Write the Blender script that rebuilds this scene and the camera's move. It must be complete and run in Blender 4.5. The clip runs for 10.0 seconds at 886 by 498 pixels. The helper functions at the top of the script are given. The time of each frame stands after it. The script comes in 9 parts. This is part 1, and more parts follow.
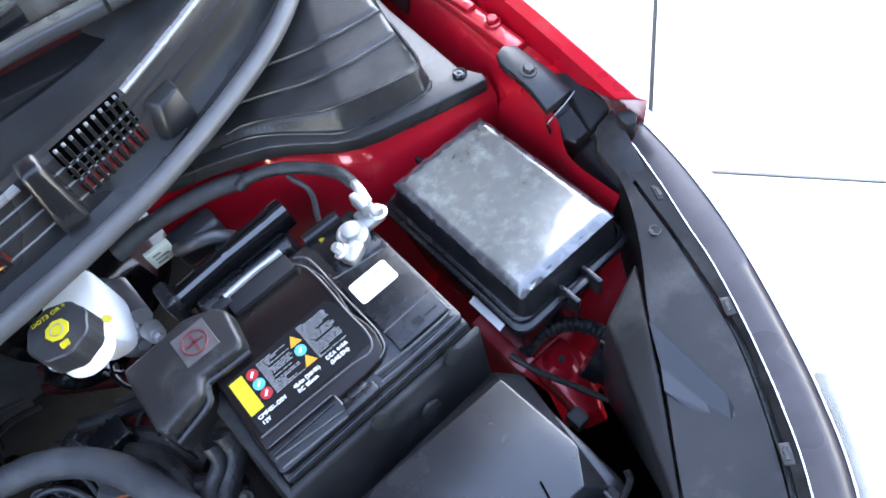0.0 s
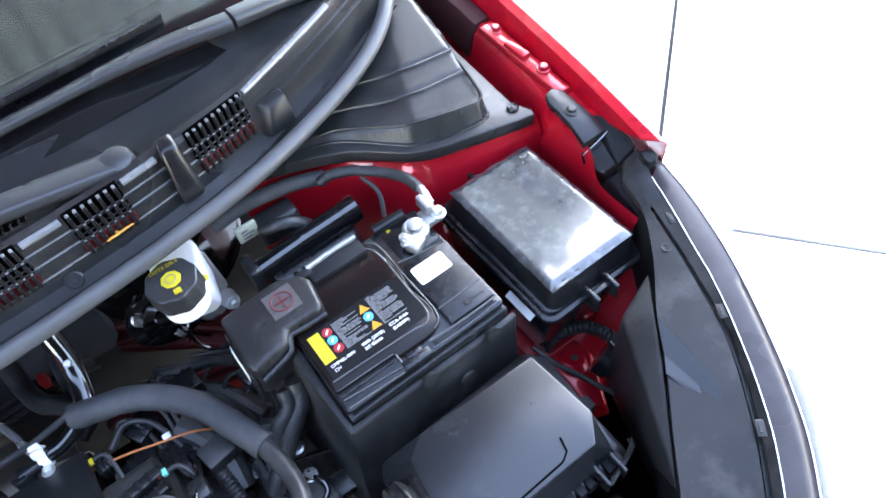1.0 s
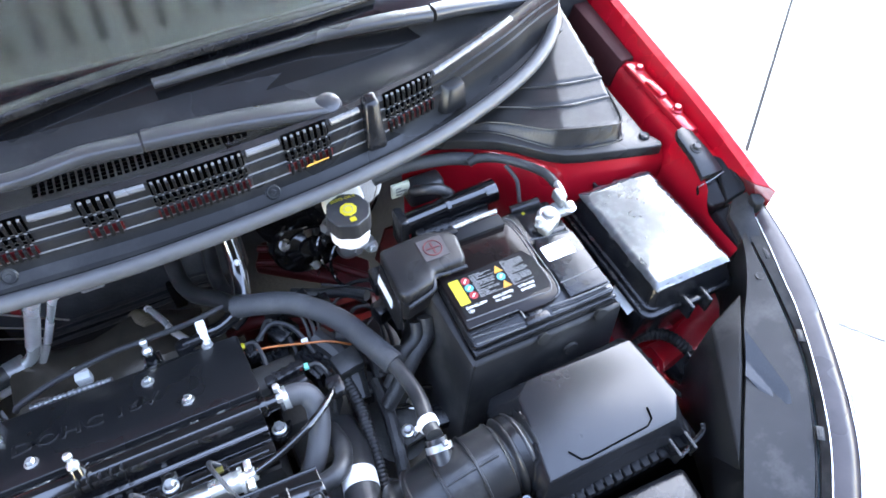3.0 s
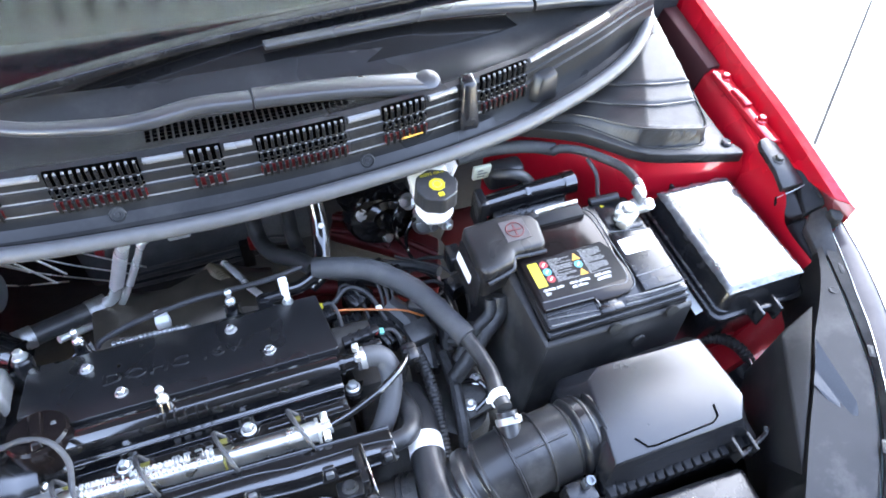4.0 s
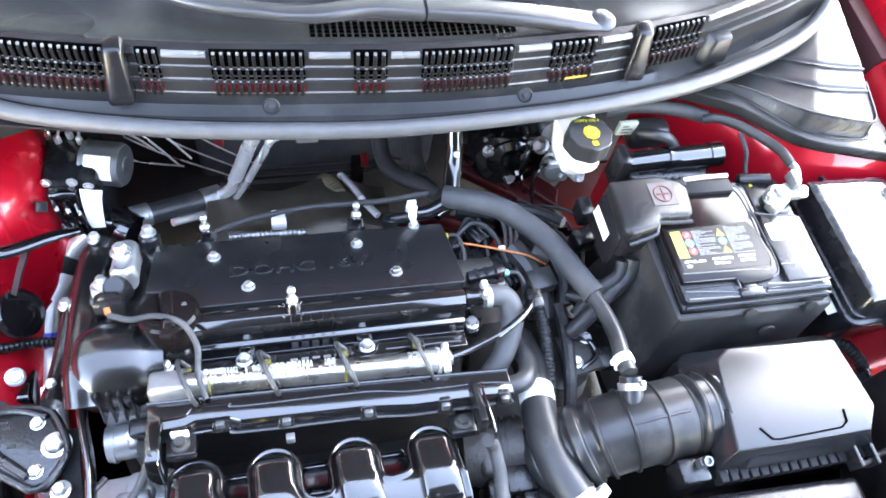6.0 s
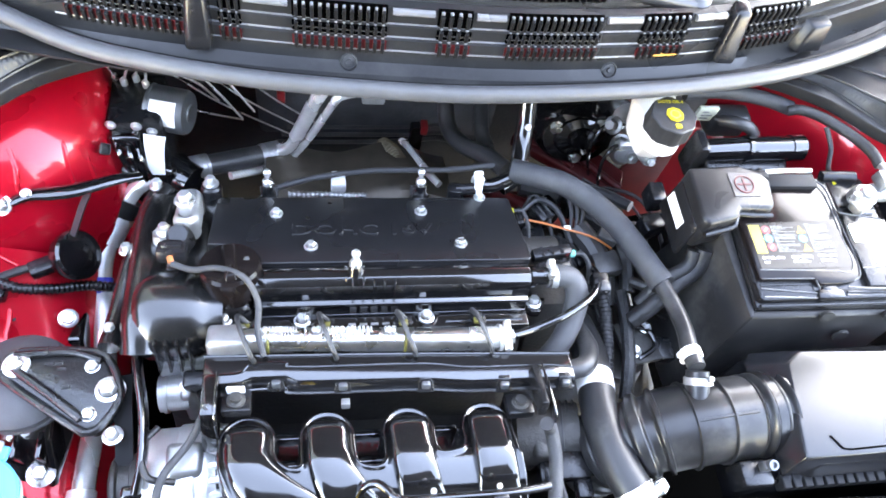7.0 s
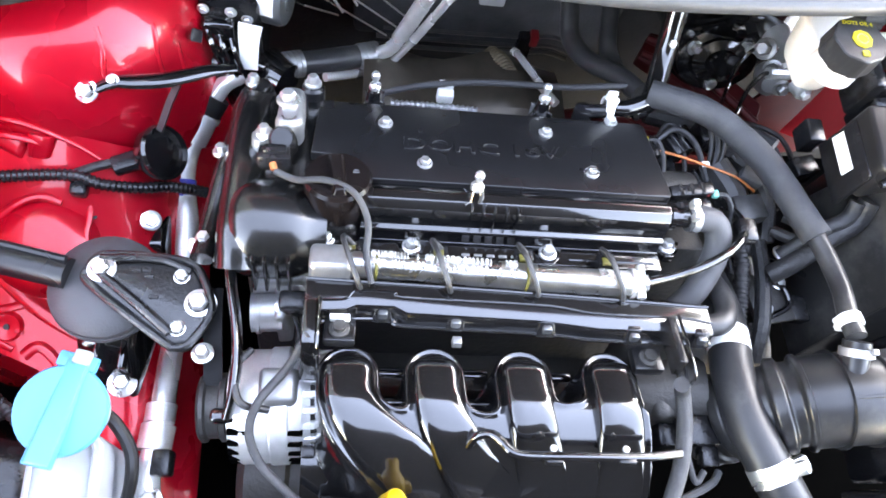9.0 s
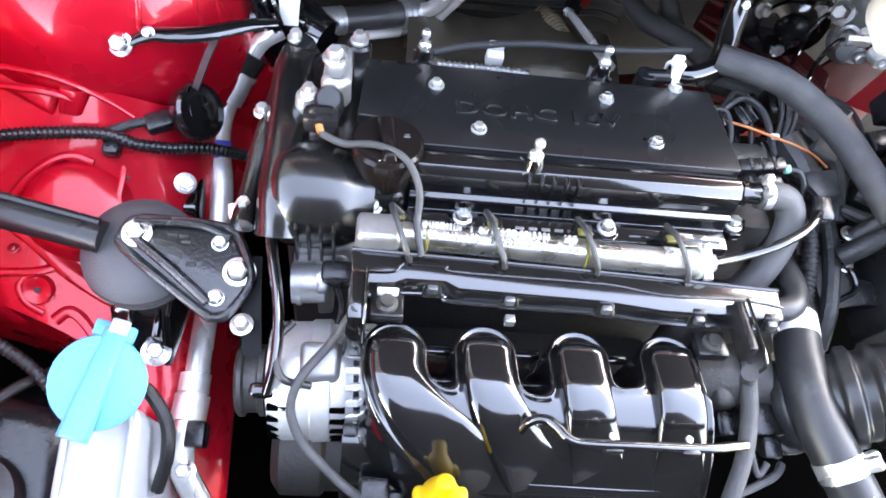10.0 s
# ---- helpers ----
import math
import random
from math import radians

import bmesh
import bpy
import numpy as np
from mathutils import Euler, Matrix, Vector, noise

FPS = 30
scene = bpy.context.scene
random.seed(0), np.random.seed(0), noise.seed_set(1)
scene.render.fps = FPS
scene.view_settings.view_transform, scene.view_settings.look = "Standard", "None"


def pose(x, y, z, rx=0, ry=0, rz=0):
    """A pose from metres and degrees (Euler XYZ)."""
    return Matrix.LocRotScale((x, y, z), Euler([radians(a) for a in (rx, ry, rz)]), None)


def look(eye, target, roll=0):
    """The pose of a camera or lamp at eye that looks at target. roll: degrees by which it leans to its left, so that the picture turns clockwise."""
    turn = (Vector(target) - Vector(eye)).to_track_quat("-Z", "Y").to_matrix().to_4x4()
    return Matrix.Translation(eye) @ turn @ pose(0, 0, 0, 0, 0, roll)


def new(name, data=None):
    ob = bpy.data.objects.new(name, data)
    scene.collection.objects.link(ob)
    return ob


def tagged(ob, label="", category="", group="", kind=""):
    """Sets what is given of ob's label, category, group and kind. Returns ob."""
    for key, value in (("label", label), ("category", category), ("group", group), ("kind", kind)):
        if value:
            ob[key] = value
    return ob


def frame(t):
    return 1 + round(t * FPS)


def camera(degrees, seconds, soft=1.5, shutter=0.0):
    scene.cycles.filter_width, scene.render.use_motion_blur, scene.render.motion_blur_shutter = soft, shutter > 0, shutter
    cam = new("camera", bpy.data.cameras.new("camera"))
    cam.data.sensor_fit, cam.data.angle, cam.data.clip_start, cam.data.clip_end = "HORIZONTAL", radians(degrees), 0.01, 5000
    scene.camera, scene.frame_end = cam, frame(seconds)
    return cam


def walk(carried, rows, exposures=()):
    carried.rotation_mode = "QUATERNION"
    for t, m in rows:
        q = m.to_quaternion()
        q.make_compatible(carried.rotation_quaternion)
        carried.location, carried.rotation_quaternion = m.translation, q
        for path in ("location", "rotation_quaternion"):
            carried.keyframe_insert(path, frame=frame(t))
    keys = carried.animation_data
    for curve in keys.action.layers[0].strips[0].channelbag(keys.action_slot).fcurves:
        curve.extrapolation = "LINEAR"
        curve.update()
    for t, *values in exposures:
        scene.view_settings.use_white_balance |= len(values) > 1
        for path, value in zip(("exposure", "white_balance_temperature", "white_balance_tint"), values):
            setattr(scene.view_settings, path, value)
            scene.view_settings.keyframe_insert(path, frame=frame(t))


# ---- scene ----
cam = camera(65.9, 10.0, soft=1.7)
PATH = [
    (0, (0.531, -0.392, 1.341), (1.02, 0.537, -0.361), -16.0),
    (0.5, (0.476, -0.42, 1.394), (1.024, 0.547, -0.269), -11.5),
    (1, (0.417, -0.446, 1.432), (1.004, 0.543, -0.204), -7.9),
    (1.5, (0.358, -0.466, 1.462), (0.973, 0.537, -0.154), -4.4),
    (2, (0.302, -0.476, 1.483), (0.935, 0.549, -0.113), -1.1),
    (2.5, (0.263, -0.489, 1.499), (0.877, 0.577, -0.078), 0.9),
    (4, (0.139, -0.497, 1.502), (0.66, 0.609, -0.081), 6.2),
    (4.5, (0.101, -0.485, 1.498), (0.595, 0.612, -0.1), 8.2),
    (5, (0.072, -0.475, 1.488), (0.536, 0.594, -0.137), 10.1),
    (5.5, (0.042, -0.463, 1.474), (0.488, 0.568, -0.181), 12.4),
    (7, (-0.033, -0.44, 1.428), (0.319, 0.518, -0.292), 16.8),
    (7.5, (-0.051, -0.426, 1.408), (0.269, 0.484, -0.344), 17.5),
    (8, (-0.07, -0.412, 1.386), (0.225, 0.44, -0.399), 18.5),
    (8.5, (-0.091, -0.404, 1.362), (0.183, 0.405, -0.447), 19.4),
    (9, (-0.106, -0.392, 1.34), (0.141, 0.368, -0.494), 19.5),
    (9.5, (-0.12, -0.382, 1.319), (0.108, 0.331, -0.535), 19.8),
    (10, (-0.135, -0.374, 1.301), (0.071, 0.296, -0.572), 20.1),
]
EXPOSURES = [(0.0, 4.34, 8150, 20), (2.5, 4.50, 8250, 20), (4.0, 4.88, 8600, 20), (5.5, 5.32, 9100, 20), (7.5, 5.26, 9900, 21), (10.0, 5.15, 10600, 23)]
walk(cam, [(t, look(eye, target, roll)) for t, eye, target, roll in PATH], EXPOSURES)

# ---- world and light ----
world = bpy.data.worlds.new("overcast")
scene.world = world
world.use_nodes = True
_nt = world.node_tree
_bg = _nt.nodes["Background"]
_sky = _nt.nodes.new("ShaderNodeTexSky")
_sky.sky_type = "NISHITA"
_sky.sun_disc = False
_sky.sun_elevation = radians(34)
_sky.sun_rotation = radians(48)
_sky.dust_density = 0.05
_sky.ozone_density = 1.6
_nt.links.new(_sky.outputs[0], _bg.inputs[0])
_bg.inputs[1].default_value = 0.15
sun_data = bpy.data.lights.new("sun", "SUN")
sun_data.energy = 0.29
sun_data.angle = radians(52)
sun_data.color = (0.78, 0.91, 1.0)
sun = new("sun", sun_data)
sun.matrix_world = look((6.16, 5.55, 5.59), (0, 0, 0))

# ---- materials ----
def mat(name, color, rough=0.5, metal=0.0, coat=0.0, var=0.15, scale=40.0, bump=0.0, bscale=400.0, trans=0.0, ior=1.45,
        spec=0.5, dust=0.0, dust_color=(0.35, 0.33, 0.3), rvar=0.1, emit=None, sss=0.0):
    """Principled surface with two scales of colour and gloss variation and a fine relief."""
    m = bpy.data.materials.new(name)
    m.use_nodes = True
    nt = m.node_tree
    b = nt.nodes["Principled BSDF"]
    co = nt.nodes.new("ShaderNodeTexCoord")
    n1 = nt.nodes.new("ShaderNodeTexNoise")
    n1.inputs["Scale"].default_value = scale
    n1.inputs["Detail"].default_value = 6
    n2 = nt.nodes.new("ShaderNodeTexNoise")
    n2.inputs["Scale"].default_value = scale * 0.22
    n2.inputs["Detail"].default_value = 3
    nt.links.new(co.outputs["Object"], n1.inputs["Vector"])
    nt.links.new(co.outputs["Object"], n2.inputs["Vector"])
    mul = nt.nodes.new("ShaderNodeMath")
    mul.operation = "ADD"
    nt.links.new(n1.outputs["Fac"], mul.inputs[0])
    nt.links.new(n2.outputs["Fac"], mul.inputs[1])
    rng = nt.nodes.new("ShaderNodeMapRange")
    rng.inputs[1].default_value, rng.inputs[2].default_value = 0.6, 1.4
    rng.inputs[3].default_value, rng.inputs[4].default_value = 1 - var, 1 + var
    nt.links.new(mul.outputs[0], rng.inputs[0])
    mx = nt.nodes.new("ShaderNodeVectorMath")
    mx.operation = "SCALE"
    mx.inputs[0].default_value = color
    nt.links.new(rng.outputs[0], mx.inputs["Scale"])
    last = mx.outputs[0]
    if dust:
        n3 = nt.nodes.new("ShaderNodeTexNoise")
        n3.inputs["Scale"].default_value = scale * 0.5
        n3.inputs["Detail"].default_value = 8
        n3.inputs["Roughness"].default_value = 0.7
        nt.links.new(co.outputs["Object"], n3.inputs["Vector"])
        r3 = nt.nodes.new("ShaderNodeMapRange")
        r3.inputs[1].default_value, r3.inputs[2].default_value = 0.5, 0.75
        r3.inputs[3].default_value, r3.inputs[4].default_value = 0.0, dust
        nt.links.new(n3.outputs["Fac"], r3.inputs[0])
        mm = nt.nodes.new("ShaderNodeMix")
        mm.data_type = "RGBA"
        nt.links.new(r3.outputs[0], mm.inputs["Factor"])
        nt.links.new(last, mm.inputs[6])
        mm.inputs[7].default_value = (*dust_color, 1)
        last = mm.outputs[2]
    nt.links.new(last, b.inputs["Base Color"])
    rr = nt.nodes.new("ShaderNodeMapRange")
    rr.inputs[1].default_value, rr.inputs[2].default_value = 0.3, 0.7
    rr.inputs[3].default_value, rr.inputs[4].default_value = max(0.02, rough - rvar * rough), min(1, rough + rvar)
    nt.links.new(n2.outputs["Fac"], rr.inputs[0])
    nt.links.new(rr.outputs[0], b.inputs["Roughness"])
    b.inputs["Metallic"].default_value = metal
    b.inputs["Coat Weight"].default_value = coat
    b.inputs["Coat Roughness"].default_value = 0.04
    b.inputs["Transmission Weight"].default_value = trans
    b.inputs["IOR"].default_value = ior
    b.inputs["Specular IOR Level"].default_value = spec
    if sss:
        b.inputs["Subsurface Weight"].default_value = sss
        b.inputs["Subsurface Radius"].default_value = (0.01, 0.01, 0.01)
    if bump:
        nb = nt.nodes.new("ShaderNodeTexNoise")
        nb.inputs["Scale"].default_value = bscale
        nb.inputs["Detail"].default_value = 3
        nt.links.new(co.outputs["Object"], nb.inputs["Vector"])
        bp = nt.nodes.new("ShaderNodeBump")
        bp.inputs["Strength"].default_value = bump
        bp.inputs["Distance"].default_value = 0.002
        nt.links.new(nb.outputs["Fac"], bp.inputs["Height"])
        nt.links.new(bp.outputs["Normal"], b.inputs["Normal"])
    return m


PLASTIC = mat("satin black plastic", (0.010, 0.010, 0.011), 0.16, var=0.25, bump=0.12, bscale=900, dust=0.05)
GRAIN = mat("grained black plastic", (0.016, 0.0157, 0.0162), 0.38, spec=0.28, var=0.3, scale=25, bump=0.12, bscale=1300, dust=0.12)
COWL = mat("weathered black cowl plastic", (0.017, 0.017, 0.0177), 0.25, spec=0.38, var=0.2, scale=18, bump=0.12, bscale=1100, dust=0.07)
GLOSS = mat("gloss black enamel", (0.005, 0.005, 0.0055), 0.10, var=0.2, coat=0.6, rvar=0.04, spec=0.9, bump=0.03, bscale=60)
ENAMEL = mat("satin black enamel", (0.009, 0.009, 0.0098), 0.24, spec=0.5, var=0.2, bump=0.06, bscale=300)
RUBBER = mat("grey-black rubber", (0.022, 0.0222, 0.0235), 0.36, var=0.25, bump=0.08, bscale=700, dust=0.12)
DUCT = mat("smooth black duct rubber", (0.018, 0.018, 0.0188), 0.30, var=0.35, scale=22, bump=0.12, bscale=90, dust=0.18, spec=0.55)
FOAM = mat("grey foam rubber", (0.035, 0.036, 0.039), 0.55, var=0.2, bump=0.5, bscale=700, dust=0.12)
HARNESS = mat("wrapped wiring loom", (0.017, 0.017, 0.018), 0.42, var=0.3, bump=0.6, bscale=250, dust=0.1)
RED = mat("red metallic paint", (0.52, 0.0055, 0.017), 0.26, metal=0.3, var=0.06, scale=60, coat=0.6, rvar=0.05, spec=0.3, bump=0.22, bscale=22)
RED_DULL = mat("red inner body paint", (0.44, 0.006, 0.016), 0.30, metal=0.3, var=0.12, scale=25, coat=0.7, spec=0.3, dust=0.1, dust_color=(0.25, 0.02, 0.02))
STEEL = mat("zinc plated steel", (0.82, 0.82, 0.8), 0.27, metal=0.85, var=0.12, scale=120)
ALU = mat("cast aluminium", (0.74, 0.74, 0.73), 0.42, metal=0.85, var=0.15, scale=80, bump=0.3, bscale=500)
TUBE = mat("drawn aluminium tube", (0.88, 0.87, 0.85), 0.24, metal=0.7, var=0.12, scale=60)
LEAD = mat("lead terminal clamp", (0.36, 0.36, 0.35), 0.4, metal=0.8, var=0.2, scale=150, bump=0.4, bscale=600)
CAST = mat("black cast iron", (0.009, 0.009, 0.0095), 0.26, spec=0.6, coat=0.25, var=0.35, scale=60, bump=0.35, bscale=260)
DARK = mat("oily dark underside", (0.012, 0.012, 0.012), 0.5, var=0.5, scale=30, bump=0.5, bscale=120, dust=0.2, dust_color=(0.03, 0.026, 0.023))
WHITE = mat("white label stock", (0.8, 0.8, 0.78), 0.45, var=0.03)
RESERVOIR = mat("milky polymer tank", (0.85, 0.81, 0.77), 0.3, var=0.05, sss=0.3)
YELLOW = mat("yellow print", (0.42, 0.33, 0.015), 0.4, var=0.05)
YELLOWP = mat("yellow moulded plastic", (0.5, 0.29, 0.006), 0.35, var=0.05)
CYAN = mat("light blue moulded plastic", (0.015, 0.22, 0.45), 0.35, var=0.05, sss=0.1)
SIGNRED = mat("red print", (0.28, 0.012, 0.015), 0.45, var=0.05)
SIGNBLUE = mat("turquoise print", (0.02, 0.26, 0.32), 0.45, var=0.05)
ORANGE = mat("orange print", (0.45, 0.2, 0.012), 0.45, var=0.05)
GREYPRINT = mat("grey small print", (0.16, 0.16, 0.16), 0.5, var=0.2, scale=300)
COPPER = mat("orange wire insulation", (0.42, 0.12, 0.035), 0.45)
BROWN = mat("smoked brown plastic", (0.0085, 0.0062, 0.006), 0.13, var=0.15, spec=0.22, rvar=0.04)
CHROME = mat("lamp reflector chrome", (0.8, 0.84, 0.9), 0.12, metal=1.0, var=0.05)
LAMPIN = mat("pale blue lamp interior", (0.34, 0.62, 0.80), 0.35, metal=0.2, var=0.05)
DIRTYALU = mat("oily dull aluminium", (0.07, 0.067, 0.064), 0.5, metal=0.6, var=0.4, scale=30, bump=0.5, bscale=200, dust=0.5, dust_color=(0.04, 0.035, 0.03))
LENS = mat("clear lamp lens", (0.9, 0.95, 1.0), 0.03, trans=1.0, var=0.0, ior=1.45)
SMOKE = mat("smoked lens rim", (0.05, 0.043, 0.045), 0.28, spec=0.22, var=0.35, scale=30, bump=0.04, bscale=150)
GLASS = mat("windscreen glass", (0.55, 0.6, 0.56), 0.02, trans=1.0, var=0.0, ior=1.5)
CABIN = mat("dark cabin trim", (0.008, 0.008, 0.008), 0.8, var=0.2)
CANVAS = mat("translucent canopy sheet", (0.82, 0.84, 0.74), 0.7, var=0.08, scale=3, trans=0.45)
CONCRETE = mat("pale concrete", (0.66, 0.655, 0.63), 0.85, var=0.06, scale=14, bump=0.3, bscale=90, dust=0.05)
JOINT = mat("dirt in joints", (0.05, 0.046, 0.042), 0.9, var=0.3, scale=60)
# flat black without shine, paints the shade in holes and depths
VOID = mat("deep shade black", (0.001, 0.001, 0.001), 0.95, var=0.2, spec=0.0)
LEAFM = mat("dry leaf", (0.6, 0.28, 0.05), 0.6, var=0.3, scale=200)
LIDFILM = mat("film covered lid", (0.045, 0.046, 0.048), 0.16, var=0.25, scale=120, dust=0.38, dust_color=(0.24, 0.24, 0.245), coat=1.0, spec=0.8, rvar=0.02)
FELT = mat("dark insulation felt", (0.060, 0.062, 0.067), 0.8, var=0.4, scale=30, bump=0.6, bscale=150, spec=0.25)
SEALM = mat("pale grey weathered rubber", (0.06, 0.062, 0.066), 0.36, var=0.2, scale=60, bump=0.2, bscale=500)
DULLYELLOW = mat("dull yellow plastic", (0.10, 0.088, 0.02), 0.45, var=0.1)
LIDP = mat("smooth black plastic", (0.010, 0.0105, 0.012), 0.23, var=0.2, scale=12, bump=0.05, bscale=800, dust=0.03, spec=0.58, rvar=0.05)
# pale grey carries the glint on the cowl's black edges
TOOTH = mat("louvre edge, glint in its colour", (0.13, 0.133, 0.14), 0.25, var=0.2, spec=0.7)
# lighter than the black plastic, so edges show a painted highlight
LIDEDGE = mat("black moulded edge, highlight in its colour", (0.05, 0.05, 0.052), 0.3, spec=0.8, var=0.3, scale=60)
COVERP = mat("dull grey-black cover plastic", (0.015, 0.0145, 0.015), 0.26, spec=0.35, var=0.3, scale=30, bump=0.1, bscale=900, dust=0.08)
FIREWALL = mat("near-black firewall mat", (0.022, 0.022, 0.024), 0.7, var=0.4, scale=30, bump=0.5, bscale=150, spec=0.25)
BATTEN = mat("weathered batten", (0.11, 0.105, 0.10), 0.8, var=0.2, scale=12)
PAD = mat("brown-black bonnet pad", (0.028, 0.023, 0.022), 0.8, var=0.2, scale=20, spec=0.25)
TIMING = mat("black timing cover paint", (0.006, 0.006, 0.0062), 0.22, var=0.2, spec=0.8, coat=0.25, rvar=0.03)
DOME = mat("grey moulded rubber", (0.055, 0.055, 0.058), 0.5, var=0.15, scale=40, bump=0.2, bscale=400)
RAILM = mat("stamped rail steel", (0.5, 0.5, 0.49), 0.26, metal=1.0, var=0.15, scale=150)
TRIM = mat("dull black trim", (0.012, 0.0125, 0.014), 0.5, var=0.2, spec=0.15, bump=0.1, bscale=700)
CANM = mat("dark zinc can", (0.16, 0.17, 0.18), 0.35, metal=0.8, var=0.15)
# body red taken down to the shade under cowl and behind battery
MAROON = mat("body red darkened for shade", (0.085, 0.006, 0.007), 0.42, var=0.3, scale=30, spec=0.3, dust=0.2, dust_color=(0.03, 0.018, 0.018))
FADED = mat("faded red print", (0.10, 0.012, 0.014), 0.4, var=0.2, scale=200)
GREYALU = mat("dull grey alloy", (0.34, 0.34, 0.34), 0.38, metal=0.8, var=0.15, scale=90, bump=0.2, bscale=500)
WASHER = mat("milky white polymer", (0.24, 0.255, 0.275), 0.3, var=0.1, scale=15, sss=0.2)
ARMM = mat("satin grey-black arm paint", (0.030, 0.031, 0.034), 0.27, spec=0.7, var=0.15, scale=20, bump=0.05, bscale=400)
# darker copy of the cowl plastic: shade between ribs is in the colour
RIBM = mat("rib plastic, shade in its colour", (0.008, 0.008, 0.0085), 0.5, var=0.2, spec=0.2)
# red body colour sunk to the shade of the hinge slot
RECESS = mat("red-brown cavity shade", (0.045, 0.012, 0.012), 0.6, var=0.3, scale=30, spec=0.2)
# near-black, so the added walls mirror dark in the gloss parts
WALLM = mat("added dark wall", (0.007, 0.007, 0.0068), 0.9, var=0.08, scale=6, bump=0.3, bscale=60, spec=0.1)

# ---- mesh helpers ----
def part(name, bm, material, parent=None, label="", smooth=35.0):
    """Links a bmesh as one mesh object under a thing or a part."""
    me = bpy.data.meshes.new(name)
    bmesh.ops.recalc_face_normals(bm, faces=bm.faces[:])
    if smooth:
        lim = radians(smooth)
        for e in bm.edges:
            e.smooth = len(e.link_faces) == 2 and e.calc_face_angle(3.0) < lim
        for f in bm.faces:
            f.smooth = True
    bm.to_mesh(me)
    bm.free()
    me.materials.append(material)
    ob = new(name, me)
    if parent is not None:
        ob.parent = parent
        ob.matrix_parent_inverse = base_inverse(parent)
    if label:
        ob["label"] = label
    return ob


BASES = {}


def base_inverse(ob):
    return BASES.get(ob.name, Matrix()).inverted()


def thing(name, at, label, category, group="", kind=""):
    """An Empty at the base of a thing that has parts."""
    ob = new(name)
    ob.empty_display_size = 0.02
    ob.matrix_basis = Matrix.Translation(at)
    BASES[ob.name] = Matrix.Translation(at)
    return tagged(ob, label, category, group, kind)


def B():
    return bmesh.new()


def vec(p):
    return Vector(p)


def box(bm, a, b, M=None, bev=0.0, seg=2):
    """A box from corner a to corner b, with rounded edges."""
    t = bmesh.new()
    r = bmesh.ops.create_cube(t, size=1.0)
    a, b = Vector(a), Vector(b)
    s = b - a
    bmesh.ops.transform(t, matrix=Matrix.Translation((a + b) / 2) @ Matrix.Diagonal((*s, 1)), verts=t.verts)
    if bev:
        bmesh.ops.bevel(t, geom=t.edges[:], offset=bev, segments=seg, affect="EDGES", profile=0.5)
    merge(bm, t, M)


def merge(bm, t, M=None):
    if M is not None:
        bmesh.ops.transform(t, matrix=M, verts=t.verts)
    vs = [bm.verts.new(v.co) for v in t.verts]
    t.verts.index_update()
    for f in t.faces:
        try:
            bm.faces.new([vs[v.index] for v in f.verts])
        except ValueError:
            pass
    t.free()


def frustum(bm, bottom, top, M=None, bev=0.0, seg=2):
    """A solid between two outlines of as many points."""
    t = bmesh.new()
    lo = [t.verts.new(p) for p in bottom]
    hi = [t.verts.new(p) for p in top]
    n = len(lo)
    t.faces.new(lo[::-1])
    t.faces.new(hi)
    for i in range(n):
        t.faces.new((lo[i], lo[(i + 1) % n], hi[(i + 1) % n], hi[i]))
    bmesh.ops.recalc_face_normals(t, faces=t.faces[:])
    if bev:
        bmesh.ops.bevel(t, geom=t.edges[:], offset=bev, segments=seg, affect="EDGES", profile=0.5)
    merge(bm, t, M)


def prism(bm, outline, z0, z1, M=None, bev=0.0, seg=2):
    """An outline in the plane, raised from z0 to z1."""
    frustum(bm, [(x, y, z0) for x, y in outline], [(x, y, z1) for x, y in outline], M, bev, seg)


def rounded(x0, x1, y0, y1, r, n=5):
    """The outline of a rectangle with round corners."""
    pts = []
    for cx, cy, a in ((x1 - r, y1 - r, 0), (x0 + r, y1 - r, 90), (x0 + r, y0 + r, 180), (x1 - r, y0 + r, 270)):
        for i in range(n + 1):
            q = radians(a + 90 * i / n)
            pts.append((cx + r * math.cos(q), cy + r * math.sin(q)))
    return pts


def spline(pts, n=8):
    """Points of a smooth curve through pts."""
    p = [Vector(q) for q in pts]
    if len(p) < 3:
        return p
    p = [p[0] * 2 - p[1]] + p + [p[-1] * 2 - p[-2]]
    out = []
    for i in range(1, len(p) - 2):
        a, b, c, d = p[i - 1:i + 3]
        for k in range(n):
            t = k / n
            out.append(0.5 * (2 * b + (c - a) * t + (2 * a - 5 * b + 4 * c - d) * t * t + (3 * b - a - 3 * c + d) * t ** 3))
    out.append(p[-2])
    return out


def frames(c):
    """Turning-free frames along a curve."""
    tan = [(c[min(i + 1, len(c) - 1)] - c[max(i - 1, 0)]).normalized() for i in range(len(c))]
    ref = Vector((0, 0, 1)) if abs(tan[0].z) < 0.9 else Vector((0, 1, 0))
    u = tan[0].cross(ref).normalized()
    res = []
    for t in tan:
        u = (u - t * u.dot(t)).normalized()
        res.append((t, u, t.cross(u)))
    return res


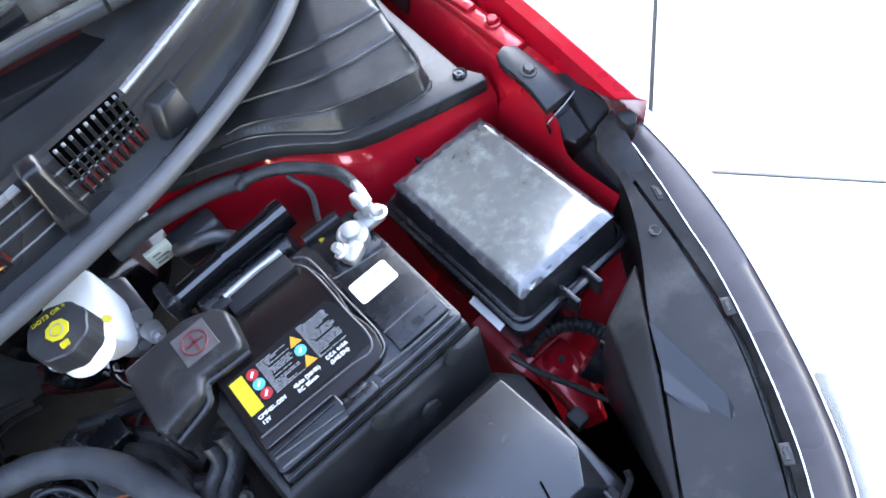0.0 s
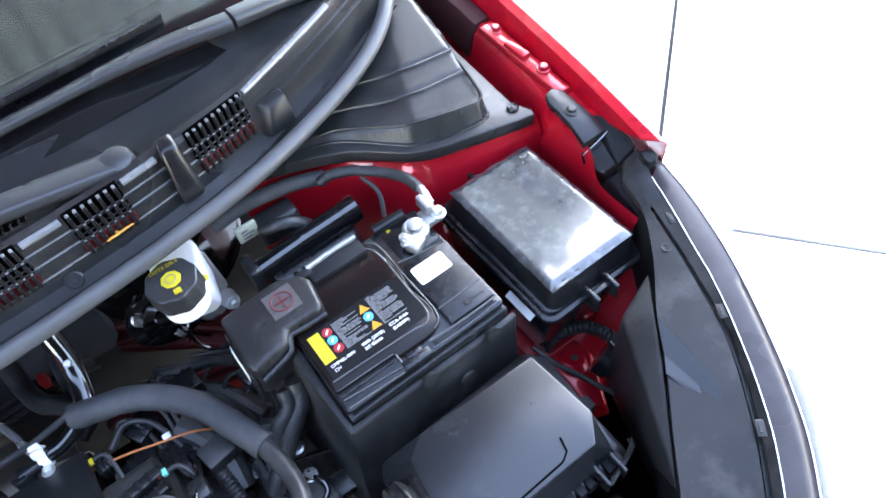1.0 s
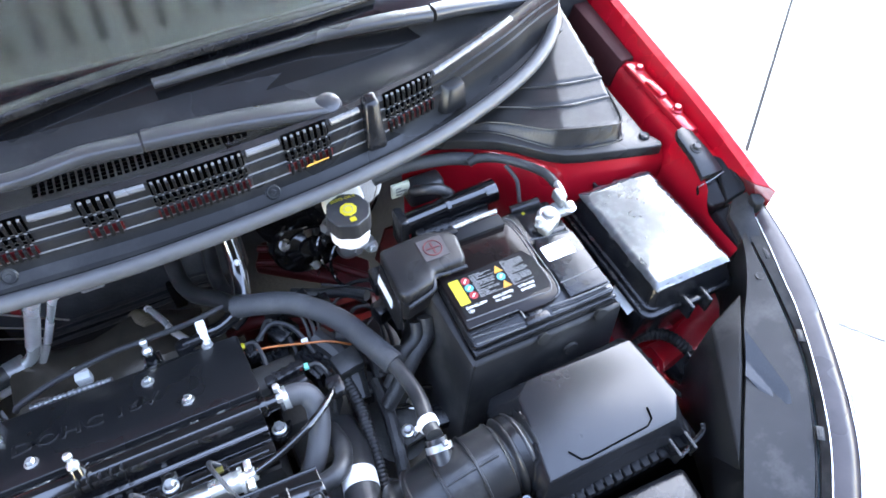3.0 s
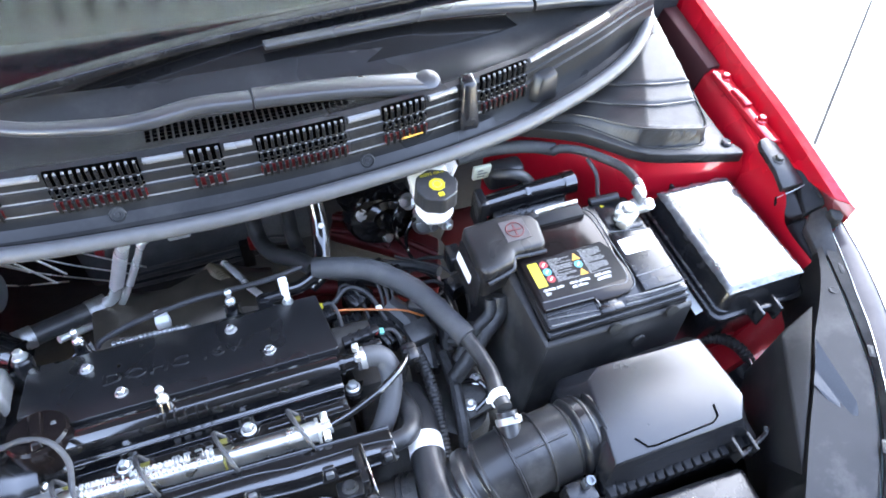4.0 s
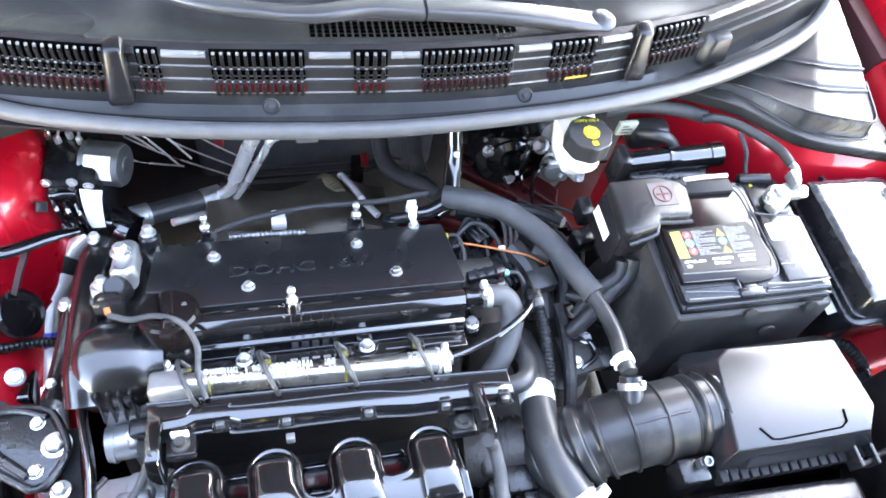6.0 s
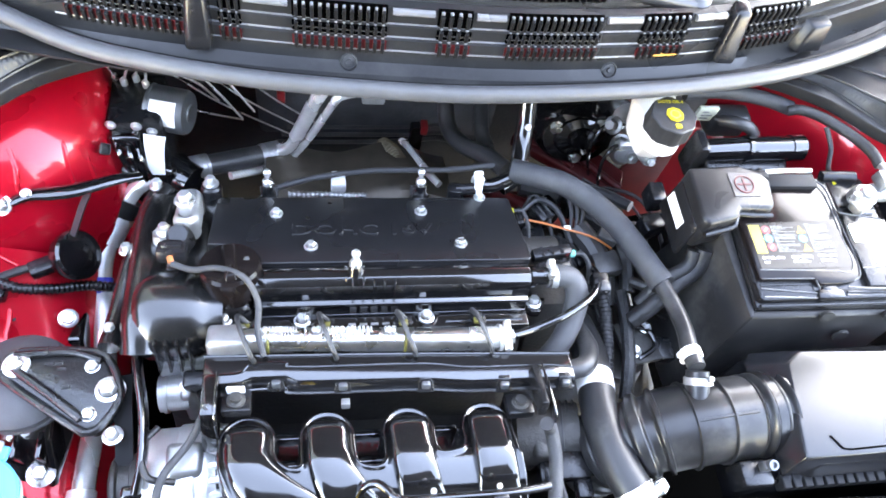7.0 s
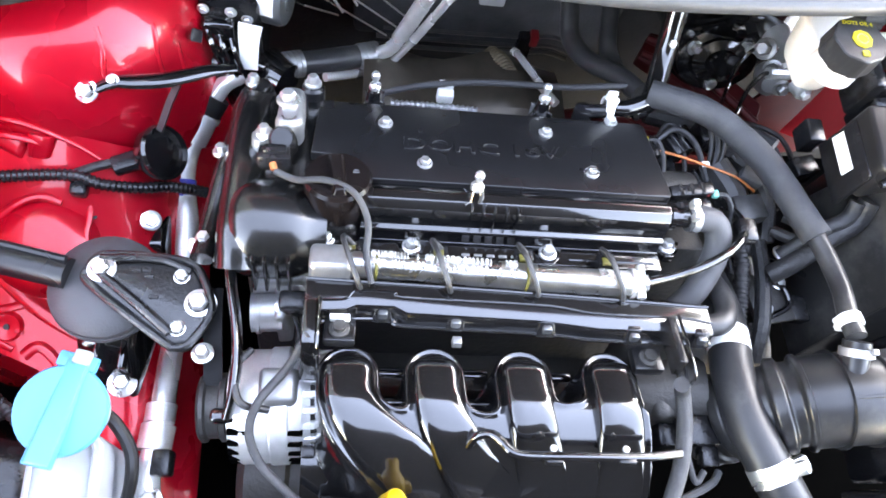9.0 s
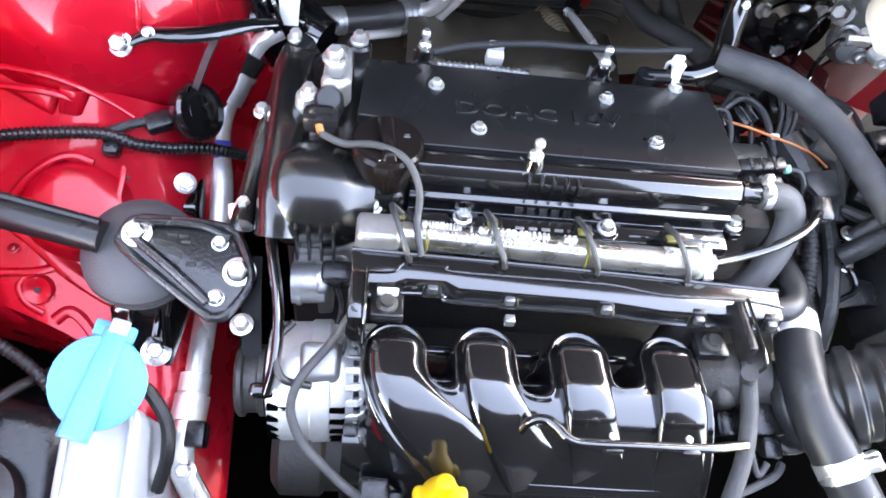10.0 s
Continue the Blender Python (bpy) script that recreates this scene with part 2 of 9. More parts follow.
def sweep(bm, curve, section, radius=None, cap=True):
    """A section (u, v) drawn along a curve; radius: a scale for each point."""
    fr = frames(curve)
    rings = []
    for i, (c, (t, u, v)) in enumerate(zip(curve, fr)):
        k = radius[i] if radius else 1.0
        rings.append([bm.verts.new(c + u * a * k + v * b * k) for a, b in section])
    n = len(section)
    for r0, r1 in zip(rings, rings[1:]):
        for i in range(n):
            bm.faces.new((r0[i], r0[(i + 1) % n], r1[(i + 1) % n], r1[i]))
    if cap:
        bm.faces.new(rings[0][::-1])
        bm.faces.new(rings[-1])


def circle(r, n=14):
    return [(r * math.cos(2 * math.pi * i / n), r * math.sin(2 * math.pi * i / n)) for i in range(n)]


def tube(bm, pts, r, seg=14, n=8, smooth=True):
    """A round hose through pts."""
    c = spline(pts, n) if smooth else [Vector(p) for p in pts]
    sweep(bm, c, circle(r, seg))


def corrugated(bm, pts, r, pitch=0.006, depth=0.12, seg=12, n=None):
    """A ribbed hose through pts."""
    c0 = spline(pts, 24)
    length = sum((b - a).length for a, b in zip(c0, c0[1:]))
    steps = max(8, int(length / pitch) * 4)
    c, acc, i, pos = [], 0.0, 0, 0.0
    cum = [0.0]
    for a, b in zip(c0, c0[1:]):
        cum.append(cum[-1] + (b - a).length)
    for s in range(steps + 1):
        d = length * s / steps
        while i < len(cum) - 2 and cum[i + 1] < d:
            i += 1
        k = (d - cum[i]) / max(1e-9, cum[i + 1] - cum[i])
        c.append(c0[i].lerp(c0[i + 1], min(1, k)))
    rad = [1.0 if s % 4 < 2 else 1 - depth for s in range(steps + 1)]
    sweep(bm, c, circle(r, seg), rad)


def rod(bm, a, b, r0, r1=None, seg=16):
    """A straight round bar or cone."""
    a, b = Vector(a), Vector(b)
    r1 = r0 if r1 is None else r1
    sweep(bm, [a, b], circle(1.0, seg), [r0, r1])


def axis_matrix(at, up):
    """A matrix whose z runs along up."""
    z = Vector(up).normalized()
    return Matrix.Translation(at) @ z.to_track_quat("Z", "Y").to_matrix().to_4x4()


def lathe(bm, profile, M=None, seg=24):
    """A profile of (radius, height) turned about z."""
    t = bmesh.new()
    rings = []
    for r, z in profile:
        if r < 1e-6:
            rings.append([t.verts.new((0, 0, z))])
        else:
            rings.append([t.verts.new((r * math.cos(2 * math.pi * i / seg), r * math.sin(2 * math.pi * i / seg), z)) for i in range(seg)])
    for a, b in zip(rings, rings[1:]):
        for i in range(seg):
            j = (i + 1) % seg
            if len(a) == 1 and len(b) == 1:
                continue
            if len(a) == 1:
                t.faces.new((a[0], b[i], b[j]))
            elif len(b) == 1:
                t.faces.new((a[i], a[j], b[0]))
            else:
                t.faces.new((a[i], a[j], b[j], b[i]))
    merge(bm, t, M)


def bolt(bm, at, up, r=0.006, h=0.006):
    """A hexagon flange bolt."""
    M = axis_matrix(at, up)
    lathe(bm, [(0, 0), (r * 1.5, 0), (r * 1.5, h * 0.25), (r * 1.1, h * 0.4)], M, 18)
    lathe(bm, [(r, h * 0.3), (r, h * 1.1), (r * 0.8, h * 1.3), (0, h * 1.3)], M, 6)


def sheet(bm, grid, thick=0.003):
    """A skin over a grid of points, given a thickness downwards."""
    rows, cols = len(grid), len(grid[0])
    top = [[bm.verts.new(p) for p in row] for row in grid]
    low = [[bm.verts.new(Vector(p) - Vector((0, 0, thick))) for p in row] for row in grid]
    for i in range(rows - 1):
        for j in range(cols - 1):
            bm.faces.new((top[i][j], top[i][j + 1], top[i + 1][j + 1], top[i + 1][j]))
            bm.faces.new((low[i][j], low[i + 1][j], low[i + 1][j + 1], low[i][j + 1]))
    for i in range(rows - 1):
        for j in (0, cols - 1):
            bm.faces.new((top[i][j], top[i + 1][j], low[i + 1][j], low[i][j]))
    for j in range(cols - 1):
        for i in (0, rows - 1):
            bm.faces.new((top[i][j], top[i][j + 1], low[i][j + 1], low[i][j]))


def letters(name, text, size, M, material, parent, depth=0.0004, label="", align="LEFT"):
    """Raised writing as a mesh part."""
    cu = bpy.data.curves.new(name, "FONT")
    cu.body, cu.size, cu.extrude, cu.align_x = text, size, depth, align
    cu.resolution_u = 2
    cu.bevel_depth = depth * 0.35
    cu.bevel_resolution = 1
    tmp = bpy.data.objects.new(name, cu)
    me = bpy.data.meshes.new_from_object(tmp)
    bpy.data.objects.remove(tmp)
    bpy.data.curves.remove(cu)
    bm = bmesh.new()
    bm.from_mesh(me)
    bpy.data.meshes.remove(me)
    bmesh.ops.transform(bm, matrix=M, verts=bm.verts)
    return part(name, bm, material, parent, label, smooth=0)


def resample(pts, n):
    """n points spread evenly along a smooth curve through pts."""
    c = spline(pts, 16)
    cum = [0.0]
    for a, b in zip(c, c[1:]):
        cum.append(cum[-1] + (b - a).length)
    out, i = [], 0
    for s in range(n):
        d = cum[-1] * s / (n - 1)
        while i < len(cum) - 2 and cum[i + 1] < d:
            i += 1
        k = (d - cum[i]) / max(1e-9, cum[i + 1] - cum[i])
        out.append(c[i].lerp(c[i + 1], min(1, k)))
    return out


# ---- setting ----
def build_ground():
    ground = thing("ground", (0, 0, 0), "pale dry concrete yard with narrow straight joints", "ground", kind="structure")
    bm = B()
    box(bm, (-60, -60, -0.25), (60, 60, -0.012))
    part("bed", bm, JOINT, ground, "dark dirt in the joints")
    M = Matrix.Translation((1.40, 0.152, 0)) @ Matrix.Rotation(radians(38), 4, "Z")
    n = 0
    for i in range(-3, 4):
        for j in range(-3, 4):
            s = 3.0
            w = 0.006
            bm = B()
            prism(bm, rounded(i * s + w, (i + 1) * s - w, j * s + w, (j + 1) * s - w, 0.01, 2), -0.01, 0.0, M)
            part("concrete_slab", bm, CONCRETE, ground)
    bm = B()
    for a, b in (((-60, -60), (60, -9.2)), ((-60, 9.2), (60, 60)), ((-60, -9.2), (-9.2, 9.2)), ((9.2, -9.2), (60, 9.2))):
        box(bm, (*a, -0.012), (*b, -0.004), M)
    part("outer_paving", bm, CONCRETE, ground)


build_ground()


def build_canopy():
    """A ribbed sheet roof over the rear of the car, on two posts."""
    roof = thing("canopy_roof", (0, 5, 3.0), "grey-beige ribbed sheet canopy roof on dark beams", "roof", kind="structure")
    bm = B()
    cols = 400
    top = []
    for i in range(cols + 1):
        x = -6 + 8.6 * i / cols
        z = 3.0 + (0.06 if i % 8 < 4 else 0.0)
        top.append((x, z))
    sheet(bm, [[(x, 0.5 + 0.35 * max(0, x - 0.85), z) for x, z in top], [(x, 7.5, z + 0.5) for x, z in top]], 0.004)
    part("roof_sheet", bm, CANVAS, roof)
    bm = B()
    for k in range(66):
        x = -5.9 + 0.13 * k
        box(bm, (x, 0.85 + 0.35 * max(0.0, x - 0.85), 2.985), (x + 0.045, 7.5, 2.997), Matrix.Translation((0, 0.5, 0)) @ Matrix.Rotation(math.atan2(0.5, 7.0), 4, "X") @ Matrix.Translation((0, -0.5, 0)))
    tagged(part("roof_batten", bm, BATTEN, roof, "narrow dark battens under the sheet"), kind="stuff")
    for x in (-4.0, -1.2, 0.0, 2.0):
        bm = B()
        box(bm, (x, 1.0, 2.86), (x + 0.1, 7.4, 2.98), None, 0.005)
        part("beam", bm, DARK, roof)
    for x in (-3.95, 2.05):
        bm = B()
        box(bm, (x - 0.05, 7.0, 0), (x + 0.05, 7.1, 2.9), None, 0.005)
        part("post", bm, DARK, roof)


build_canopy()

def build_wall():
    """Unseen dark walls before and beside the car, added to darken reflections."""
    wall = thing("added_wall_south", (-1, -1.4, 0), "unseen dark wall pier added to darken reflections", "wall", kind="structure")
    bm = B()
    box(bm, (-1.0, -1.7, 0.0), (1.15, -1.4, 3.0), None, 0.01)
    part("wall_face", bm, WALLM, wall)
    side = thing("added_wall_west", (-3.1, 0, 0), "unseen dark side wall added to darken reflections", "wall", kind="structure")
    bm = B()
    box(bm, (-3.3, -1.7, 0.0), (-3.0, 2.6, 2.2), None, 0.01)
    part("wall_face", bm, WALLM, side)


build_wall()

# ---- car body ----
CAR = thing("car", (0.02, 0.0, 0.0), "red car seen under its raised bonnet, bodywork bare inside", "car")


def smooth_strip(name, lines, material, parent, n=24, thick=0.003, label=""):
    """A skin lofted over smooth lines."""
    bm = B()
    sheet(bm, [resample(l, n) for l in lines], thick)
    return part(name, bm, material, parent, label, smooth=50)


def build_body():
    # left-hand fender of the car with its rain channel
    rows = [
        [(0.842, -0.040, 0.70), (0.846, 0.05, 0.71), (0.858, 0.20, 0.72), (0.876, 0.42, 0.73)],
        [(0.860, -0.026, 0.820), (0.868, 0.03, 0.826), (0.880, 0.16, 0.83), (0.905, 0.42, 0.838)],
        [(0.868, -0.026, 0.834), (0.878, 0.03, 0.838), (0.892, 0.16, 0.842), (0.915, 0.42, 0.848)],
        [(0.896, -0.062, 0.830), (0.900, 0.03, 0.838), (0.908, 0.16, 0.838), (0.930, 0.42, 0.842)],
    ]
    rows += [
        [(0.894, -0.118, 0.846), (0.906, 0.02, 0.862), (0.918, 0.16, 0.870), (0.942, 0.42, 0.884)],
        [(0.904, -0.134, 0.850), (0.918, 0.02, 0.866), (0.930, 0.16, 0.874), (0.954, 0.42, 0.888)],
        [(0.914, -0.139, 0.842), (0.938, 0.02, 0.852), (0.952, 0.16, 0.858), (0.976, 0.42, 0.872)],
        [(0.919, -0.136, 0.800), (0.956, 0.02, 0.790), (0.974, 0.16, 0.79), (0.998, 0.42, 0.80)],
        [(0.925, -0.130, 0.60), (0.966, 0.02, 0.58), (0.985, 0.16, 0.55), (1.010, 0.42, 0.55)],
    ]
    smooth_strip("fender", rows, RED, CAR, 26, 0.002, "glossy red front fender edge")
    # reinforcement plate with two bolts on the channel
    fl = bpy.data.objects["fender"]
    bm = B()
    M = Matrix.Rotation(radians(-5), 4, "Z")
    frustum(bm, [(0.874, 0.0, 0.836), (0.898, 0.0, 0.836), (0.905, 0.165, 0.840), (0.880, 0.165, 0.840)],
            [(0.876, 0.002, 0.845), (0.896, 0.002, 0.845), (0.903, 0.163, 0.849), (0.882, 0.163, 0.849)], None, 0.002)
    box(bm, (0.882, 0.075, 0.846), (0.896, 0.115, 0.853), None, 0.003)
    plate = part("hinge_plate", bm, RED_DULL, fl)
    for y in (0.045, 0.145):
        bm = B()
        bolt(bm, (0.888 + 0.05 * y, y, 0.847), (0, 0, 1), 0.006, 0.006)
        part("bolt", bm, RED_DULL, plate)
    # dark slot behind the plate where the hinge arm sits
    # hinge arm slot behind the plate, a solid block coloured as its shade
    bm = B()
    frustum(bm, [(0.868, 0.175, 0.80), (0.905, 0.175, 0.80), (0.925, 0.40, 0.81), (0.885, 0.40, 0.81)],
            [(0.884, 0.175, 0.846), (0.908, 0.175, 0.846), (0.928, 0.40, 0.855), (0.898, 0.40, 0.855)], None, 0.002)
    part("hinge_recess", bm, RECESS, fl, "hinge recess, its shade a dark red-brown block")
    # inner wing, from channel down to the chassis rail
    rows = [
        [(0.864, -0.02, 0.823), (0.858, -0.075, 0.82), (0.842, -0.11, 0.80), (0.846, -0.17, 0.79)],
        [(0.850, 0.0, 0.79), (0.848, -0.08, 0.785), (0.838, -0.12, 0.77), (0.835, -0.17, 0.76)],
        [(0.842, 0.0, 0.70), (0.838, -0.07, 0.69), (0.828, -0.13, 0.69), (0.825, -0.175, 0.685)],
        [(0.81, 0.0, 0.62), (0.81, -0.06, 0.62), (0.80, -0.12, 0.62), (0.795, -0.175, 0.61)],
        [(0.72, 0.0, 0.58), (0.72, -0.06, 0.585), (0.72, -0.12, 0.59), (0.725, -0.17, 0.595)],
        [(0.69, 0.0, 0.50), (0.69, -0.05, 0.50), (0.69, -0.10, 0.50), (0.69, -0.165, 0.50)],
    ]
    smooth_strip("inner_wing", rows, RED_DULL, CAR, 18, 0.002, "red painted inner wing panel")
    # strut tower front behind the battery
    rows = [
        [(0.50, 0.17, 0.80), (0.60, 0.155, 0.805), (0.66, 0.115, 0.808), (0.70, 0.072, 0.810), (0.76, 0.048, 0.812), (0.855, 0.02, 0.815)],
        [(0.50, 0.165, 0.785), (0.60, 0.145, 0.79), (0.655, 0.10, 0.79), (0.695, 0.055, 0.79), (0.76, 0.030, 0.79), (0.855, 0.008, 0.795)],
        [(0.50, 0.16, 0.76), (0.60, 0.135, 0.755), (0.65, 0.085, 0.75), (0.69, 0.040, 0.75), (0.76, 0.015, 0.75), (0.85, 0.0, 0.755)],
        [(0.50, 0.155, 0.72), (0.60, 0.125, 0.70), (0.65, 0.075, 0.69), (0.69, 0.025, 0.68), (0.76, 0.010, 0.67), (0.85, 0.0, 0.67)],
        [(0.50, 0.15, 0.55), (0.60, 0.12, 0.54), (0.65, 0.065, 0.53), (0.69, 0.015, 0.53), (0.76, 0.0, 0.53), (0.85, -0.005, 0.53)],
    ]
    smooth_strip("strut_tower", rows, RED_DULL, CAR, 40, 0.002, "red painted strut tower")
    # bolt plate and ridges beside the headlight
    bm = B()
    frustum(bm, [(0.708, -0.262, 0.565), (0.738, -0.272, 0.560), (0.772, -0.205, 0.575), (0.765, -0.170, 0.585), (0.712, -0.168, 0.585)],
            [(0.712, -0.255, 0.590), (0.735, -0.262, 0.585), (0.764, -0.204, 0.600), (0.760, -0.176, 0.604), (0.716, -0.174, 0.602)], None, 0.004, 3)
    rod(bm, (0.738, -0.197, 0.600), (0.740, -0.197, 0.607), 0.021, 0.014, 20)
    rail = part("bolt_plate", bm, RED_DULL, CAR)
    # hole drawn as a dark disc, shade by colour
    bm = B()
    lathe(bm, [(0, 0), (0.0045, 0), (0.0045, 0.002), (0, 0.002)], axis_matrix((0.740, -0.197, 0.607), (0, 0, 1)), 14)
    part("plate_hole", bm, DARK, rail, "dark disc for the shade in a round hole")
    rows = [[(0.70, -0.09, 0.600), (0.76, -0.09, 0.615), (0.81, -0.09, 0.65), (0.85, -0.09, 0.70)],
            [(0.70, -0.165, 0.590), (0.76, -0.165, 0.597), (0.82, -0.165, 0.625), (0.865, -0.160, 0.67)],
            [(0.71, -0.205, 0.572), (0.77, -0.205, 0.578), (0.83, -0.200, 0.60), (0.875, -0.195, 0.63)],
            [(0.71, -0.235, 0.50), (0.77, -0.235, 0.50), (0.83, -0.230, 0.51), (0.875, -0.225, 0.53)]]
    smooth_strip("rail_panel", rows, RED_DULL, CAR, 14, 0.002, "red rail panel beside the lamp")
    for k in range(4):
        a = Vector((0.728 + 0.020 * k, -0.170, 0.612 + 0.004 * k))
        bm = B()
        c = spline([a, a + Vector((0.014, 0.045, 0.022)), a + Vector((0.026, 0.085, 0.050))], 6)
        sweep(bm, c, rounded(-0.0075, 0.0075, -0.006, 0.006, 0.004, 3))
        part("pressed_ridge", bm, RED_DULL, CAR)
    # right-hand strut tower, a broad red dome
    rows = []
    for z, r in ((0.40, 0.20), (0.52, 0.19), (0.60, 0.178), (0.66, 0.168), (0.70, 0.157), (0.735, 0.138), (0.755, 0.105), (0.762, 0.06)):
        row = []
        for i in range(41):
            a = radians(-180 + 360 * i / 40)
            row.append(Vector((-0.455 + r * math.cos(a) * (1.0 if z < 0.7 else 1.0), 0.178 + r * 1.05 * math.sin(a), z)))
        rows.append(row)
    bm = B()
    sheet(bm, rows, 0.002)
    part("strut_tower", bm, RED, CAR, "glossy red strut tower", smooth=60)
    # shelf in front of it, down to the right chassis rail
    rows = [
        [(-0.62, 0.10, 0.665), (-0.54, 0.045, 0.66), (-0.47, 0.015, 0.655), (-0.40, 0.005, 0.645), (-0.345, 0.025, 0.60), (-0.31, 0.10, 0.55)],
        [(-0.62, 0.075, 0.645), (-0.54, 0.02, 0.64), (-0.47, -0.01, 0.632), (-0.40, -0.02, 0.62), (-0.345, 0.0, 0.58), (-0.30, 0.06, 0.50)],
        [(-0.62, 0.05, 0.640), (-0.54, 0.0, 0.632), (-0.47, -0.03, 0.622), (-0.40, -0.045, 0.605), (-0.345, -0.03, 0.57), (-0.30, 0.02, 0.48)],
        [(-0.62, -0.01, 0.605), (-0.54, -0.04, 0.60), (-0.47, -0.06, 0.592), (-0.40, -0.07, 0.58), (-0.345, -0.065, 0.55), (-0.30, -0.05, 0.46)],
        [(-0.62, -0.08, 0.590), (-0.54, -0.09, 0.585), (-0.47, -0.11, 0.575), (-0.40, -0.11, 0.565), (-0.345, -0.10, 0.54), (-0.30, -0.08, 0.45)],
    ]
    rows += [
        [(-0.62, -0.150, 0.570), (-0.54, -0.160, 0.562), (-0.47, -0.180, 0.553), (-0.40, -0.20, 0.54), (-0.335, -0.21, 0.525), (-0.290, -0.20, 0.44)],
        [(-0.62, -0.182, 0.556), (-0.54, -0.196, 0.546), (-0.46, -0.224, 0.538), (-0.40, -0.255, 0.530), (-0.335, -0.285, 0.525), (-0.288, -0.268, 0.43)],
        [(-0.62, -0.194, 0.52), (-0.54, -0.208, 0.51), (-0.46, -0.236, 0.50), (-0.405, -0.275, 0.51), (-0.348, -0.38, 0.49), (-0.288, -0.40, 0.40)],
        [(-0.62, -0.212, 0.40), (-0.54, -0.226, 0.40), (-0.46, -0.252, 0.39), (-0.41, -0.285, 0.38), (-0.358, -0.46, 0.39), (-0.288, -0.50, 0.37)],
    ]
    smooth_strip("inner_wing", rows, RED, CAR, 30, 0.002, "glossy red inner wing and rail")
    rows = [[(-0.70, 0.42, 0.80), (-0.69, 0.22, 0.79), (-0.67, 0.06, 0.77), (-0.66, -0.02, 0.70)],
            [(-0.58, 0.42, 0.765), (-0.57, 0.22, 0.757), (-0.575, 0.09, 0.73), (-0.60, 0.04, 0.67)],
            [(-0.44, 0.42, 0.752), (-0.44, 0.24, 0.755), (-0.47, 0.10, 0.745), (-0.53, 0.05, 0.66)]]
    smooth_strip("apron", rows, RED, CAR, 16, 0.002, "glossy red wing apron")
    # pressed ridges, seam and studs along the shelf
    for pts, w in (([(-0.515, -0.118, 0.574), (-0.490, -0.134, 0.569), (-0.460, -0.158, 0.561), (-0.430, -0.176, 0.553), (-0.400, -0.190, 0.545)], 0.011),
                   ([(-0.545, -0.170, 0.560), (-0.522, -0.168, 0.560), (-0.490, -0.165, 0.560), (-0.466, -0.158, 0.562)], 0.006),
                   ([(-0.466, -0.214, 0.545), (-0.456, -0.205, 0.547), (-0.446, -0.205, 0.546), (-0.434, -0.215, 0.542), (-0.420, -0.232, 0.537)], 0.007),
                   ([(-0.500, -0.170, 0.558), (-0.506, -0.182, 0.555), (-0.497, -0.198, 0.549), (-0.478, -0.208, 0.546)], 0.004),
                   ([(-0.535, -0.060, 0.59), (-0.508, -0.078, 0.584), (-0.497, -0.105, 0.578), (-0.505, -0.125, 0.576)], 0.006)):
        bm = B()
        sweep(bm, spline(pts, 8), [(w * math.cos(q * math.pi / 5), w * 0.75 * math.sin(q * math.pi / 5)) for q in range(10)])
        bmesh.ops.translate(bm, verts=bm.verts[:], vec=(0, 0, -0.0035))
        part("pressed_ridge", bm, RED, CAR)
    for pts, w in (([(-0.530, 0.014, 0.668), (-0.498, 0.010, 0.670), (-0.469, 0.005, 0.672), (-0.447, 0.002, 0.664), (-0.432, 0.001, 0.652), (-0.414, -0.003, 0.641), (-0.395, -0.010, 0.629)], 0.0030),
                   ([(-0.530, 0.002, 0.650), (-0.500, -0.001, 0.654), (-0.470, -0.004, 0.655), (-0.448, -0.006, 0.646)], 0.0045),
                   ([(-0.520, -0.098, 0.584), (-0.511, -0.086, 0.590), (-0.500, -0.073, 0.596), (-0.478, -0.056, 0.604), (-0.456, -0.049, 0.606), (-0.436, -0.053, 0.602)], 0.0050),
                   ([(-0.336, 0.108, 0.728), (-0.332, 0.096, 0.720), (-0.331, 0.080, 0.698), (-0.326, 0.066, 0.655)], 0.0035),
                   ([(-0.318, 0.112, 0.705), (-0.315, 0.101, 0.688), (-0.310, 0.088, 0.655)], 0.0035),
                   ([(-0.380, 0.078, 0.745), (-0.374, 0.058, 0.730), (-0.376, 0.044, 0.709), (-0.372, 0.036, 0.670)], 0.0030),
                   ([(-0.408, -0.052, 0.596), (-0.409, -0.066, 0.590), (-0.410, -0.086, 0.587), (-0.405, -0.105, 0.580)], 0.0040)):
        bm = B()
        sweep(bm, spline(pts, 8), [(w * math.cos(q * math.pi / 5), w * 0.8 * math.sin(q * math.pi / 5)) for q in range(10)])
        part("pressed_seam", bm, RED, CAR)
    bm = B()
    frustum(bm, [(-0.470, -0.012, 0.630), (-0.446, -0.014, 0.630), (-0.434, 0.004, 0.654), (-0.464, 0.006, 0.656)],
            [(-0.467, -0.017, 0.636), (-0.449, -0.019, 0.636), (-0.438, -0.004, 0.658), (-0.461, -0.002, 0.660)], None, 0.002, 2)
    part("raised_pad", bm, RED, CAR)
    for p, r in (((-0.472, -0.190, 0.551), 0.003), ((-0.512, -0.145, 0.568), 0.004)):
        bm = B()
        bolt(bm, p, (0, 0, 1), r, 0.004)
        part("stud", bm, RED_DULL, CAR)
    bm = B()
    bolt(bm, (-0.347, -0.058, 0.575), (0.3, -0.3, 0.9), 0.008, 0.008)
    part("bolt", bm, STEEL, CAR)
    # pressed details on the right-hand wing
    wing = bpy.data.objects["inner_wing.001"]
    bm = B()
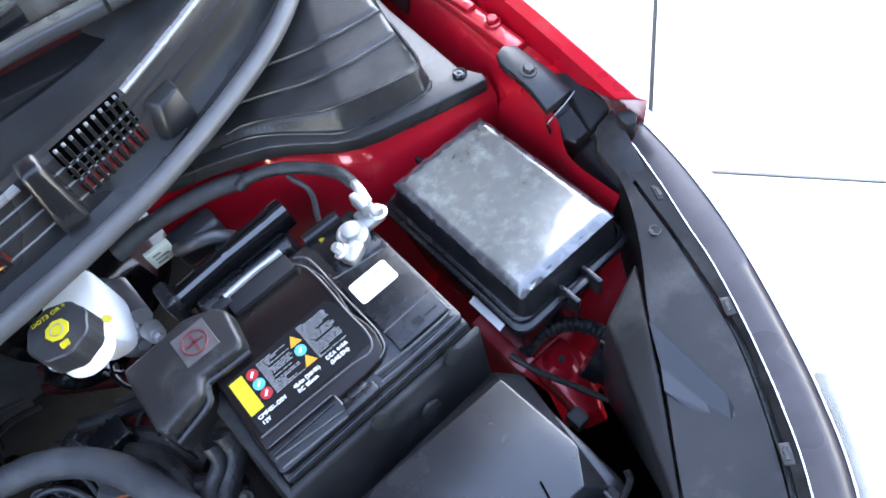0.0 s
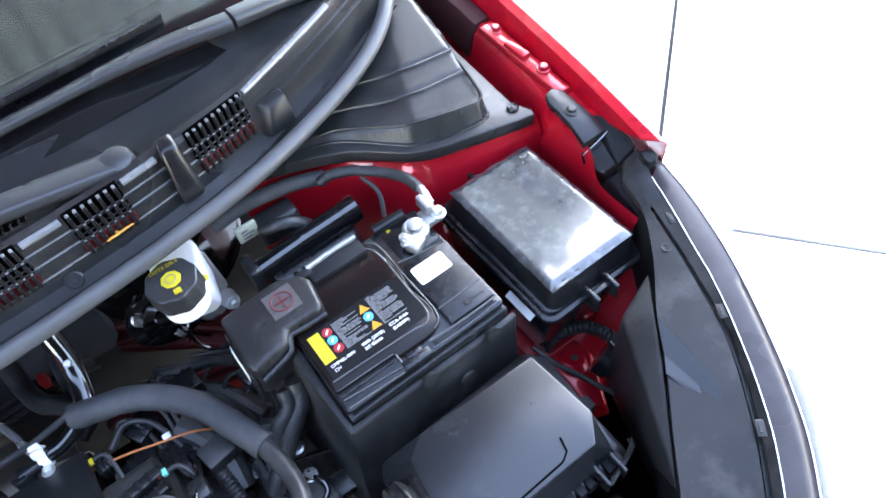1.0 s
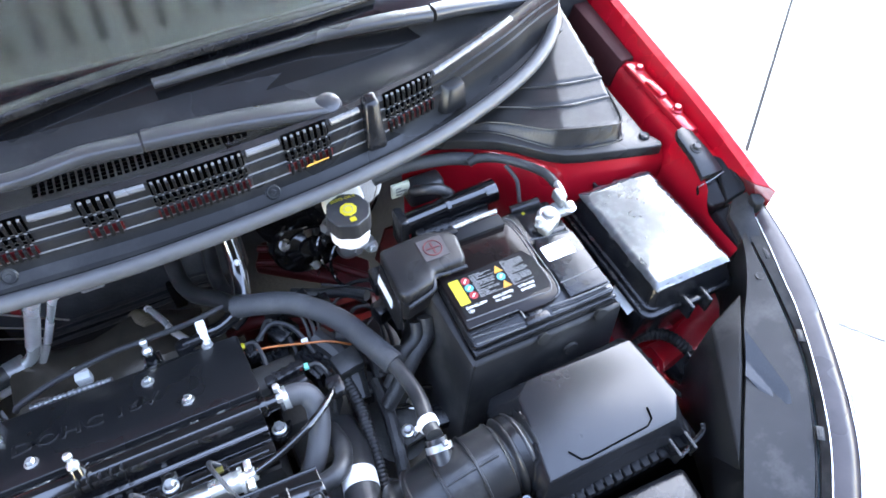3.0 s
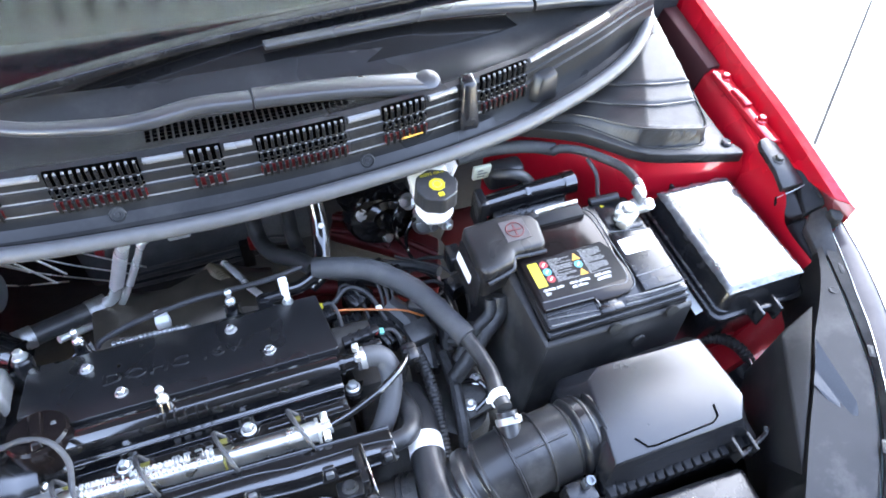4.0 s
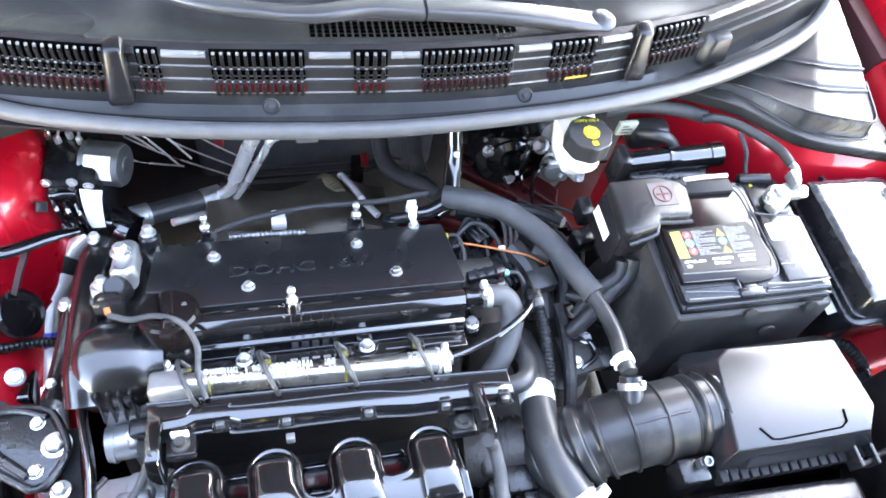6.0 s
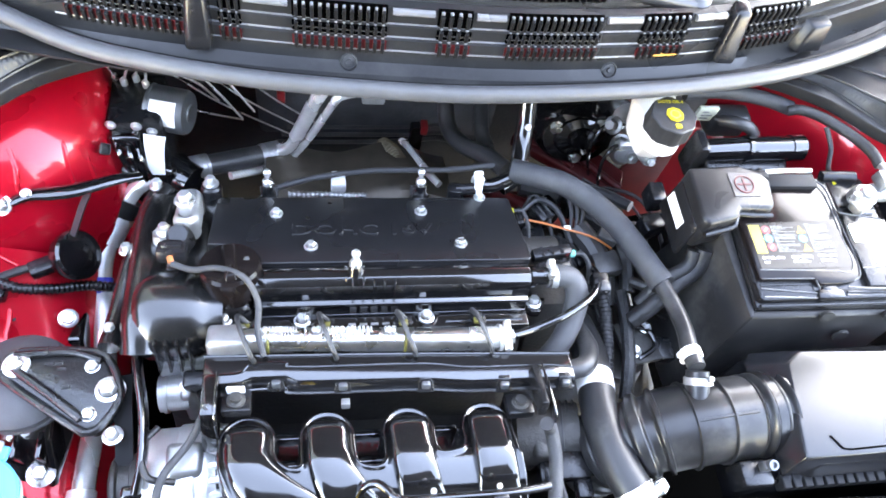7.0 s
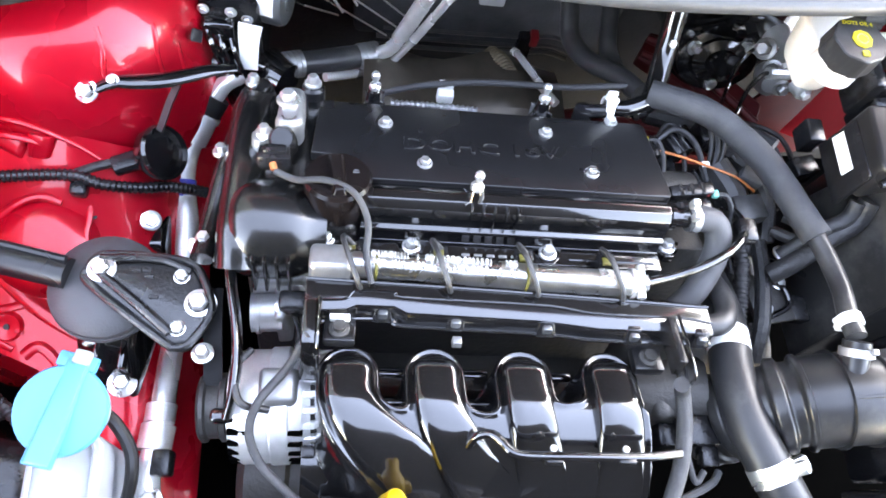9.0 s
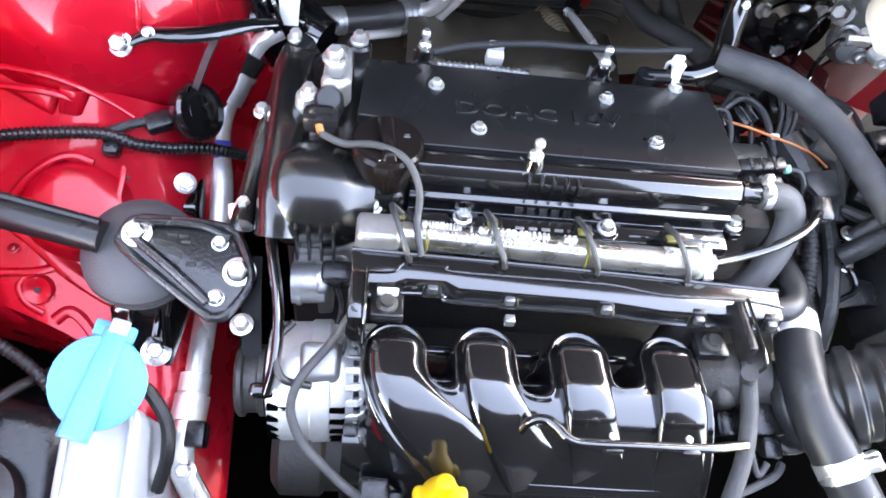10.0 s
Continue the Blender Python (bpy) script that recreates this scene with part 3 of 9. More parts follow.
    lathe(bm, [(0.062, -0.02), (0.058, -0.004), (0.046, 0.008), (0.030, 0.012), (0.0, 0.013)], axis_matrix((-0.455, -0.098, 0.582), (0.05, -0.25, 1)), 36)
    part("pressed_dome", bm, RED, wing)
    bm = B()
    lathe(bm, [(0.017, -0.005), (0.014, 0.0016), (0.010, 0.0012), (0.006, -0.0005), (0.0, -0.0005)], axis_matrix((-0.484, -0.186, 0.556), (0.05, -0.42, 1)), 28)
    part("pressed_dome", bm, RED, wing)
    # drain holes: dark discs laid on the panel to paint their shade
    for p in ((-0.484, -0.186, 0.5560), (-0.500, -0.035, 0.620), (-0.405, -0.062, 0.588)):
        bm = B()
        lathe(bm, [(0.0032, 0), (0.0032, 0.0012), (0, 0.0012)], axis_matrix(p, (0.05, -0.3, 1)), 12)
        part("drain_hole", bm, DARK, wing, "small dark disc for the shade in a hole")
    bm = B()
    frustum(bm, [(-0.64, 0.058, 0.645), (-0.475, -0.018, 0.628), (-0.462, 0.008, 0.640), (-0.64, 0.085, 0.657)],
            [(-0.64, 0.058, 0.655), (-0.478, -0.015, 0.638), (-0.467, 0.006, 0.650), (-0.64, 0.083, 0.667)], None, 0.003, 2)
    part("raised_pad", bm, RED, wing)
    # closing panels: dark firewall, front, and undertray and liners blackened as shade
    bm = B()
    box(bm, (-0.62, 0.33, 0.15), (0.92, 0.345, 0.90))
    part("firewall", bm, FIREWALL, CAR, "dark insulated firewall")
    # body panel whose red already holds the shade behind the battery
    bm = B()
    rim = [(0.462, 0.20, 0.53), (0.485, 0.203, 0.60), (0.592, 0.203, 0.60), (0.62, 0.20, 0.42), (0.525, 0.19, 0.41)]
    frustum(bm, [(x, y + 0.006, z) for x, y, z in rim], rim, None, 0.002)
    part("side_member", bm, MAROON, CAR, "red painted panel behind the battery, shade in its colour")
    # undertray and splash liners are added sheets, flat black for the depth's shade
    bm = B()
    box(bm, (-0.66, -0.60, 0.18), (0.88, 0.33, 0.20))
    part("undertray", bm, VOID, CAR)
    bm = B()
    box(bm, (-0.62, -0.64, 0.20), (0.54, -0.56, 0.74), None, 0.02, 3)
    part("front_panel", bm, PLASTIC, CAR, "black front slam panel")
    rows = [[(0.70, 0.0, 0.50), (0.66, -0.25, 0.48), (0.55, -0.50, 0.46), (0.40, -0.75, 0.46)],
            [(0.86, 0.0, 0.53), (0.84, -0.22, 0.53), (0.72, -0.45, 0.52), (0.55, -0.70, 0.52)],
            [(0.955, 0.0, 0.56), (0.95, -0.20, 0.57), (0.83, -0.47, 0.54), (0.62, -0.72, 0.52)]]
    smooth_strip("splash_liner", rows, VOID, CAR, 20, 0.003, "splash liner added in shade black under the lamp")
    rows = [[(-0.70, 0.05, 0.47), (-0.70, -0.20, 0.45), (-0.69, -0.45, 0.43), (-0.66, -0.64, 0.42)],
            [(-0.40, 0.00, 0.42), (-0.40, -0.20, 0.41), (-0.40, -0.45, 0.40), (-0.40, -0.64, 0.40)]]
    smooth_strip("splash_liner", rows, VOID, CAR, 12, 0.003, "splash liner added in shade black under the lamp")
    rows = [[(-0.60, 0.42, 0.70), (-0.60, 0.10, 0.67), (-0.61, -0.20, 0.58), (-0.60, -0.60, 0.50)],
            [(-0.60, 0.42, 0.82), (-0.585, 0.10, 0.80), (-0.57, -0.12, 0.78), (-0.56, -0.45, 0.70)],
            [(-0.63, 0.42, 0.87), (-0.615, 0.10, 0.85), (-0.60, -0.12, 0.84), (-0.58, -0.45, 0.74)],
            [(-0.68, 0.42, 0.82), (-0.67, 0.10, 0.80), (-0.65, -0.12, 0.78), (-0.62, -0.45, 0.70)],
            [(-0.70, 0.42, 0.30), (-0.69, 0.10, 0.30), (-0.67, -0.12, 0.30), (-0.64, -0.45, 0.30)]]
    smooth_strip("fender", rows, RED, CAR, 22, 0.002, "glossy red front fender edge")


build_body()


def E(x, y, z):
    """A point in the engine's own axes, which lean back."""
    return Vector((x, 0.956 * y + 0.292 * z, 0.728 - 0.292 * y + 0.956 * z))


ME = Matrix.Translation((0, 0, 0.728)) @ Matrix.Rotation(radians(-17), 4, "X")
EUP = Vector((0, 0.292, 0.956))

# ---- engine ----
def extrude_x(bm, profile, x0, x1, M=None, bev=0.0):
    """A (y, z) outline drawn along x."""
    frustum(bm, [(x0, y, z) for y, z in profile], [(x1, y, z) for y, z in profile], M, bev)


def build_block():
    t = thing("engine_block", (0.03, 0.0, 0.20), "dark engine block and gearbox half hidden under hoses", "engine")
    bm = B()
    box(bm, (-0.22, -0.13, -0.50), (0.21, 0.06, -0.09), ME, 0.02)
    box(bm, (-0.20, -0.22, -0.50), (0.20, -0.12, -0.24), ME, 0.02)
    part("block", bm, DARK, t)
    bm = B()
    box(bm, (-0.15, 0.03, -0.12), (0.20, 0.075, -0.035), ME, 0.012)
    part("head", bm, ALU, t, "bare aluminium cylinder head edge")
    bm = B()
    box(bm, (0.21, -0.22, 0.22), (0.44, 0.10, 0.56), None, 0.05, 4)
    rod(bm, (0.26, -0.05, 0.56), (0.26, -0.05, 0.62), 0.06, 0.05)
    rod(bm, (0.36, -0.14, 0.55), (0.36, -0.14, 0.60), 0.05, 0.04)
    part("gearbox", bm, DIRTYALU, t, "dull dirty aluminium gearbox casing")
    bm = B()
    lathe(bm, [(0, -0.075), (0.045, -0.075), (0.058, -0.065), (0.058, -0.02), (0.052, -0.015), (0.052, 0.03), (0.058, 0.035), (0.058, 0.06), (0.04, 0.07), (0, 0.07)], axis_matrix((-0.155, -0.325, 0.455), (1, 0, 0)), 32)
    for k in range(5):
        box(bm, (-0.20 + 0.022 * k, -0.29, 0.50), (-0.192 + 0.022 * k, -0.25, 0.525), None, 0.002)
    box(bm, (-0.19, -0.28, 0.40), (-0.12, -0.16, 0.50), None, 0.008)
    part("compressor", bm, DIRTYALU, t, "dull aluminium compressor body")
    bm = B()
    box(bm, (0.22, -0.10, -0.16), (0.27, 0.05, -0.06), ME, 0.01)
    rod(bm, E(0.20, -0.03, -0.05), E(0.26, -0.03, -0.05), 0.028)
    part("thermostat_housing", bm, DIRTYALU, t, "aluminium thermostat housing")


build_block()


def build_head_cover():
    t = thing("cylinder_head_cover", E(0.02, 0, -0.05), "gloss black cylinder head cover with raised lettering", "engine cover")
    prof = [(-0.083, -0.006), (-0.089, -0.001), (-0.097, 0.002), (-0.106, 0.0), (-0.112, -0.007), (-0.1135, -0.018), (-0.113, -0.029),
            (-0.118, -0.0305), (-0.119, -0.034), (-0.114, -0.036), (-0.117, -0.048), (-0.138, -0.050), (-0.138, -0.072), (0.045, -0.072),
            (0.045, -0.02), (0.032, -0.010)]
    bm = B()
    extrude_x(bm, prof, -0.105, 0.203, ME, 0.0008)
    part("cover_body", bm, GLOSS, t)
    bm = B()
    plate = [(-0.153, 0.028), (-0.150, 0.031), (0.200, 0.031), (0.204, 0.028), (0.210, -0.078), (0.207, -0.082), (-0.098, -0.082), (-0.11, -0.06), (-0.13, -0.052), (-0.157, -0.05)]
    prism(bm, plate, -0.012, 0.0, ME, 0.0018, 3)
    coil = part("coil_cover", bm, ENAMEL, t, "flat satin black coil cover plate")
    letters("lettering", "DOHC 16V", 0.0248, ME @ Matrix.Translation((-0.067, -0.037, 0.0002)) @ Matrix.Diagonal((1.36, 1.0, 1.0, 1.0)), ENAMEL, coil, 0.0012)
    bm = B()
    for k in range(5):
        x = 0.0 + 0.0115 * k
        box(bm, (x, -0.117, -0.0305), (x + 0.0015, -0.1085, 0.0008), ME, 0.0005)
    part("rib", bm, GLOSS, t)
    bm = B()
    for k in range(5):
        x = -0.004 + 0.0125 * k
        box(bm, (x, -0.1330, -0.0510), (x + 0.0085, -0.1295, -0.0482), ME, 0.0008)
    part("vent_row", bm, GREYALU, t)
    for x0, x1 in ((-0.100, -0.070), (-0.036, -0.020), (0.056, 0.068), (0.106, 0.196)):
        bm = B()
        tube(bm, [E(x0, -0.1312, -0.0490), E(x1, -0.1312, -0.0490)], 0.0015, 8, smooth=False)
        part("ledge_line", bm, GLOSS, t)
    for x, y in ((-0.084, 0.0), (0.088, 0.003), (-0.044, -0.0566), (0.129, -0.0545)):
        bm = B()
        bolt(bm, E(x, y, 0.0), EUP, 0.0052, 0.0055)
        part("bolt", bm, STEEL, t)
    for x, y, z in ((-0.054, -0.1255, -0.046), (0.084, -0.1255, -0.046), (0.215, -0.108, -0.046), (-0.138, -0.122, -0.046)):
        bm = B()
        prism(bm, [(x - 0.016, y + 0.008), (x + 0.016, y + 0.008), (x + 0.011, y - 0.006), (x + 0.005, y - 0.013), (x - 0.005, y - 0.013), (x - 0.011, y - 0.006)], z - 0.012, z - 0.002, ME, 0.001)
        lug = part("lug", bm, GLOSS, t)
        bm = B()
        bolt(bm, E(x, y, z - 0.002), EUP, 0.0062, 0.0075)
        part("bolt", bm, STEEL, lug)
    # hose port and clip at the back corner
    bm = B()
    lathe(bm, [(0.011, -0.03), (0.011, 0.004), (0.008, 0.006), (0, 0.006)], ME @ Matrix.Translation((0.138, 0.046, 0)), 18)
    rod(bm, E(0.138, 0.046, 0.0), E(0.163, 0.046, 0.002), 0.008)
    part("breather_port", bm, PLASTIC, t)
    bm = B()
    bolt(bm, E(0.166, 0.030, 0.0), EUP, 0.005, 0.005)
    part("bolt", bm, STEEL, t)
    # right end with the breather outlet
    bm = B()
    rod(bm, E(0.200, -0.098, -0.012), E(0.235, -0.098, -0.012), 0.0105)
    lathe(bm, [(0.0135, 0), (0.0135, 0.005), (0.0105, 0.006)], axis_matrix(E(0.205, -0.098, -0.012), (1, 0, 0)), 18)
    part("outlet", bm, GLOSS, t)
    # timing end
    bm = B()
    frustum(bm, [(-0.25, -0.13, -0.10), (-0.10, -0.13, -0.10), (-0.10, 0.06, -0.10), (-0.235, 0.075, -0.10)],
            [(-0.228, -0.118, -0.022), (-0.10, -0.118, -0.022), (-0.12, 0.055, -0.008), (-0.218, 0.06, -0.008)], ME, 0.024, 5)
    part("timing_cover", bm, TIMING, t, "gloss black bulged timing cover")
    bm = B()
    lathe(bm, [(0.0, -0.046), (0.024, -0.0455), (0.036, -0.043), (0.044, -0.037), (0.0485, -0.028), (0.0502, -0.016), (0.0502, 0.004), (0.0492, 0.014), (0.0465, 0.024), (0.0425, 0.032), (0.0385, 0.040), (0.036, 0.050), (0, 0.050)], axis_matrix(E(-0.186, -0.106, -0.054), (1, 0, 0)), 48)
    part("cam_bulge", bm, TIMING, t)
    bm = B()
    tube(bm, [E(-0.222, 0.06, -0.03), E(-0.224, 0.02, -0.022), E(-0.222, -0.03, -0.022), E(-0.219, -0.075, -0.026), E(-0.219, -0.125, -0.040), E(-0.219, -0.150, -0.062)], 0.021, 18)
    part("side_ridge", bm, TIMING, t)
    bm = B()
    lathe(bm, [(0, 0.036), (0.014, 0.034), (0.026, 0.026), (0.033, 0.012), (0.036, -0.02)], ME @ Matrix.Translation((-0.222, -0.02, -0.045)) @ Matrix.Diagonal((0.55, 1.7, 1.0, 1)), 24)
    part("side_bulge", bm, TIMING, t)
    for k in range(4):
        bm = B()
        box(bm, (-0.204 + 0.011 * k, -0.1605, -0.085), (-0.201 + 0.011 * k, -0.130, -0.038), ME, 0.0012)
        part("rib", bm, TIMING, t)
    bm = B()
    tube(bm, [E(-0.252, -0.145, -0.058), E(-0.248, -0.10, -0.052), E(-0.240, -0.04, -0.030), E(-0.228, 0.03, -0.018), E(-0.215, 0.062, -0.012)], 0.011, 12)
    part("flange", bm, TIMING, t)
    for x, y, z in ((-0.252, -0.128, -0.058), (-0.247, -0.035, -0.03), (-0.226, 0.058, -0.012)):
        bm = B()
        bolt(bm, E(x, y, z + 0.006), EUP, 0.0058, 0.008)
        part("bolt", bm, STEEL, t)
    bm = B()
    rod(bm, E(-0.205, -0.04, -0.01), E(-0.205, -0.04, 0.008), 0.011, 0.009)
    bolt(bm, E(-0.2025, -0.036, 0.008), EUP, 0.0055, 0.007)
    part("bolt", bm, STEEL, t)
    for x, y in ((-0.096, 0.055), (0.094, 0.058)):
        stud(t, E(x, y, -0.022), EUP)
    stud(t, E(0.004, -0.098, -0.012), EUP)
    bm = B()
    lathe(bm, [(0.012, -0.03), (0.0125, 0.0), (0.010, 0.003), (0, 0.003)], axis_matrix(E(-0.162, 0.05, 0.0), EUP), 18)
    base = part("stand", bm, ENAMEL, t)
    bm = B()
    bolt(bm, E(-0.162, 0.05, 0.004), EUP, 0.0062, 0.009)
    part("bolt", bm, STEEL, base, "yellow-marked steel bolt")


def stud(t, at, up):
    """A ball stud that held the engine cover, on a finned black foot."""
    M = axis_matrix(at, up)
    bm = B()
    lathe(bm, [(0.0135, -0.012), (0.0135, -0.004), (0.0105, 0.002), (0.0080, 0.021), (0.0065, 0.024), (0, 0.024)], M, 16)
    for k in range(4):
        box(bm, (0.004, -0.001, -0.008), (0.0150, 0.001, 0.012), M @ Matrix.Rotation(radians(45 + 90 * k), 4, "Z"), 0.0004, 1)
    foot = part("stud_foot", bm, GLOSS, t)
    bm = B()
    lathe(bm, [(0.0066, 0.0235), (0.0068, 0.027), (0.0055, 0.0295), (0.0030, 0.031), (0.0030, 0.035), (0.0048, 0.038), (0.0048, 0.042), (0.003, 0.0445), (0, 0.045)], M, 16)
    part("ball_stud", bm, STEEL, foot, "bright steel ball stud")


build_head_cover()


def build_oil_cap():
    t = thing("oil_filler_cap", E(-0.128, -0.092, -0.01), "round dark brown-black oil filler cap with grip bar", "oil cap")
    M = ME @ Matrix.Translation((-0.128, -0.092, 0))
    bm = B()
    lathe(bm, [(0.028, -0.03), (0.031, -0.01), (0.0325, 0.0), (0.0325, 0.008), (0.030, 0.0115), (0.0, 0.012)], M, 36)
    part("cap", bm, BROWN, t)
    bm = B()
    frustum(bm, [(-0.008, -0.028, 0.008), (0.008, -0.028, 0.008), (0.010, 0.028, 0.008), (-0.010, 0.028, 0.008)],
            [(-0.005, -0.024, 0.018), (0.005, -0.024, 0.018), (0.006, 0.024, 0.018), (-0.006, 0.024, 0.018)], M @ Matrix.Rotation(radians(8), 4, "Z"), 0.003, 3)
    part("grip", bm, BROWN, t)
    bm = B()
    box(bm, (0.014, 0.004, 0.012), (0.020, 0.0052, 0.0124), M)
    box(bm, (0.015, 0.007, 0.012), (0.019, 0.008, 0.0124), M)
    part("marking", bm, GREYPRINT, t)


build_oil_cap()


def build_actuator():
    t = thing("cam_oil_valve", E(-0.18, -0.03, 0.0), "silver grey oil control valve with black plug and wire", "valve")
    bm = B()
    c = [E(-0.178, 0.012, 0.012), E(-0.178, -0.034, 0.012)]
    prism(bm, [(-0.178 + x, -0.012 + y) for x, y in rounded(-0.0125, 0.0125, -0.032, 0.028, 0.012, 8)], -0.006, 0.028, ME, 0.007, 4)
    part("bracket", bm, GREYALU, t, "dull silver rounded bracket")
    bm = B()
    bolt(bm, E(-0.181, -0.010, 0.028), EUP, 0.0078, 0.009)
    part("bolt", bm, STEEL, t)
    bm = B()
    lathe(bm, [(0.0125, -0.02), (0.013, 0.014), (0.010, 0.019), (0, 0.020)], axis_matrix(E(-0.182, -0.052, 0.012), (0, -0.35, 0.94)), 20)
    box(bm, (-0.203, -0.086, 0.004), (-0.172, -0.066, 0.022), ME, 0.004)
    box(bm, (-0.198, -0.080, 0.020), (-0.176, -0.069, 0.026), ME, 0.003)
    part("plug", bm, PLASTIC, t)
    bm = B()
    rod(bm, E(-0.188, -0.088, 0.018), E(-0.186, -0.094, 0.015), 0.0032)
    part("seal_ring", bm, COPPER, t, "orange seal")
    bm = B()
    tube(bm, [E(-0.186, -0.094, 0.014), E(-0.165, -0.100, 0.010), E(-0.138, -0.104, 0.016), E(-0.112, -0.116, 0.014), E(-0.098, -0.134, -0.004), E(-0.098, -0.160, -0.022), E(-0.092, -0.178, -0.040)], 0.0032, 10)
    part("wire", bm, FOAM, t, "grey sleeved wire")


build_actuator()


def build_fuel_rail():
    t = thing("fuel_rail", E(0.02, -0.157, -0.05), "silver steel fuel rail with raised stamping and four injectors", "fuel rail")
    bm = B()
    rod(bm, E(-0.115, -0.157, -0.038), E(0.150, -0.166, -0.040), 0.0132, None, 24)
    rail = part("rail", bm, RAILM, t)
    bm = B()
    box(bm, (-0.150, -0.172, -0.052), (-0.110, -0.142, -0.026), ME, 0.006, 3)
    part("end_block", bm, GREYALU, t)
    bm = B()
    rod(bm, E(0.125, -0.165, -0.038), E(0.158, -0.166, -0.038), 0.0125)
    rod(bm, E(0.158, -0.166, -0.038), E(0.162, -0.166, -0.038), 0.015)
    rod(bm, E(0.162, -0.166, -0.038), E(0.176, -0.166, -0.036), 0.008)
    rod(bm, E(0.170, -0.150, -0.030), E(0.168, -0.182, -0.040), 0.0045)
    part("fitting", bm, STEEL, t, "bright steel pipe fitting")
    bm = B()
    rnd = random.Random(5)
    for row in (0.0032, -0.0056):
        x = -0.100
        while x < 0.045:
            y = -0.157 - 0.009 * (x + 0.115) / 0.265 + row
            w = rnd.choice((0.0016, 0.0030, 0.0040))
            z = -0.0240 if row > 0 else -0.0250
            if rnd.random() < 0.85:
                box(bm, (x, y - 0.0028, z - 0.004), (x + w, y + 0.0030, z + 0.0012), ME, 0.0005, 1)
                if w > 0.002 and rnd.random() < 0.6:
                    box(bm, (x - 0.0008, y - 0.0006, z - 0.004), (x + w + 0.0012, y + 0.0008, z + 0.0011), ME, 0.0004, 1)
            x += w + rnd.choice((0.0012, 0.0016, 0.0030))
    tagged(part("stamping", bm, STEEL, t, "raised stamped marks"), kind="stuff")
    for x in (-0.088, 0.055):
        bm = B()
        lathe(bm, [(0.0130, -0.0016), (0.0138, -0.001), (0.0138, 0.001), (0.0130, 0.0016)], axis_matrix(E(x, -0.158 - 0.009 * (x + 0.115) / 0.265, -0.0385), (1, -0.03, 0)), 20)
        part("band", bm, DULLYELLOW, t, "yellow paint band")
    for x in (-0.112, -0.028, 0.056, 0.140):
        bm = B()
        lathe(bm, [(0.008, -0.035), (0.008, 0.0), (0.006, 0.003), (0, 0.003)], axis_matrix(E(x, -0.142, -0.046), (0, 0.6, 0.8)), 14)
        box(bm, (x - 0.009, -0.146, -0.052), (x + 0.009, -0.132, -0.034), ME, 0.002)
        inj = part("injector", bm, PLASTIC, t)
        bm = B()
        box(bm, (x - 0.006, -0.1475, -0.036), (x + 0.004, -0.139, -0.0325), ME, 0.001)
        part("clip", bm, DULLYELLOW, inj, "dull yellow locking clip")
        bm = B()
        tube(bm, [E(x + 0.002, -0.138, -0.034), E(x - 0.008, -0.136, -0.024), E(x - 0.004, -0.158, -0.016), E(x + 0.006, -0.180, -0.030), E(x + 0.010, -0.182, -0.043)], 0.0027, 8)
        part("wire", bm, RUBBER, inj)


build_fuel_rail()


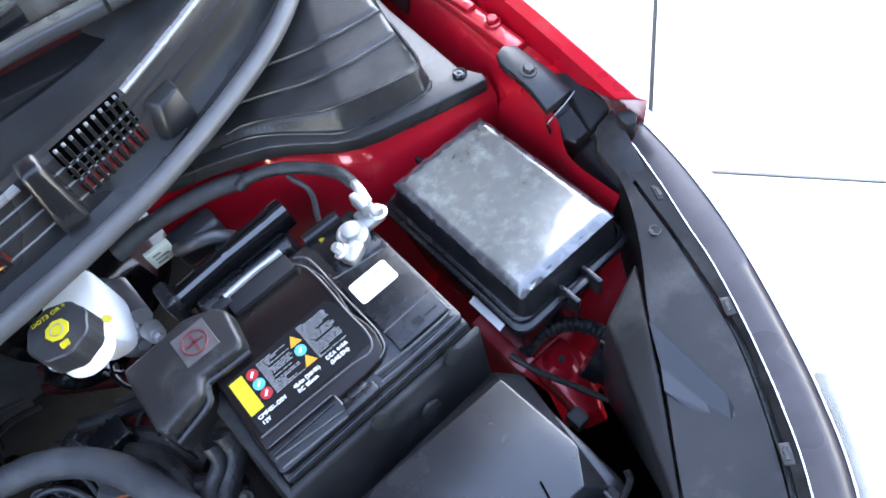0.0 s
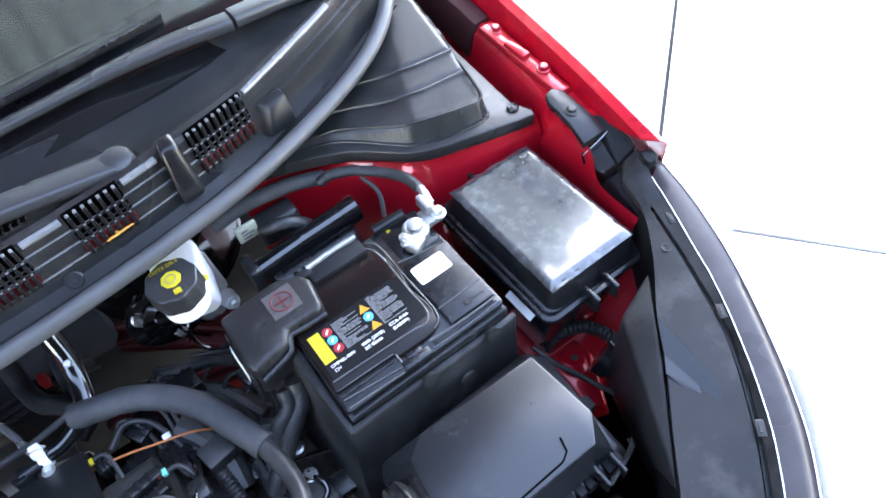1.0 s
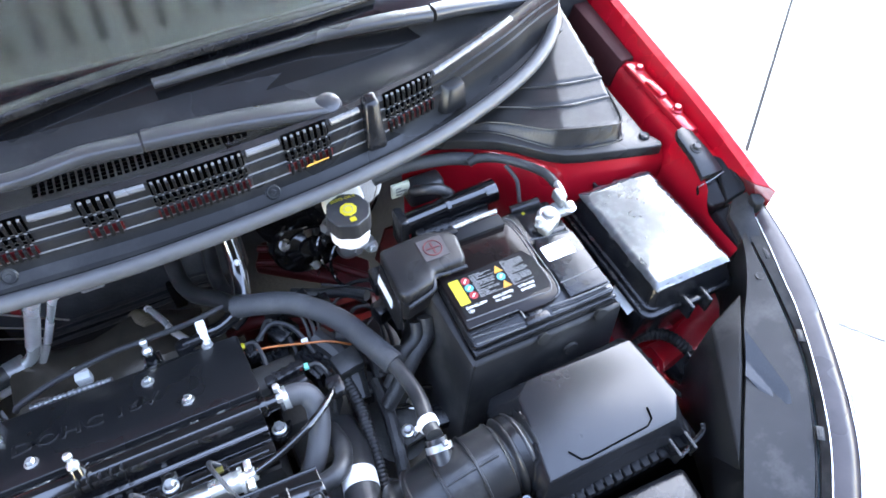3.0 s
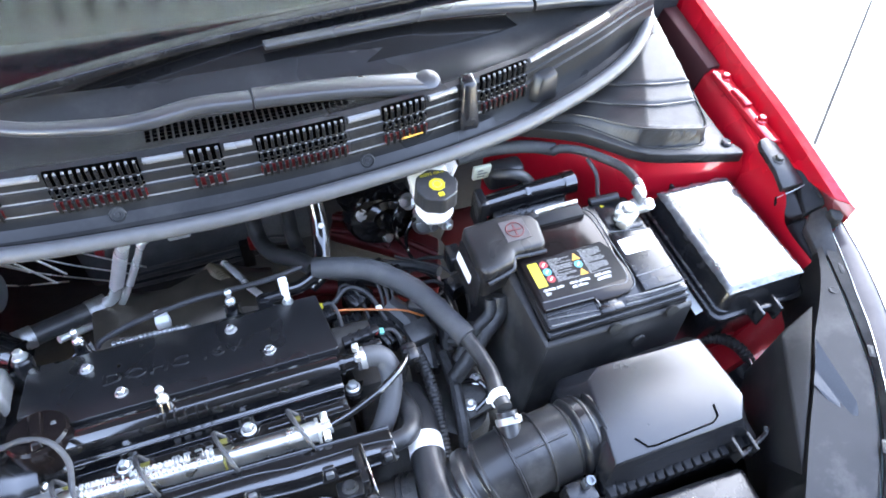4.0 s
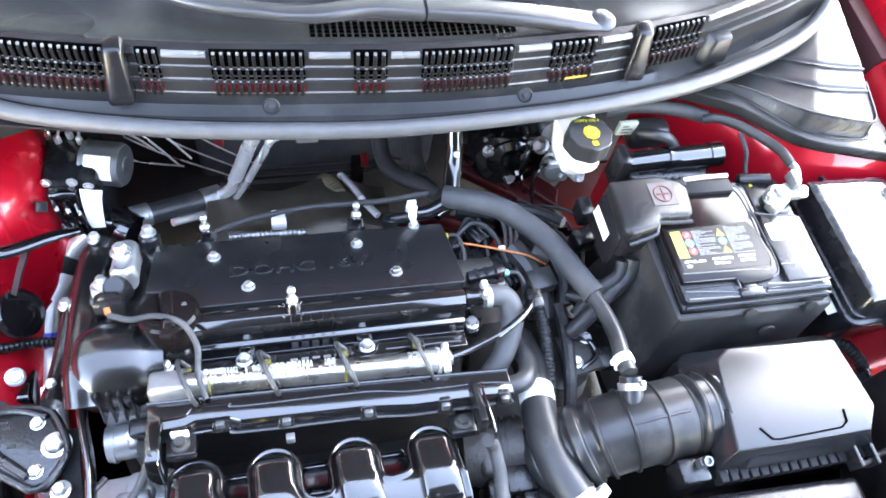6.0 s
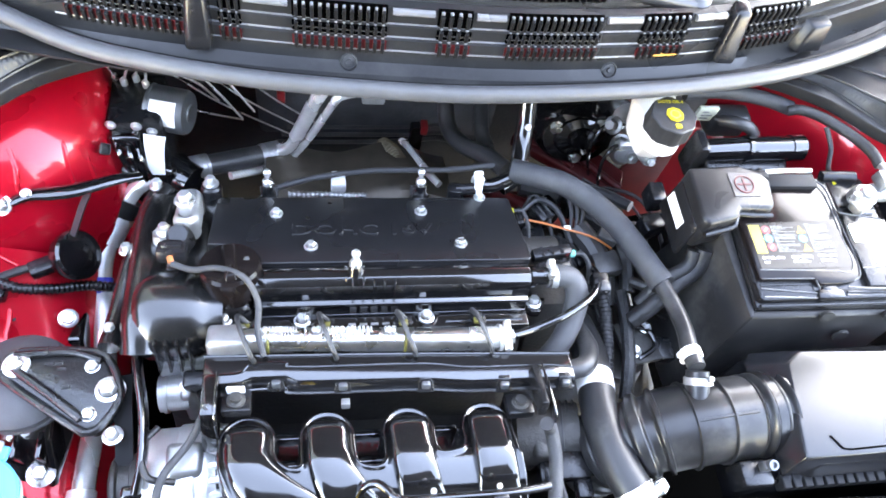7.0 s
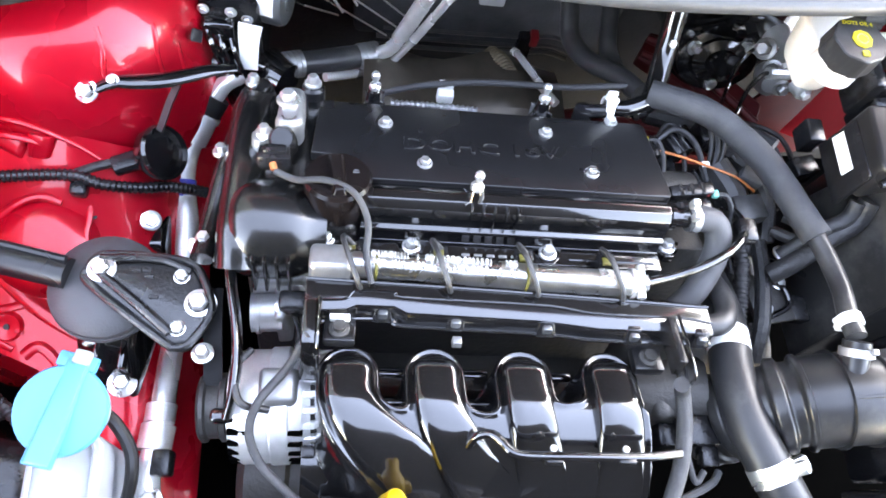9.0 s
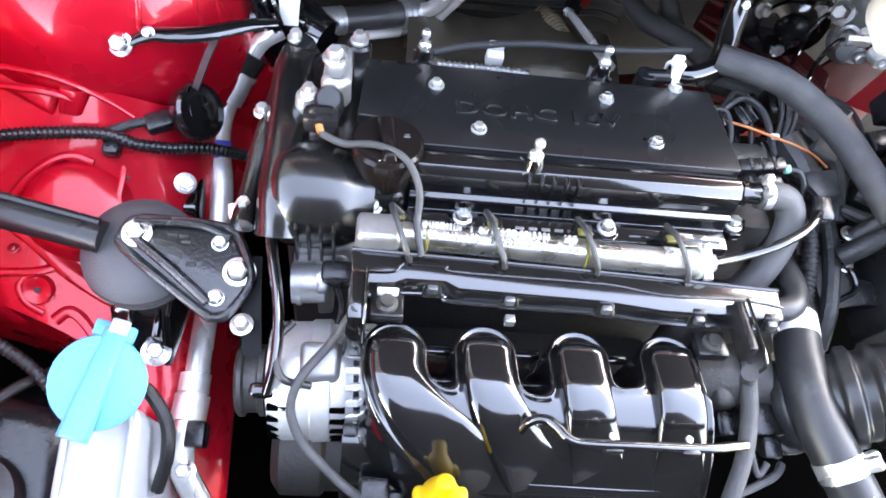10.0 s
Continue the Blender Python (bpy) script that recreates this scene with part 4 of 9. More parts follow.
def build_harness_channel():
    t = thing("wiring_channel", E(0.03, -0.19, -0.07), "gloss black plastic wiring channel across the engine", "wiring channel")
    back = [(-0.152, -0.172), (0.05, -0.177), (0.238, -0.184)]
    top = [(0.240, -0.200), (0.205, -0.196), (0.125, -0.195), (0.070, -0.189), (-0.058, -0.187), (-0.070, -0.182), (-0.104, -0.182), (-0.114, -0.190), (-0.130, -0.192), (-0.152, -0.192)]
    low = [(0.240, -0.214), (0.205, -0.214), (0.125, -0.214), (0.070, -0.209), (-0.058, -0.206), (-0.070, -0.200), (-0.104, -0.200), (-0.114, -0.203), (-0.130, -0.204), (-0.152, -0.204)]
    bm = B()
    def up(y):
        return -0.044 + 0.27 * (y + 0.172)
    front = [(x, y * 0.75 + yt * 0.25) for (x, y), (_, yt) in zip(low, top)]
    frustum(bm, [(x, y, -0.070) for x, y in back + low], [(x, y, up(y)) for x, y in back + front], ME, 0.0015, 3)
    part("channel", bm, GLOSS, t)
    for row, z, r in ((top, None, 0.0012), (low, -0.067, 0.0022)):
        bm = B()
        tube(bm, [E(x, y, z or up(y) + 0.0006) for x, y in row], r, 8)
        part("lip", bm, GLOSS, t)
    bm = B()
    tube(bm, [E(x, y, up(y)) for x, y in back], 0.002, 8)
    part("lip", bm, GLOSS, t)
    for x, y in ((-0.080, -0.192), (-0.012, -0.199), (0.075, -0.202), (0.160, -0.207), (0.228, -0.208)):
        bm = B()
        frustum(bm, [(x - 0.010, y - 0.011, -0.068), (x + 0.010, y - 0.011, -0.068), (x + 0.010, y + 0.004, -0.068), (x - 0.010, y + 0.004, -0.068)],
                [(x - 0.007, y - 0.003, -0.053), (x + 0.007, y - 0.003, -0.053), (x + 0.007, y + 0.006, -0.053), (x - 0.007, y + 0.006, -0.053)], ME, 0.0015)
        clip = part("clip", bm, PLASTIC, t)
        bm = B()
        box(bm, (x - 0.0045, y - 0.010, -0.064), (x + 0.0045, y - 0.004, -0.055), ME, 0.0018)
        part("catch", bm, CANM, clip, "dull metal catch")
    for x, y, z in ((-0.119, -0.214, -0.064), (0.178, -0.226, -0.078)):
        bm = B()
        prism(bm, [(x - 0.015, y - 0.012), (x + 0.015, y - 0.012), (x + 0.015, y + 0.014), (x - 0.015, y + 0.014)], z - 0.012, z, ME, 0.003)
        tab = part("tab", bm, ENAMEL, t)
        bm = B()
        lathe(bm, [(0.0095, 0), (0.0095, 0.003), (0.006, 0.004), (0.006, 0.0085), (0.0, 0.0085)], axis_matrix(E(x, y, z), EUP), 16)
        part("bolt", bm, DIRTYALU, tab)
    bm = B()
    box(bm, (-0.128, -0.2085, -0.060), (-0.110, -0.2055, -0.050), ME, 0.001)
    part("sticker", bm, WHITE, t, "small white sticker")
    bm = B()
    box(bm, (-0.014, -0.220, -0.080), (-0.005, -0.212, -0.071), ME, 0.001)
    part("sticker", bm, GREYALU, t, "small pale tag")
    bm = B()
    frustum(bm, [(-0.156, -0.238, -0.12), (-0.136, -0.238, -0.12), (-0.136, -0.190, -0.12), (-0.156, -0.190, -0.12)],
            [(-0.152, -0.234, -0.056), (-0.138, -0.234, -0.056), (-0.138, -0.190, -0.047), (-0.152, -0.190, -0.047)], ME, 0.003)
    leg = part("end_leg", bm, GLOSS, t)
    bm = B()
    tube(bm, [E(-0.1375, -0.190, -0.046), E(-0.1375, -0.234, -0.055), E(-0.1375, -0.238, -0.09)], 0.0016, 8)
    part("lip", bm, GLOSS, leg)
    bm = B()
    box(bm, (0.190, -0.250, -0.066), (0.199, -0.200, -0.042), ME, 0.002)
    part("loom_clip", bm, PLASTIC, t)
    bm = B()
    tube(bm, [E(0.2005, -0.200, -0.040), E(0.2015, -0.258, -0.042), E(0.204, -0.262, -0.06)], 0.0016, 8)
    part("lip", bm, GLOSS, t)


build_harness_channel()


RUN_LINES = [
    [(-0.109, -0.242), (-0.108, -0.262), (-0.100, -0.282), (-0.080, -0.302), (-0.045, -0.324), (-0.01, -0.340)],
    [(-0.029, -0.241), (-0.028, -0.262), (-0.024, -0.282), (-0.012, -0.302), (0.008, -0.324), (0.028, -0.340)],
    [(0.056, -0.241), (0.057, -0.262), (0.059, -0.282), (0.064, -0.302), (0.072, -0.324), (0.078, -0.340)],
    [(0.141, -0.240), (0.142, -0.262), (0.143, -0.282), (0.145, -0.302), (0.147, -0.324), (0.148, -0.340)],
]


def sheet_z(y):
    """Height of the manifold's moulded front along its fore and aft line."""
    u = max(0.0, -0.268 - y)
    return -0.094 - 9.0 * u * u - 0.12 * u


def line_distance(x, y, line):
    best = 9.0
    for (ax, ay), (bx, by) in zip(line, line[1:]):
        dx, dy = bx - ax, by - ay
        k = min(1.0, max(0.0, ((x - ax) * dx + (y - ay) * dy) / (dx * dx + dy * dy)))
        best = min(best, math.hypot(x - ax - k * dx, y - ay - k * dy))
    return best


def soft_min(a, b, k):
    h = max(0.0, k - abs(a - b)) / k
    return min(a, b) - h * h * k * 0.25


def build_manifold():
    t = thing("intake_manifold", E(0.03, -0.31, -0.25), "gloss black moulded intake manifold with four curved runners", "intake manifold")
    lines = [[(p.x, p.y) for p in spline([(x, y, 0) for x, y in ln], 5)] for ln in RUN_LINES]
    # the moulded shell: four arches, the gaps between them and the plenum they run into
    step = 0.0014
    nx, ny = 244, 112
    x0, y0 = -0.150, -0.358
    bm = B()
    rows = []
    for j in range(ny):
        y = y0 + step * j
        row = []
        for i in range(nx):
            x = x0 + step * i
            d = 9.0
            for ln in lines:
                d = soft_min(d, line_distance(x, y, ln) - 0.0295, 0.010) if d < 1 else line_distance(x, y, ln) - 0.0295
            body = y + 0.276 - 0.16 * max(0.0, x - 0.03) * (x < 0.16)
            edge = lines[0]
            k = min(range(len(edge)), key=lambda q: abs(edge[q][1] - y))
            body = max(body, edge[k][0] - x, x - 0.172)
            d = soft_min(d, body, 0.012)
            d = max(d, -0.347 - y)
            z = sheet_z(y)
            inner = -d
            bead = 0.0020 * math.exp(-((inner - 0.0032) / 0.0022) ** 2)
            fall = min(1.0, max(0.0, (0.0012 - inner) / 0.005))
            z += bead - 0.075 * fall * fall * (3 - 2 * fall)
            row.append(bm.verts.new(E(x, y, z)))
        rows.append(row)
    for j in range(ny - 1):
        for i in range(nx - 1):
            bm.faces.new((rows[j][i], rows[j][i + 1], rows[j + 1][i + 1], rows[j + 1][i]))
    part("plenum", bm, GLOSS, t, "moulded shell with beaded edges", 60)
    # raised runner tubes
    sec = [(-1.0, -0.35), (-0.99, 0.05)] + [(-math.copysign(abs(math.cos(radians(q))) ** 0.62, math.cos(radians(q))), 0.05 + 0.95 * math.sin(radians(q)) ** 0.5) for q in range(6, 180, 12)] + [(0.99, 0.05), (1.0, -0.35)]
    for line in RUN_LINES:
        head = [(line[0][0], line[0][1] + 0.016)] + line
        c = spline([(x, y, 0) for x, y in head], 8)
        run = 0.0
        total = sum((q - p).length for p, q in zip(c, c[1:]))
        bm = B()
        rings = []
        for i, p in enumerate(c):
            if i:
                run += (p - c[i - 1]).length
            tg = (c[min(i + 1, len(c) - 1)] - c[max(i - 1, 0)]).normalized()
            side = Vector((-tg.y, tg.x, 0))
            u = min(1.0, run / 0.016 + 0.02)
            w = 0.0220 * (0.45 + 0.55 * math.sqrt(1 - (1 - u) ** 2))
            e = min(1.0, max(0.0, (total - run) / 0.055))
            h = 0.0145 * math.sqrt(1 - (1 - u) ** 2) * e * e * (3 - 2 * e) - 0.002 * (1 - e)
            rings.append([bm.verts.new(E(p.x + side.x * w * a, p.y + side.y * w * a, sheet_z(p.y + side.y * w * a) + h * b)) for a, b in sec])
        for r0, r1 in zip(rings, rings[1:]):
            for i in range(len(sec) - 1):
                bm.faces.new((r0[i], r0[i + 1], r1[i + 1], r1[i]))
        bm.faces.new(rings[0][::-1])
        part("runner", bm, GLOSS, t, "", 50)
    bm = B()
    tube(bm, [E(-0.062, -0.334, -0.148), E(0.0, -0.336, -0.148), E(0.10, -0.338, -0.150), E(0.172, -0.336, -0.150)], 0.0028, 10)
    part("plenum_seam", bm, GLOSS, t)
    bm = B()
    box(bm, (-0.06, -0.334, -0.30), (0.172, -0.27, -0.165), ME, 0.012)
    part("plenum_underside", bm, ENAMEL, t)
    for x in (-0.069, 0.014, 0.099):
        for y, z, w in ((-0.240, -0.150, 0.013), (-0.222, -0.125, 0.015), (-0.258, -0.165, 0.013)):
            bm = B()
            box(bm, (x - w, y - 0.004, z - 0.006), (x + w, y + 0.004, z + 0.002), ME, 0.0018)
            part("bridge", bm, GLOSS, t)
    bm = B()
    tube(bm, [E(0.000, -0.306, -0.104), E(0.006, -0.303, -0.090), E(0.018, -0.304, -0.083), E(0.027, -0.312, -0.082), E(0.034, -0.320, -0.082), E(0.048, -0.323, -0.083), E(0.10, -0.323, -0.084), E(0.15, -0.322, -0.086), E(0.192, -0.316, -0.09)], 0.0042, 12)
    part("vacuum_pipe", bm, GLOSS, t)
    for x in (0.072, 0.138):
        bm = B()
        box(bm, (x - 0.008, -0.329, -0.090), (x + 0.008, -0.318, -0.0825), ME, 0.002)
        part("pipe_clip", bm, ENAMEL, t)
        bm = B()
        lathe(bm, [(0.003, 0), (0.003, 0.002), (0, 0.003)], axis_matrix(E(x, -0.316, -0.084), EUP), 12)
        part("pin", bm, STEEL, t)


build_manifold()


def build_alternator():
    t = thing("alternator", (-0.19, -0.295, 0.53), "cast aluminium alternator with slotted rear housing and black pulley", "alternator")
    c = Vector((-0.174, -0.274, 0.619))
    M = axis_matrix(c, (1, 0.06, 0)) @ Matrix.Diagonal((0.90, 0.90, 1.0, 1.0))
    bm = B()
    lathe(bm, [(0.03, -0.052), (0.056, -0.048), (0.063, -0.036), (0.063, 0.02), (0.060, 0.024), (0.058, 0.03)], M, 40)
    lathe(bm, [(0.0635, -0.010), (0.0655, -0.008), (0.0655, 0.008), (0.0635, 0.010)], M, 40)
    part("housing", bm, ALU, t)
    bm = B()
    lathe(bm, [(0.055, 0.024), (0.052, 0.045), (0.035, 0.052), (0, 0.052)], M, 40)
    part("stator_core", bm, DARK, t)
    for k in range(22):
        a = radians(360 * k / 22)
        bm = B()
        box(bm, (-0.004, 0.050, 0.020), (0.004, 0.0605, 0.052), M @ Matrix.Rotation(a, 4, "Z"), 0.0015, 1)
        part("cooling_fin", bm, ALU, t)
    bm = B()
    lathe(bm, [(0.012, -0.080), (0.034, -0.080), (0.038, -0.077), (0.038, -0.073), (0.034, -0.071), (0.034, -0.060), (0.038, -0.058), (0.038, -0.053), (0.0, -0.053)], M, 36)
    part("pulley", bm, DIRTYALU, t)
    # vent slots are black blocks that paint the shade inside
    for k in range(6):
        a = radians(-12 + 13 * k)
        out = Vector((0, -math.cos(a), math.sin(a)))
        for dx in (-0.036, 0.016):
            bm = B()
            box(bm, (-0.009, -0.0028, -0.004), (0.009, 0.0028, 0.0012), axis_matrix(c + Vector((dx, 0, 0)) + out * 0.0566, out), 0.0008, 1)
            part("vent_slot", bm, VOID, t, "black block for a vent slot's shade")
    bm = B()
    box(bm, (-0.150, -0.330, 0.655), (-0.136, -0.318, 0.665), None, 0.003)
    part("plug", bm, PLASTIC, t)
    bm = B()
    cc = spline([(-0.249, -0.165, 0.655), (-0.246, -0.20, 0.655), (-0.242, -0.24, 0.648), (-0.240, -0.27, 0.640)], 8)
    sweep(bm, cc, [(-0.009, -0.002), (0.009, -0.002), (0.009, 0.002), (-0.009, 0.002)])
    part("belt", bm, RIBM, t, "black ribbed drive belt")
    bm = B()
    frustum(bm, [(-0.196, -0.245, 0.655), (-0.150, -0.245, 0.655), (-0.150, -0.292, 0.655), (-0.196, -0.296, 0.655)],
            [(-0.192, -0.250, 0.684), (-0.158, -0.250, 0.684), (-0.158, -0.280, 0.684), (-0.190, -0.284, 0.684)], None, 0.006, 3)
    part("regulator_cover", bm, GREYALU, t, "grey regulator hump")


build_alternator()


def build_belt_side():
    t = thing("belt_tensioner", (-0.225, -0.19, 0.60), "bare aluminium tensioner arm beside black belt guard", "tensioner")
    bm = B()
    rod(bm, (-0.209, -0.188, 0.655), (-0.178, -0.186, 0.655), 0.0200, None, 28)
    rod(bm, (-0.203, -0.188, 0.655), (-0.199, -0.188, 0.655), 0.0215, None, 28)
    frustum(bm, [(-0.212, -0.176, 0.640), (-0.148, -0.166, 0.640), (-0.148, -0.132, 0.640), (-0.212, -0.138, 0.640)],
            [(-0.206, -0.172, 0.690), (-0.158, -0.164, 0.690), (-0.134, -0.140, 0.694), (-0.204, -0.140, 0.692)], None, 0.005, 3)
    part("arm", bm, GREYALU, t)
    bm = B()
    frustum(bm, [(-0.186, -0.205, 0.600), (-0.170, -0.203, 0.600), (-0.170, -0.180, 0.600), (-0.186, -0.182, 0.600)],
            [(-0.184, -0.202, 0.678), (-0.173, -0.200, 0.680), (-0.173, -0.182, 0.684), (-0.184, -0.184, 0.682)], None, 0.004, 3)
    part("lug", bm, GREYALU, t)
    bm = B()
    bolt(bm, (-0.178, -0.189, 0.682), (0, -0.2, 1), 0.0042, 0.005)
    part("bolt", bm, STEEL, t)
    bm = B()
    cc = spline([(-0.229, -0.150, 0.69), (-0.224, -0.178, 0.692), (-0.217, -0.209, 0.692), (-0.2125, -0.240, 0.690), (-0.213, -0.271, 0.684), (-0.218, -0.292, 0.672)], 8)
    sweep(bm, cc, [(0.0052 * math.cos(radians(q)), 0.011 * math.sin(radians(q)) - 0.004) for q in range(0, 360, 24)])
    guard = part("belt_guard", bm, GLOSS, t, smooth=60)
    bm = B()
    box(bm, (-0.236, -0.300, 0.650), (-0.210, -0.286, 0.670), None, 0.005, 3)
    part("guard_foot", bm, GLOSS, guard)
    bm = B()
    bolt(bm, (-0.248, -0.236, 0.672), (0, 0.1, 1), 0.007, 0.008)
    part("bolt", bm, STEEL, guard)
    bm = B()
    frustum(bm, [(-0.192, -0.180, 0.640), (-0.150, -0.172, 0.640), (-0.150, -0.128, 0.640), (-0.192, -0.130, 0.640)],
            [(-0.186, -0.172, 0.682), (-0.160, -0.168, 0.682), (-0.156, -0.136, 0.682), (-0.188, -0.138, 0.682)], None, 0.006, 3)
    part("casting", bm, GREYALU, t)
    bm = B()
    tube(bm, [(-0.265, -0.130, 0.700), (-0.262, -0.142, 0.698), (-0.245, -0.147, 0.70), (-0.22, -0.150, 0.70)], 0.005, 10)
    part("guide_pipe", bm, STEEL, t)


build_belt_side()


def build_dipstick():
    t = thing("oil_dipstick", (-0.066, -0.370, 0.66), "yellow plastic oil dipstick handle on a steel tube", "dipstick")
    bm = B()
    at = Vector((-0.065, -0.373, 0.722))
    M = axis_matrix(at, (0.0, 0.35, 1))
    lathe(bm, [(0.008, -0.05), (0.016, -0.03), (0.017, -0.012), (0.014, -0.004), (0.009, 0.004), (0.0085, 0.016), (0.006, 0.0205), (0, 0.0215)], M, 20)
    box(bm, (-0.023, -0.009, -0.024), (0.023, 0.009, -0.010), M, 0.005, 3)
    part("handle", bm, YELLOWP, t)
    bm = B()
    tube(bm, [at + Vector((0, -0.008, -0.03)), at + Vector((0.0, -0.03, -0.12)), at + Vector((0.01, -0.02, -0.25))], 0.005, 10)
    part("tube", bm, STEEL, t)


build_dipstick()


def build_mount():
    t = thing("engine_mount", (-0.33, -0.17, 0.55), "black cast engine mount arm on a rubber dome", "engine mount")
    bm = B()
    lathe(bm, [(0.040, -0.050), (0.042, -0.016), (0.052, -0.015), (0.0545, -0.008), (0.0535, 0.0), (0.048, 0.006), (0.034, 0.012), (0.015, 0.015), (0, 0.015)], axis_matrix((-0.355, -0.166, 0.655), (0, 0, 1)), 36)
    part("dome", bm, DOME, t, "grey rubber mount dome")
    bm = B()
    lathe(bm, [(0.052, -0.016), (0.0555, -0.013), (0.0555, -0.008), (0.053, -0.005)], axis_matrix((-0.355, -0.166, 0.655), (0, 0, 1)), 36)
    part("dome_lip", bm, DOME, t)
    bm = B()
    outline = [(-0.366, -0.150), (-0.360, -0.138), (-0.345, -0.134), (-0.285, -0.136), (-0.262, -0.146), (-0.246, -0.180), (-0.247, -0.198), (-0.262, -0.222), (-0.274, -0.226), (-0.286, -0.220), (-0.362, -0.166)]
    prism(bm, outline, 0.646, 0.676, Matrix.Translation((0, -0.006, 0)), 0.006, 3)
    arm = part("arm", bm, CAST, t)
    bm = B()
    rim = [(x, y - 0.006, 0.6755) for x, y in outline]
    tube(bm, rim + rim[:1], 0.0042, 10, 4)
    part("rim", bm, CAST, arm)
    bm = B()
    pts = [(-0.355, -0.160, 0.680), (-0.315, -0.190, 0.680), (-0.280, -0.218, 0.678)]
    tube(bm, pts, 0.005, 10, smooth=False)
    tube(bm, [(-0.355, -0.146, 0.680), (-0.30, -0.145, 0.680), (-0.268, -0.155, 0.678)], 0.004, 10)
    part("rib", bm, CAST, arm)
    bm = B()
    for i, (x, y) in enumerate(((-0.325, -0.158), (-0.312, -0.164), (-0.305, -0.185), (-0.315, -0.158))):
        box(bm, (x, y, 0.675), (x + 0.009, y + 0.004, 0.6772), None, 0.0005, 1)
    part("cast_mark", bm, CAST, arm)
    for x, y, z, r in ((-0.352, -0.157, 0.677, 0.008), (-0.277, -0.160, 0.671, 0.0062), (-0.257, -0.187, 0.671, 0.0095), (-0.274, -0.213, 0.671, 0.0062)):
        bm = B()
        lathe(bm, [(r * 1.7, 0), (r * 1.7, 0.003), (r, 0.003)], axis_matrix((x, y, z), (0, 0, 1)), 20)
        bolt(bm, (x, y, z + 0.003), (0, 0, 1), r, r)
        lathe(bm, [(r * 0.55, 0), (r * 0.55, r * 2.0), (0, r * 2.1)], axis_matrix((x, y, z), (0, 0, 1)), 12)
        part("bolt", bm, STEEL, arm)
    bm = B()
    frustum(bm, [(-0.40, -0.245, 0.545), (-0.335, -0.262, 0.545), (-0.32, -0.19, 0.56), (-0.395, -0.18, 0.56)],
            [(-0.392, -0.214, 0.60), (-0.338, -0.218, 0.60), (-0.328, -0.19, 0.62), (-0.390, -0.182, 0.62)], None, 0.006, 3)
    box(bm, (-0.372, -0.236, 0.562), (-0.366, -0.205, 0.606), None, 0.002)
    box(bm, (-0.346, -0.238, 0.562), (-0.340, -0.205, 0.606), None, 0.002)
    part("foot", bm, GLOSS, t)
    for x, y, z in ((-0.350, -0.246, 0.564), (-0.358, -0.045, 0.553)):
        bm = B()
        lathe(bm, [(0.015, 0), (0.015, 0.004), (0.010, 0.006)], axis_matrix((x, y, z), (0.2, -0.1, 1)), 20)
        bolt(bm, (x, y, z + 0.004), (0.2, -0.1, 1), 0.0085, 0.009)
        part("bolt", bm, STEEL, t)
    bm = B()
    frustum(bm, [(-0.40, -0.10, 0.50), (-0.33, -0.10, 0.50), (-0.33, -0.03, 0.50), (-0.39, -0.03, 0.50)],
            [(-0.385, -0.085, 0.555), (-0.335, -0.08, 0.553), (-0.335, -0.035, 0.552), (-0.375, -0.035, 0.552)], None, 0.006, 3)
    part("foot", bm, GLOSS, t)
    bm = B()
    tube(bm, [(-0.62, -0.115, 0.672), (-0.50, -0.138, 0.672), (-0.385, -0.160, 0.668)], 0.016, 12)
    tube(bm, [(-0.62, -0.104, 0.686), (-0.50, -0.127, 0.686), (-0.385, -0.150, 0.682)], 0.004, 8)
    bar = part("stay_bar", bm, ENAMEL, t, "satin black stay bar")


build_mount()

# ---- cowl, wipers, windscreen, bonnet ----
SEAL = [(-0.48, 0.245, 0.897), (-0.44, 0.205, 0.888), (-0.385, 0.168, 0.880), (-0.289, 0.122, 0.870), (-0.212, 0.10, 0.868), (-0.102, 0.080, 0.868), (0.012, 0.070, 0.868), (0.131, 0.066, 0.868), (0.258, 0.073, 0.868),
        (0.396, 0.088, 0.868), (0.52, 0.110, 0.87), (0.62, 0.140, 0.874), (0.70, 0.172, 0.88), (0.755, 0.205, 0.888), (0.795, 0.245, 0.897), (0.815, 0.285, 0.903)]
STEP = [(-0.40, 0.175), (-0.239, 0.140), (-0.066, 0.121), (0.033, 0.117), (0.19, 0.112), (0.338, 0.122), (0.449, 0.137), (0.562, 0.166), (0.66, 0.197), (0.743, 0.226), (0.80, 0.26)]


def along(x, table):
    """The y of a line of (x, y) points at x."""
    for (xa, ya), (xb, yb) in zip(table, table[1:]):
        if x <= xb:
            return ya + (yb - ya) * (x - xa) / (xb - xa)
    return table[-1][1]


def smooth_y(x):
    return sum(along(min(0.80, max(-0.40, x + d)), STEP) for d in (-0.06, -0.03, 0, 0.03, 0.06)) / 5


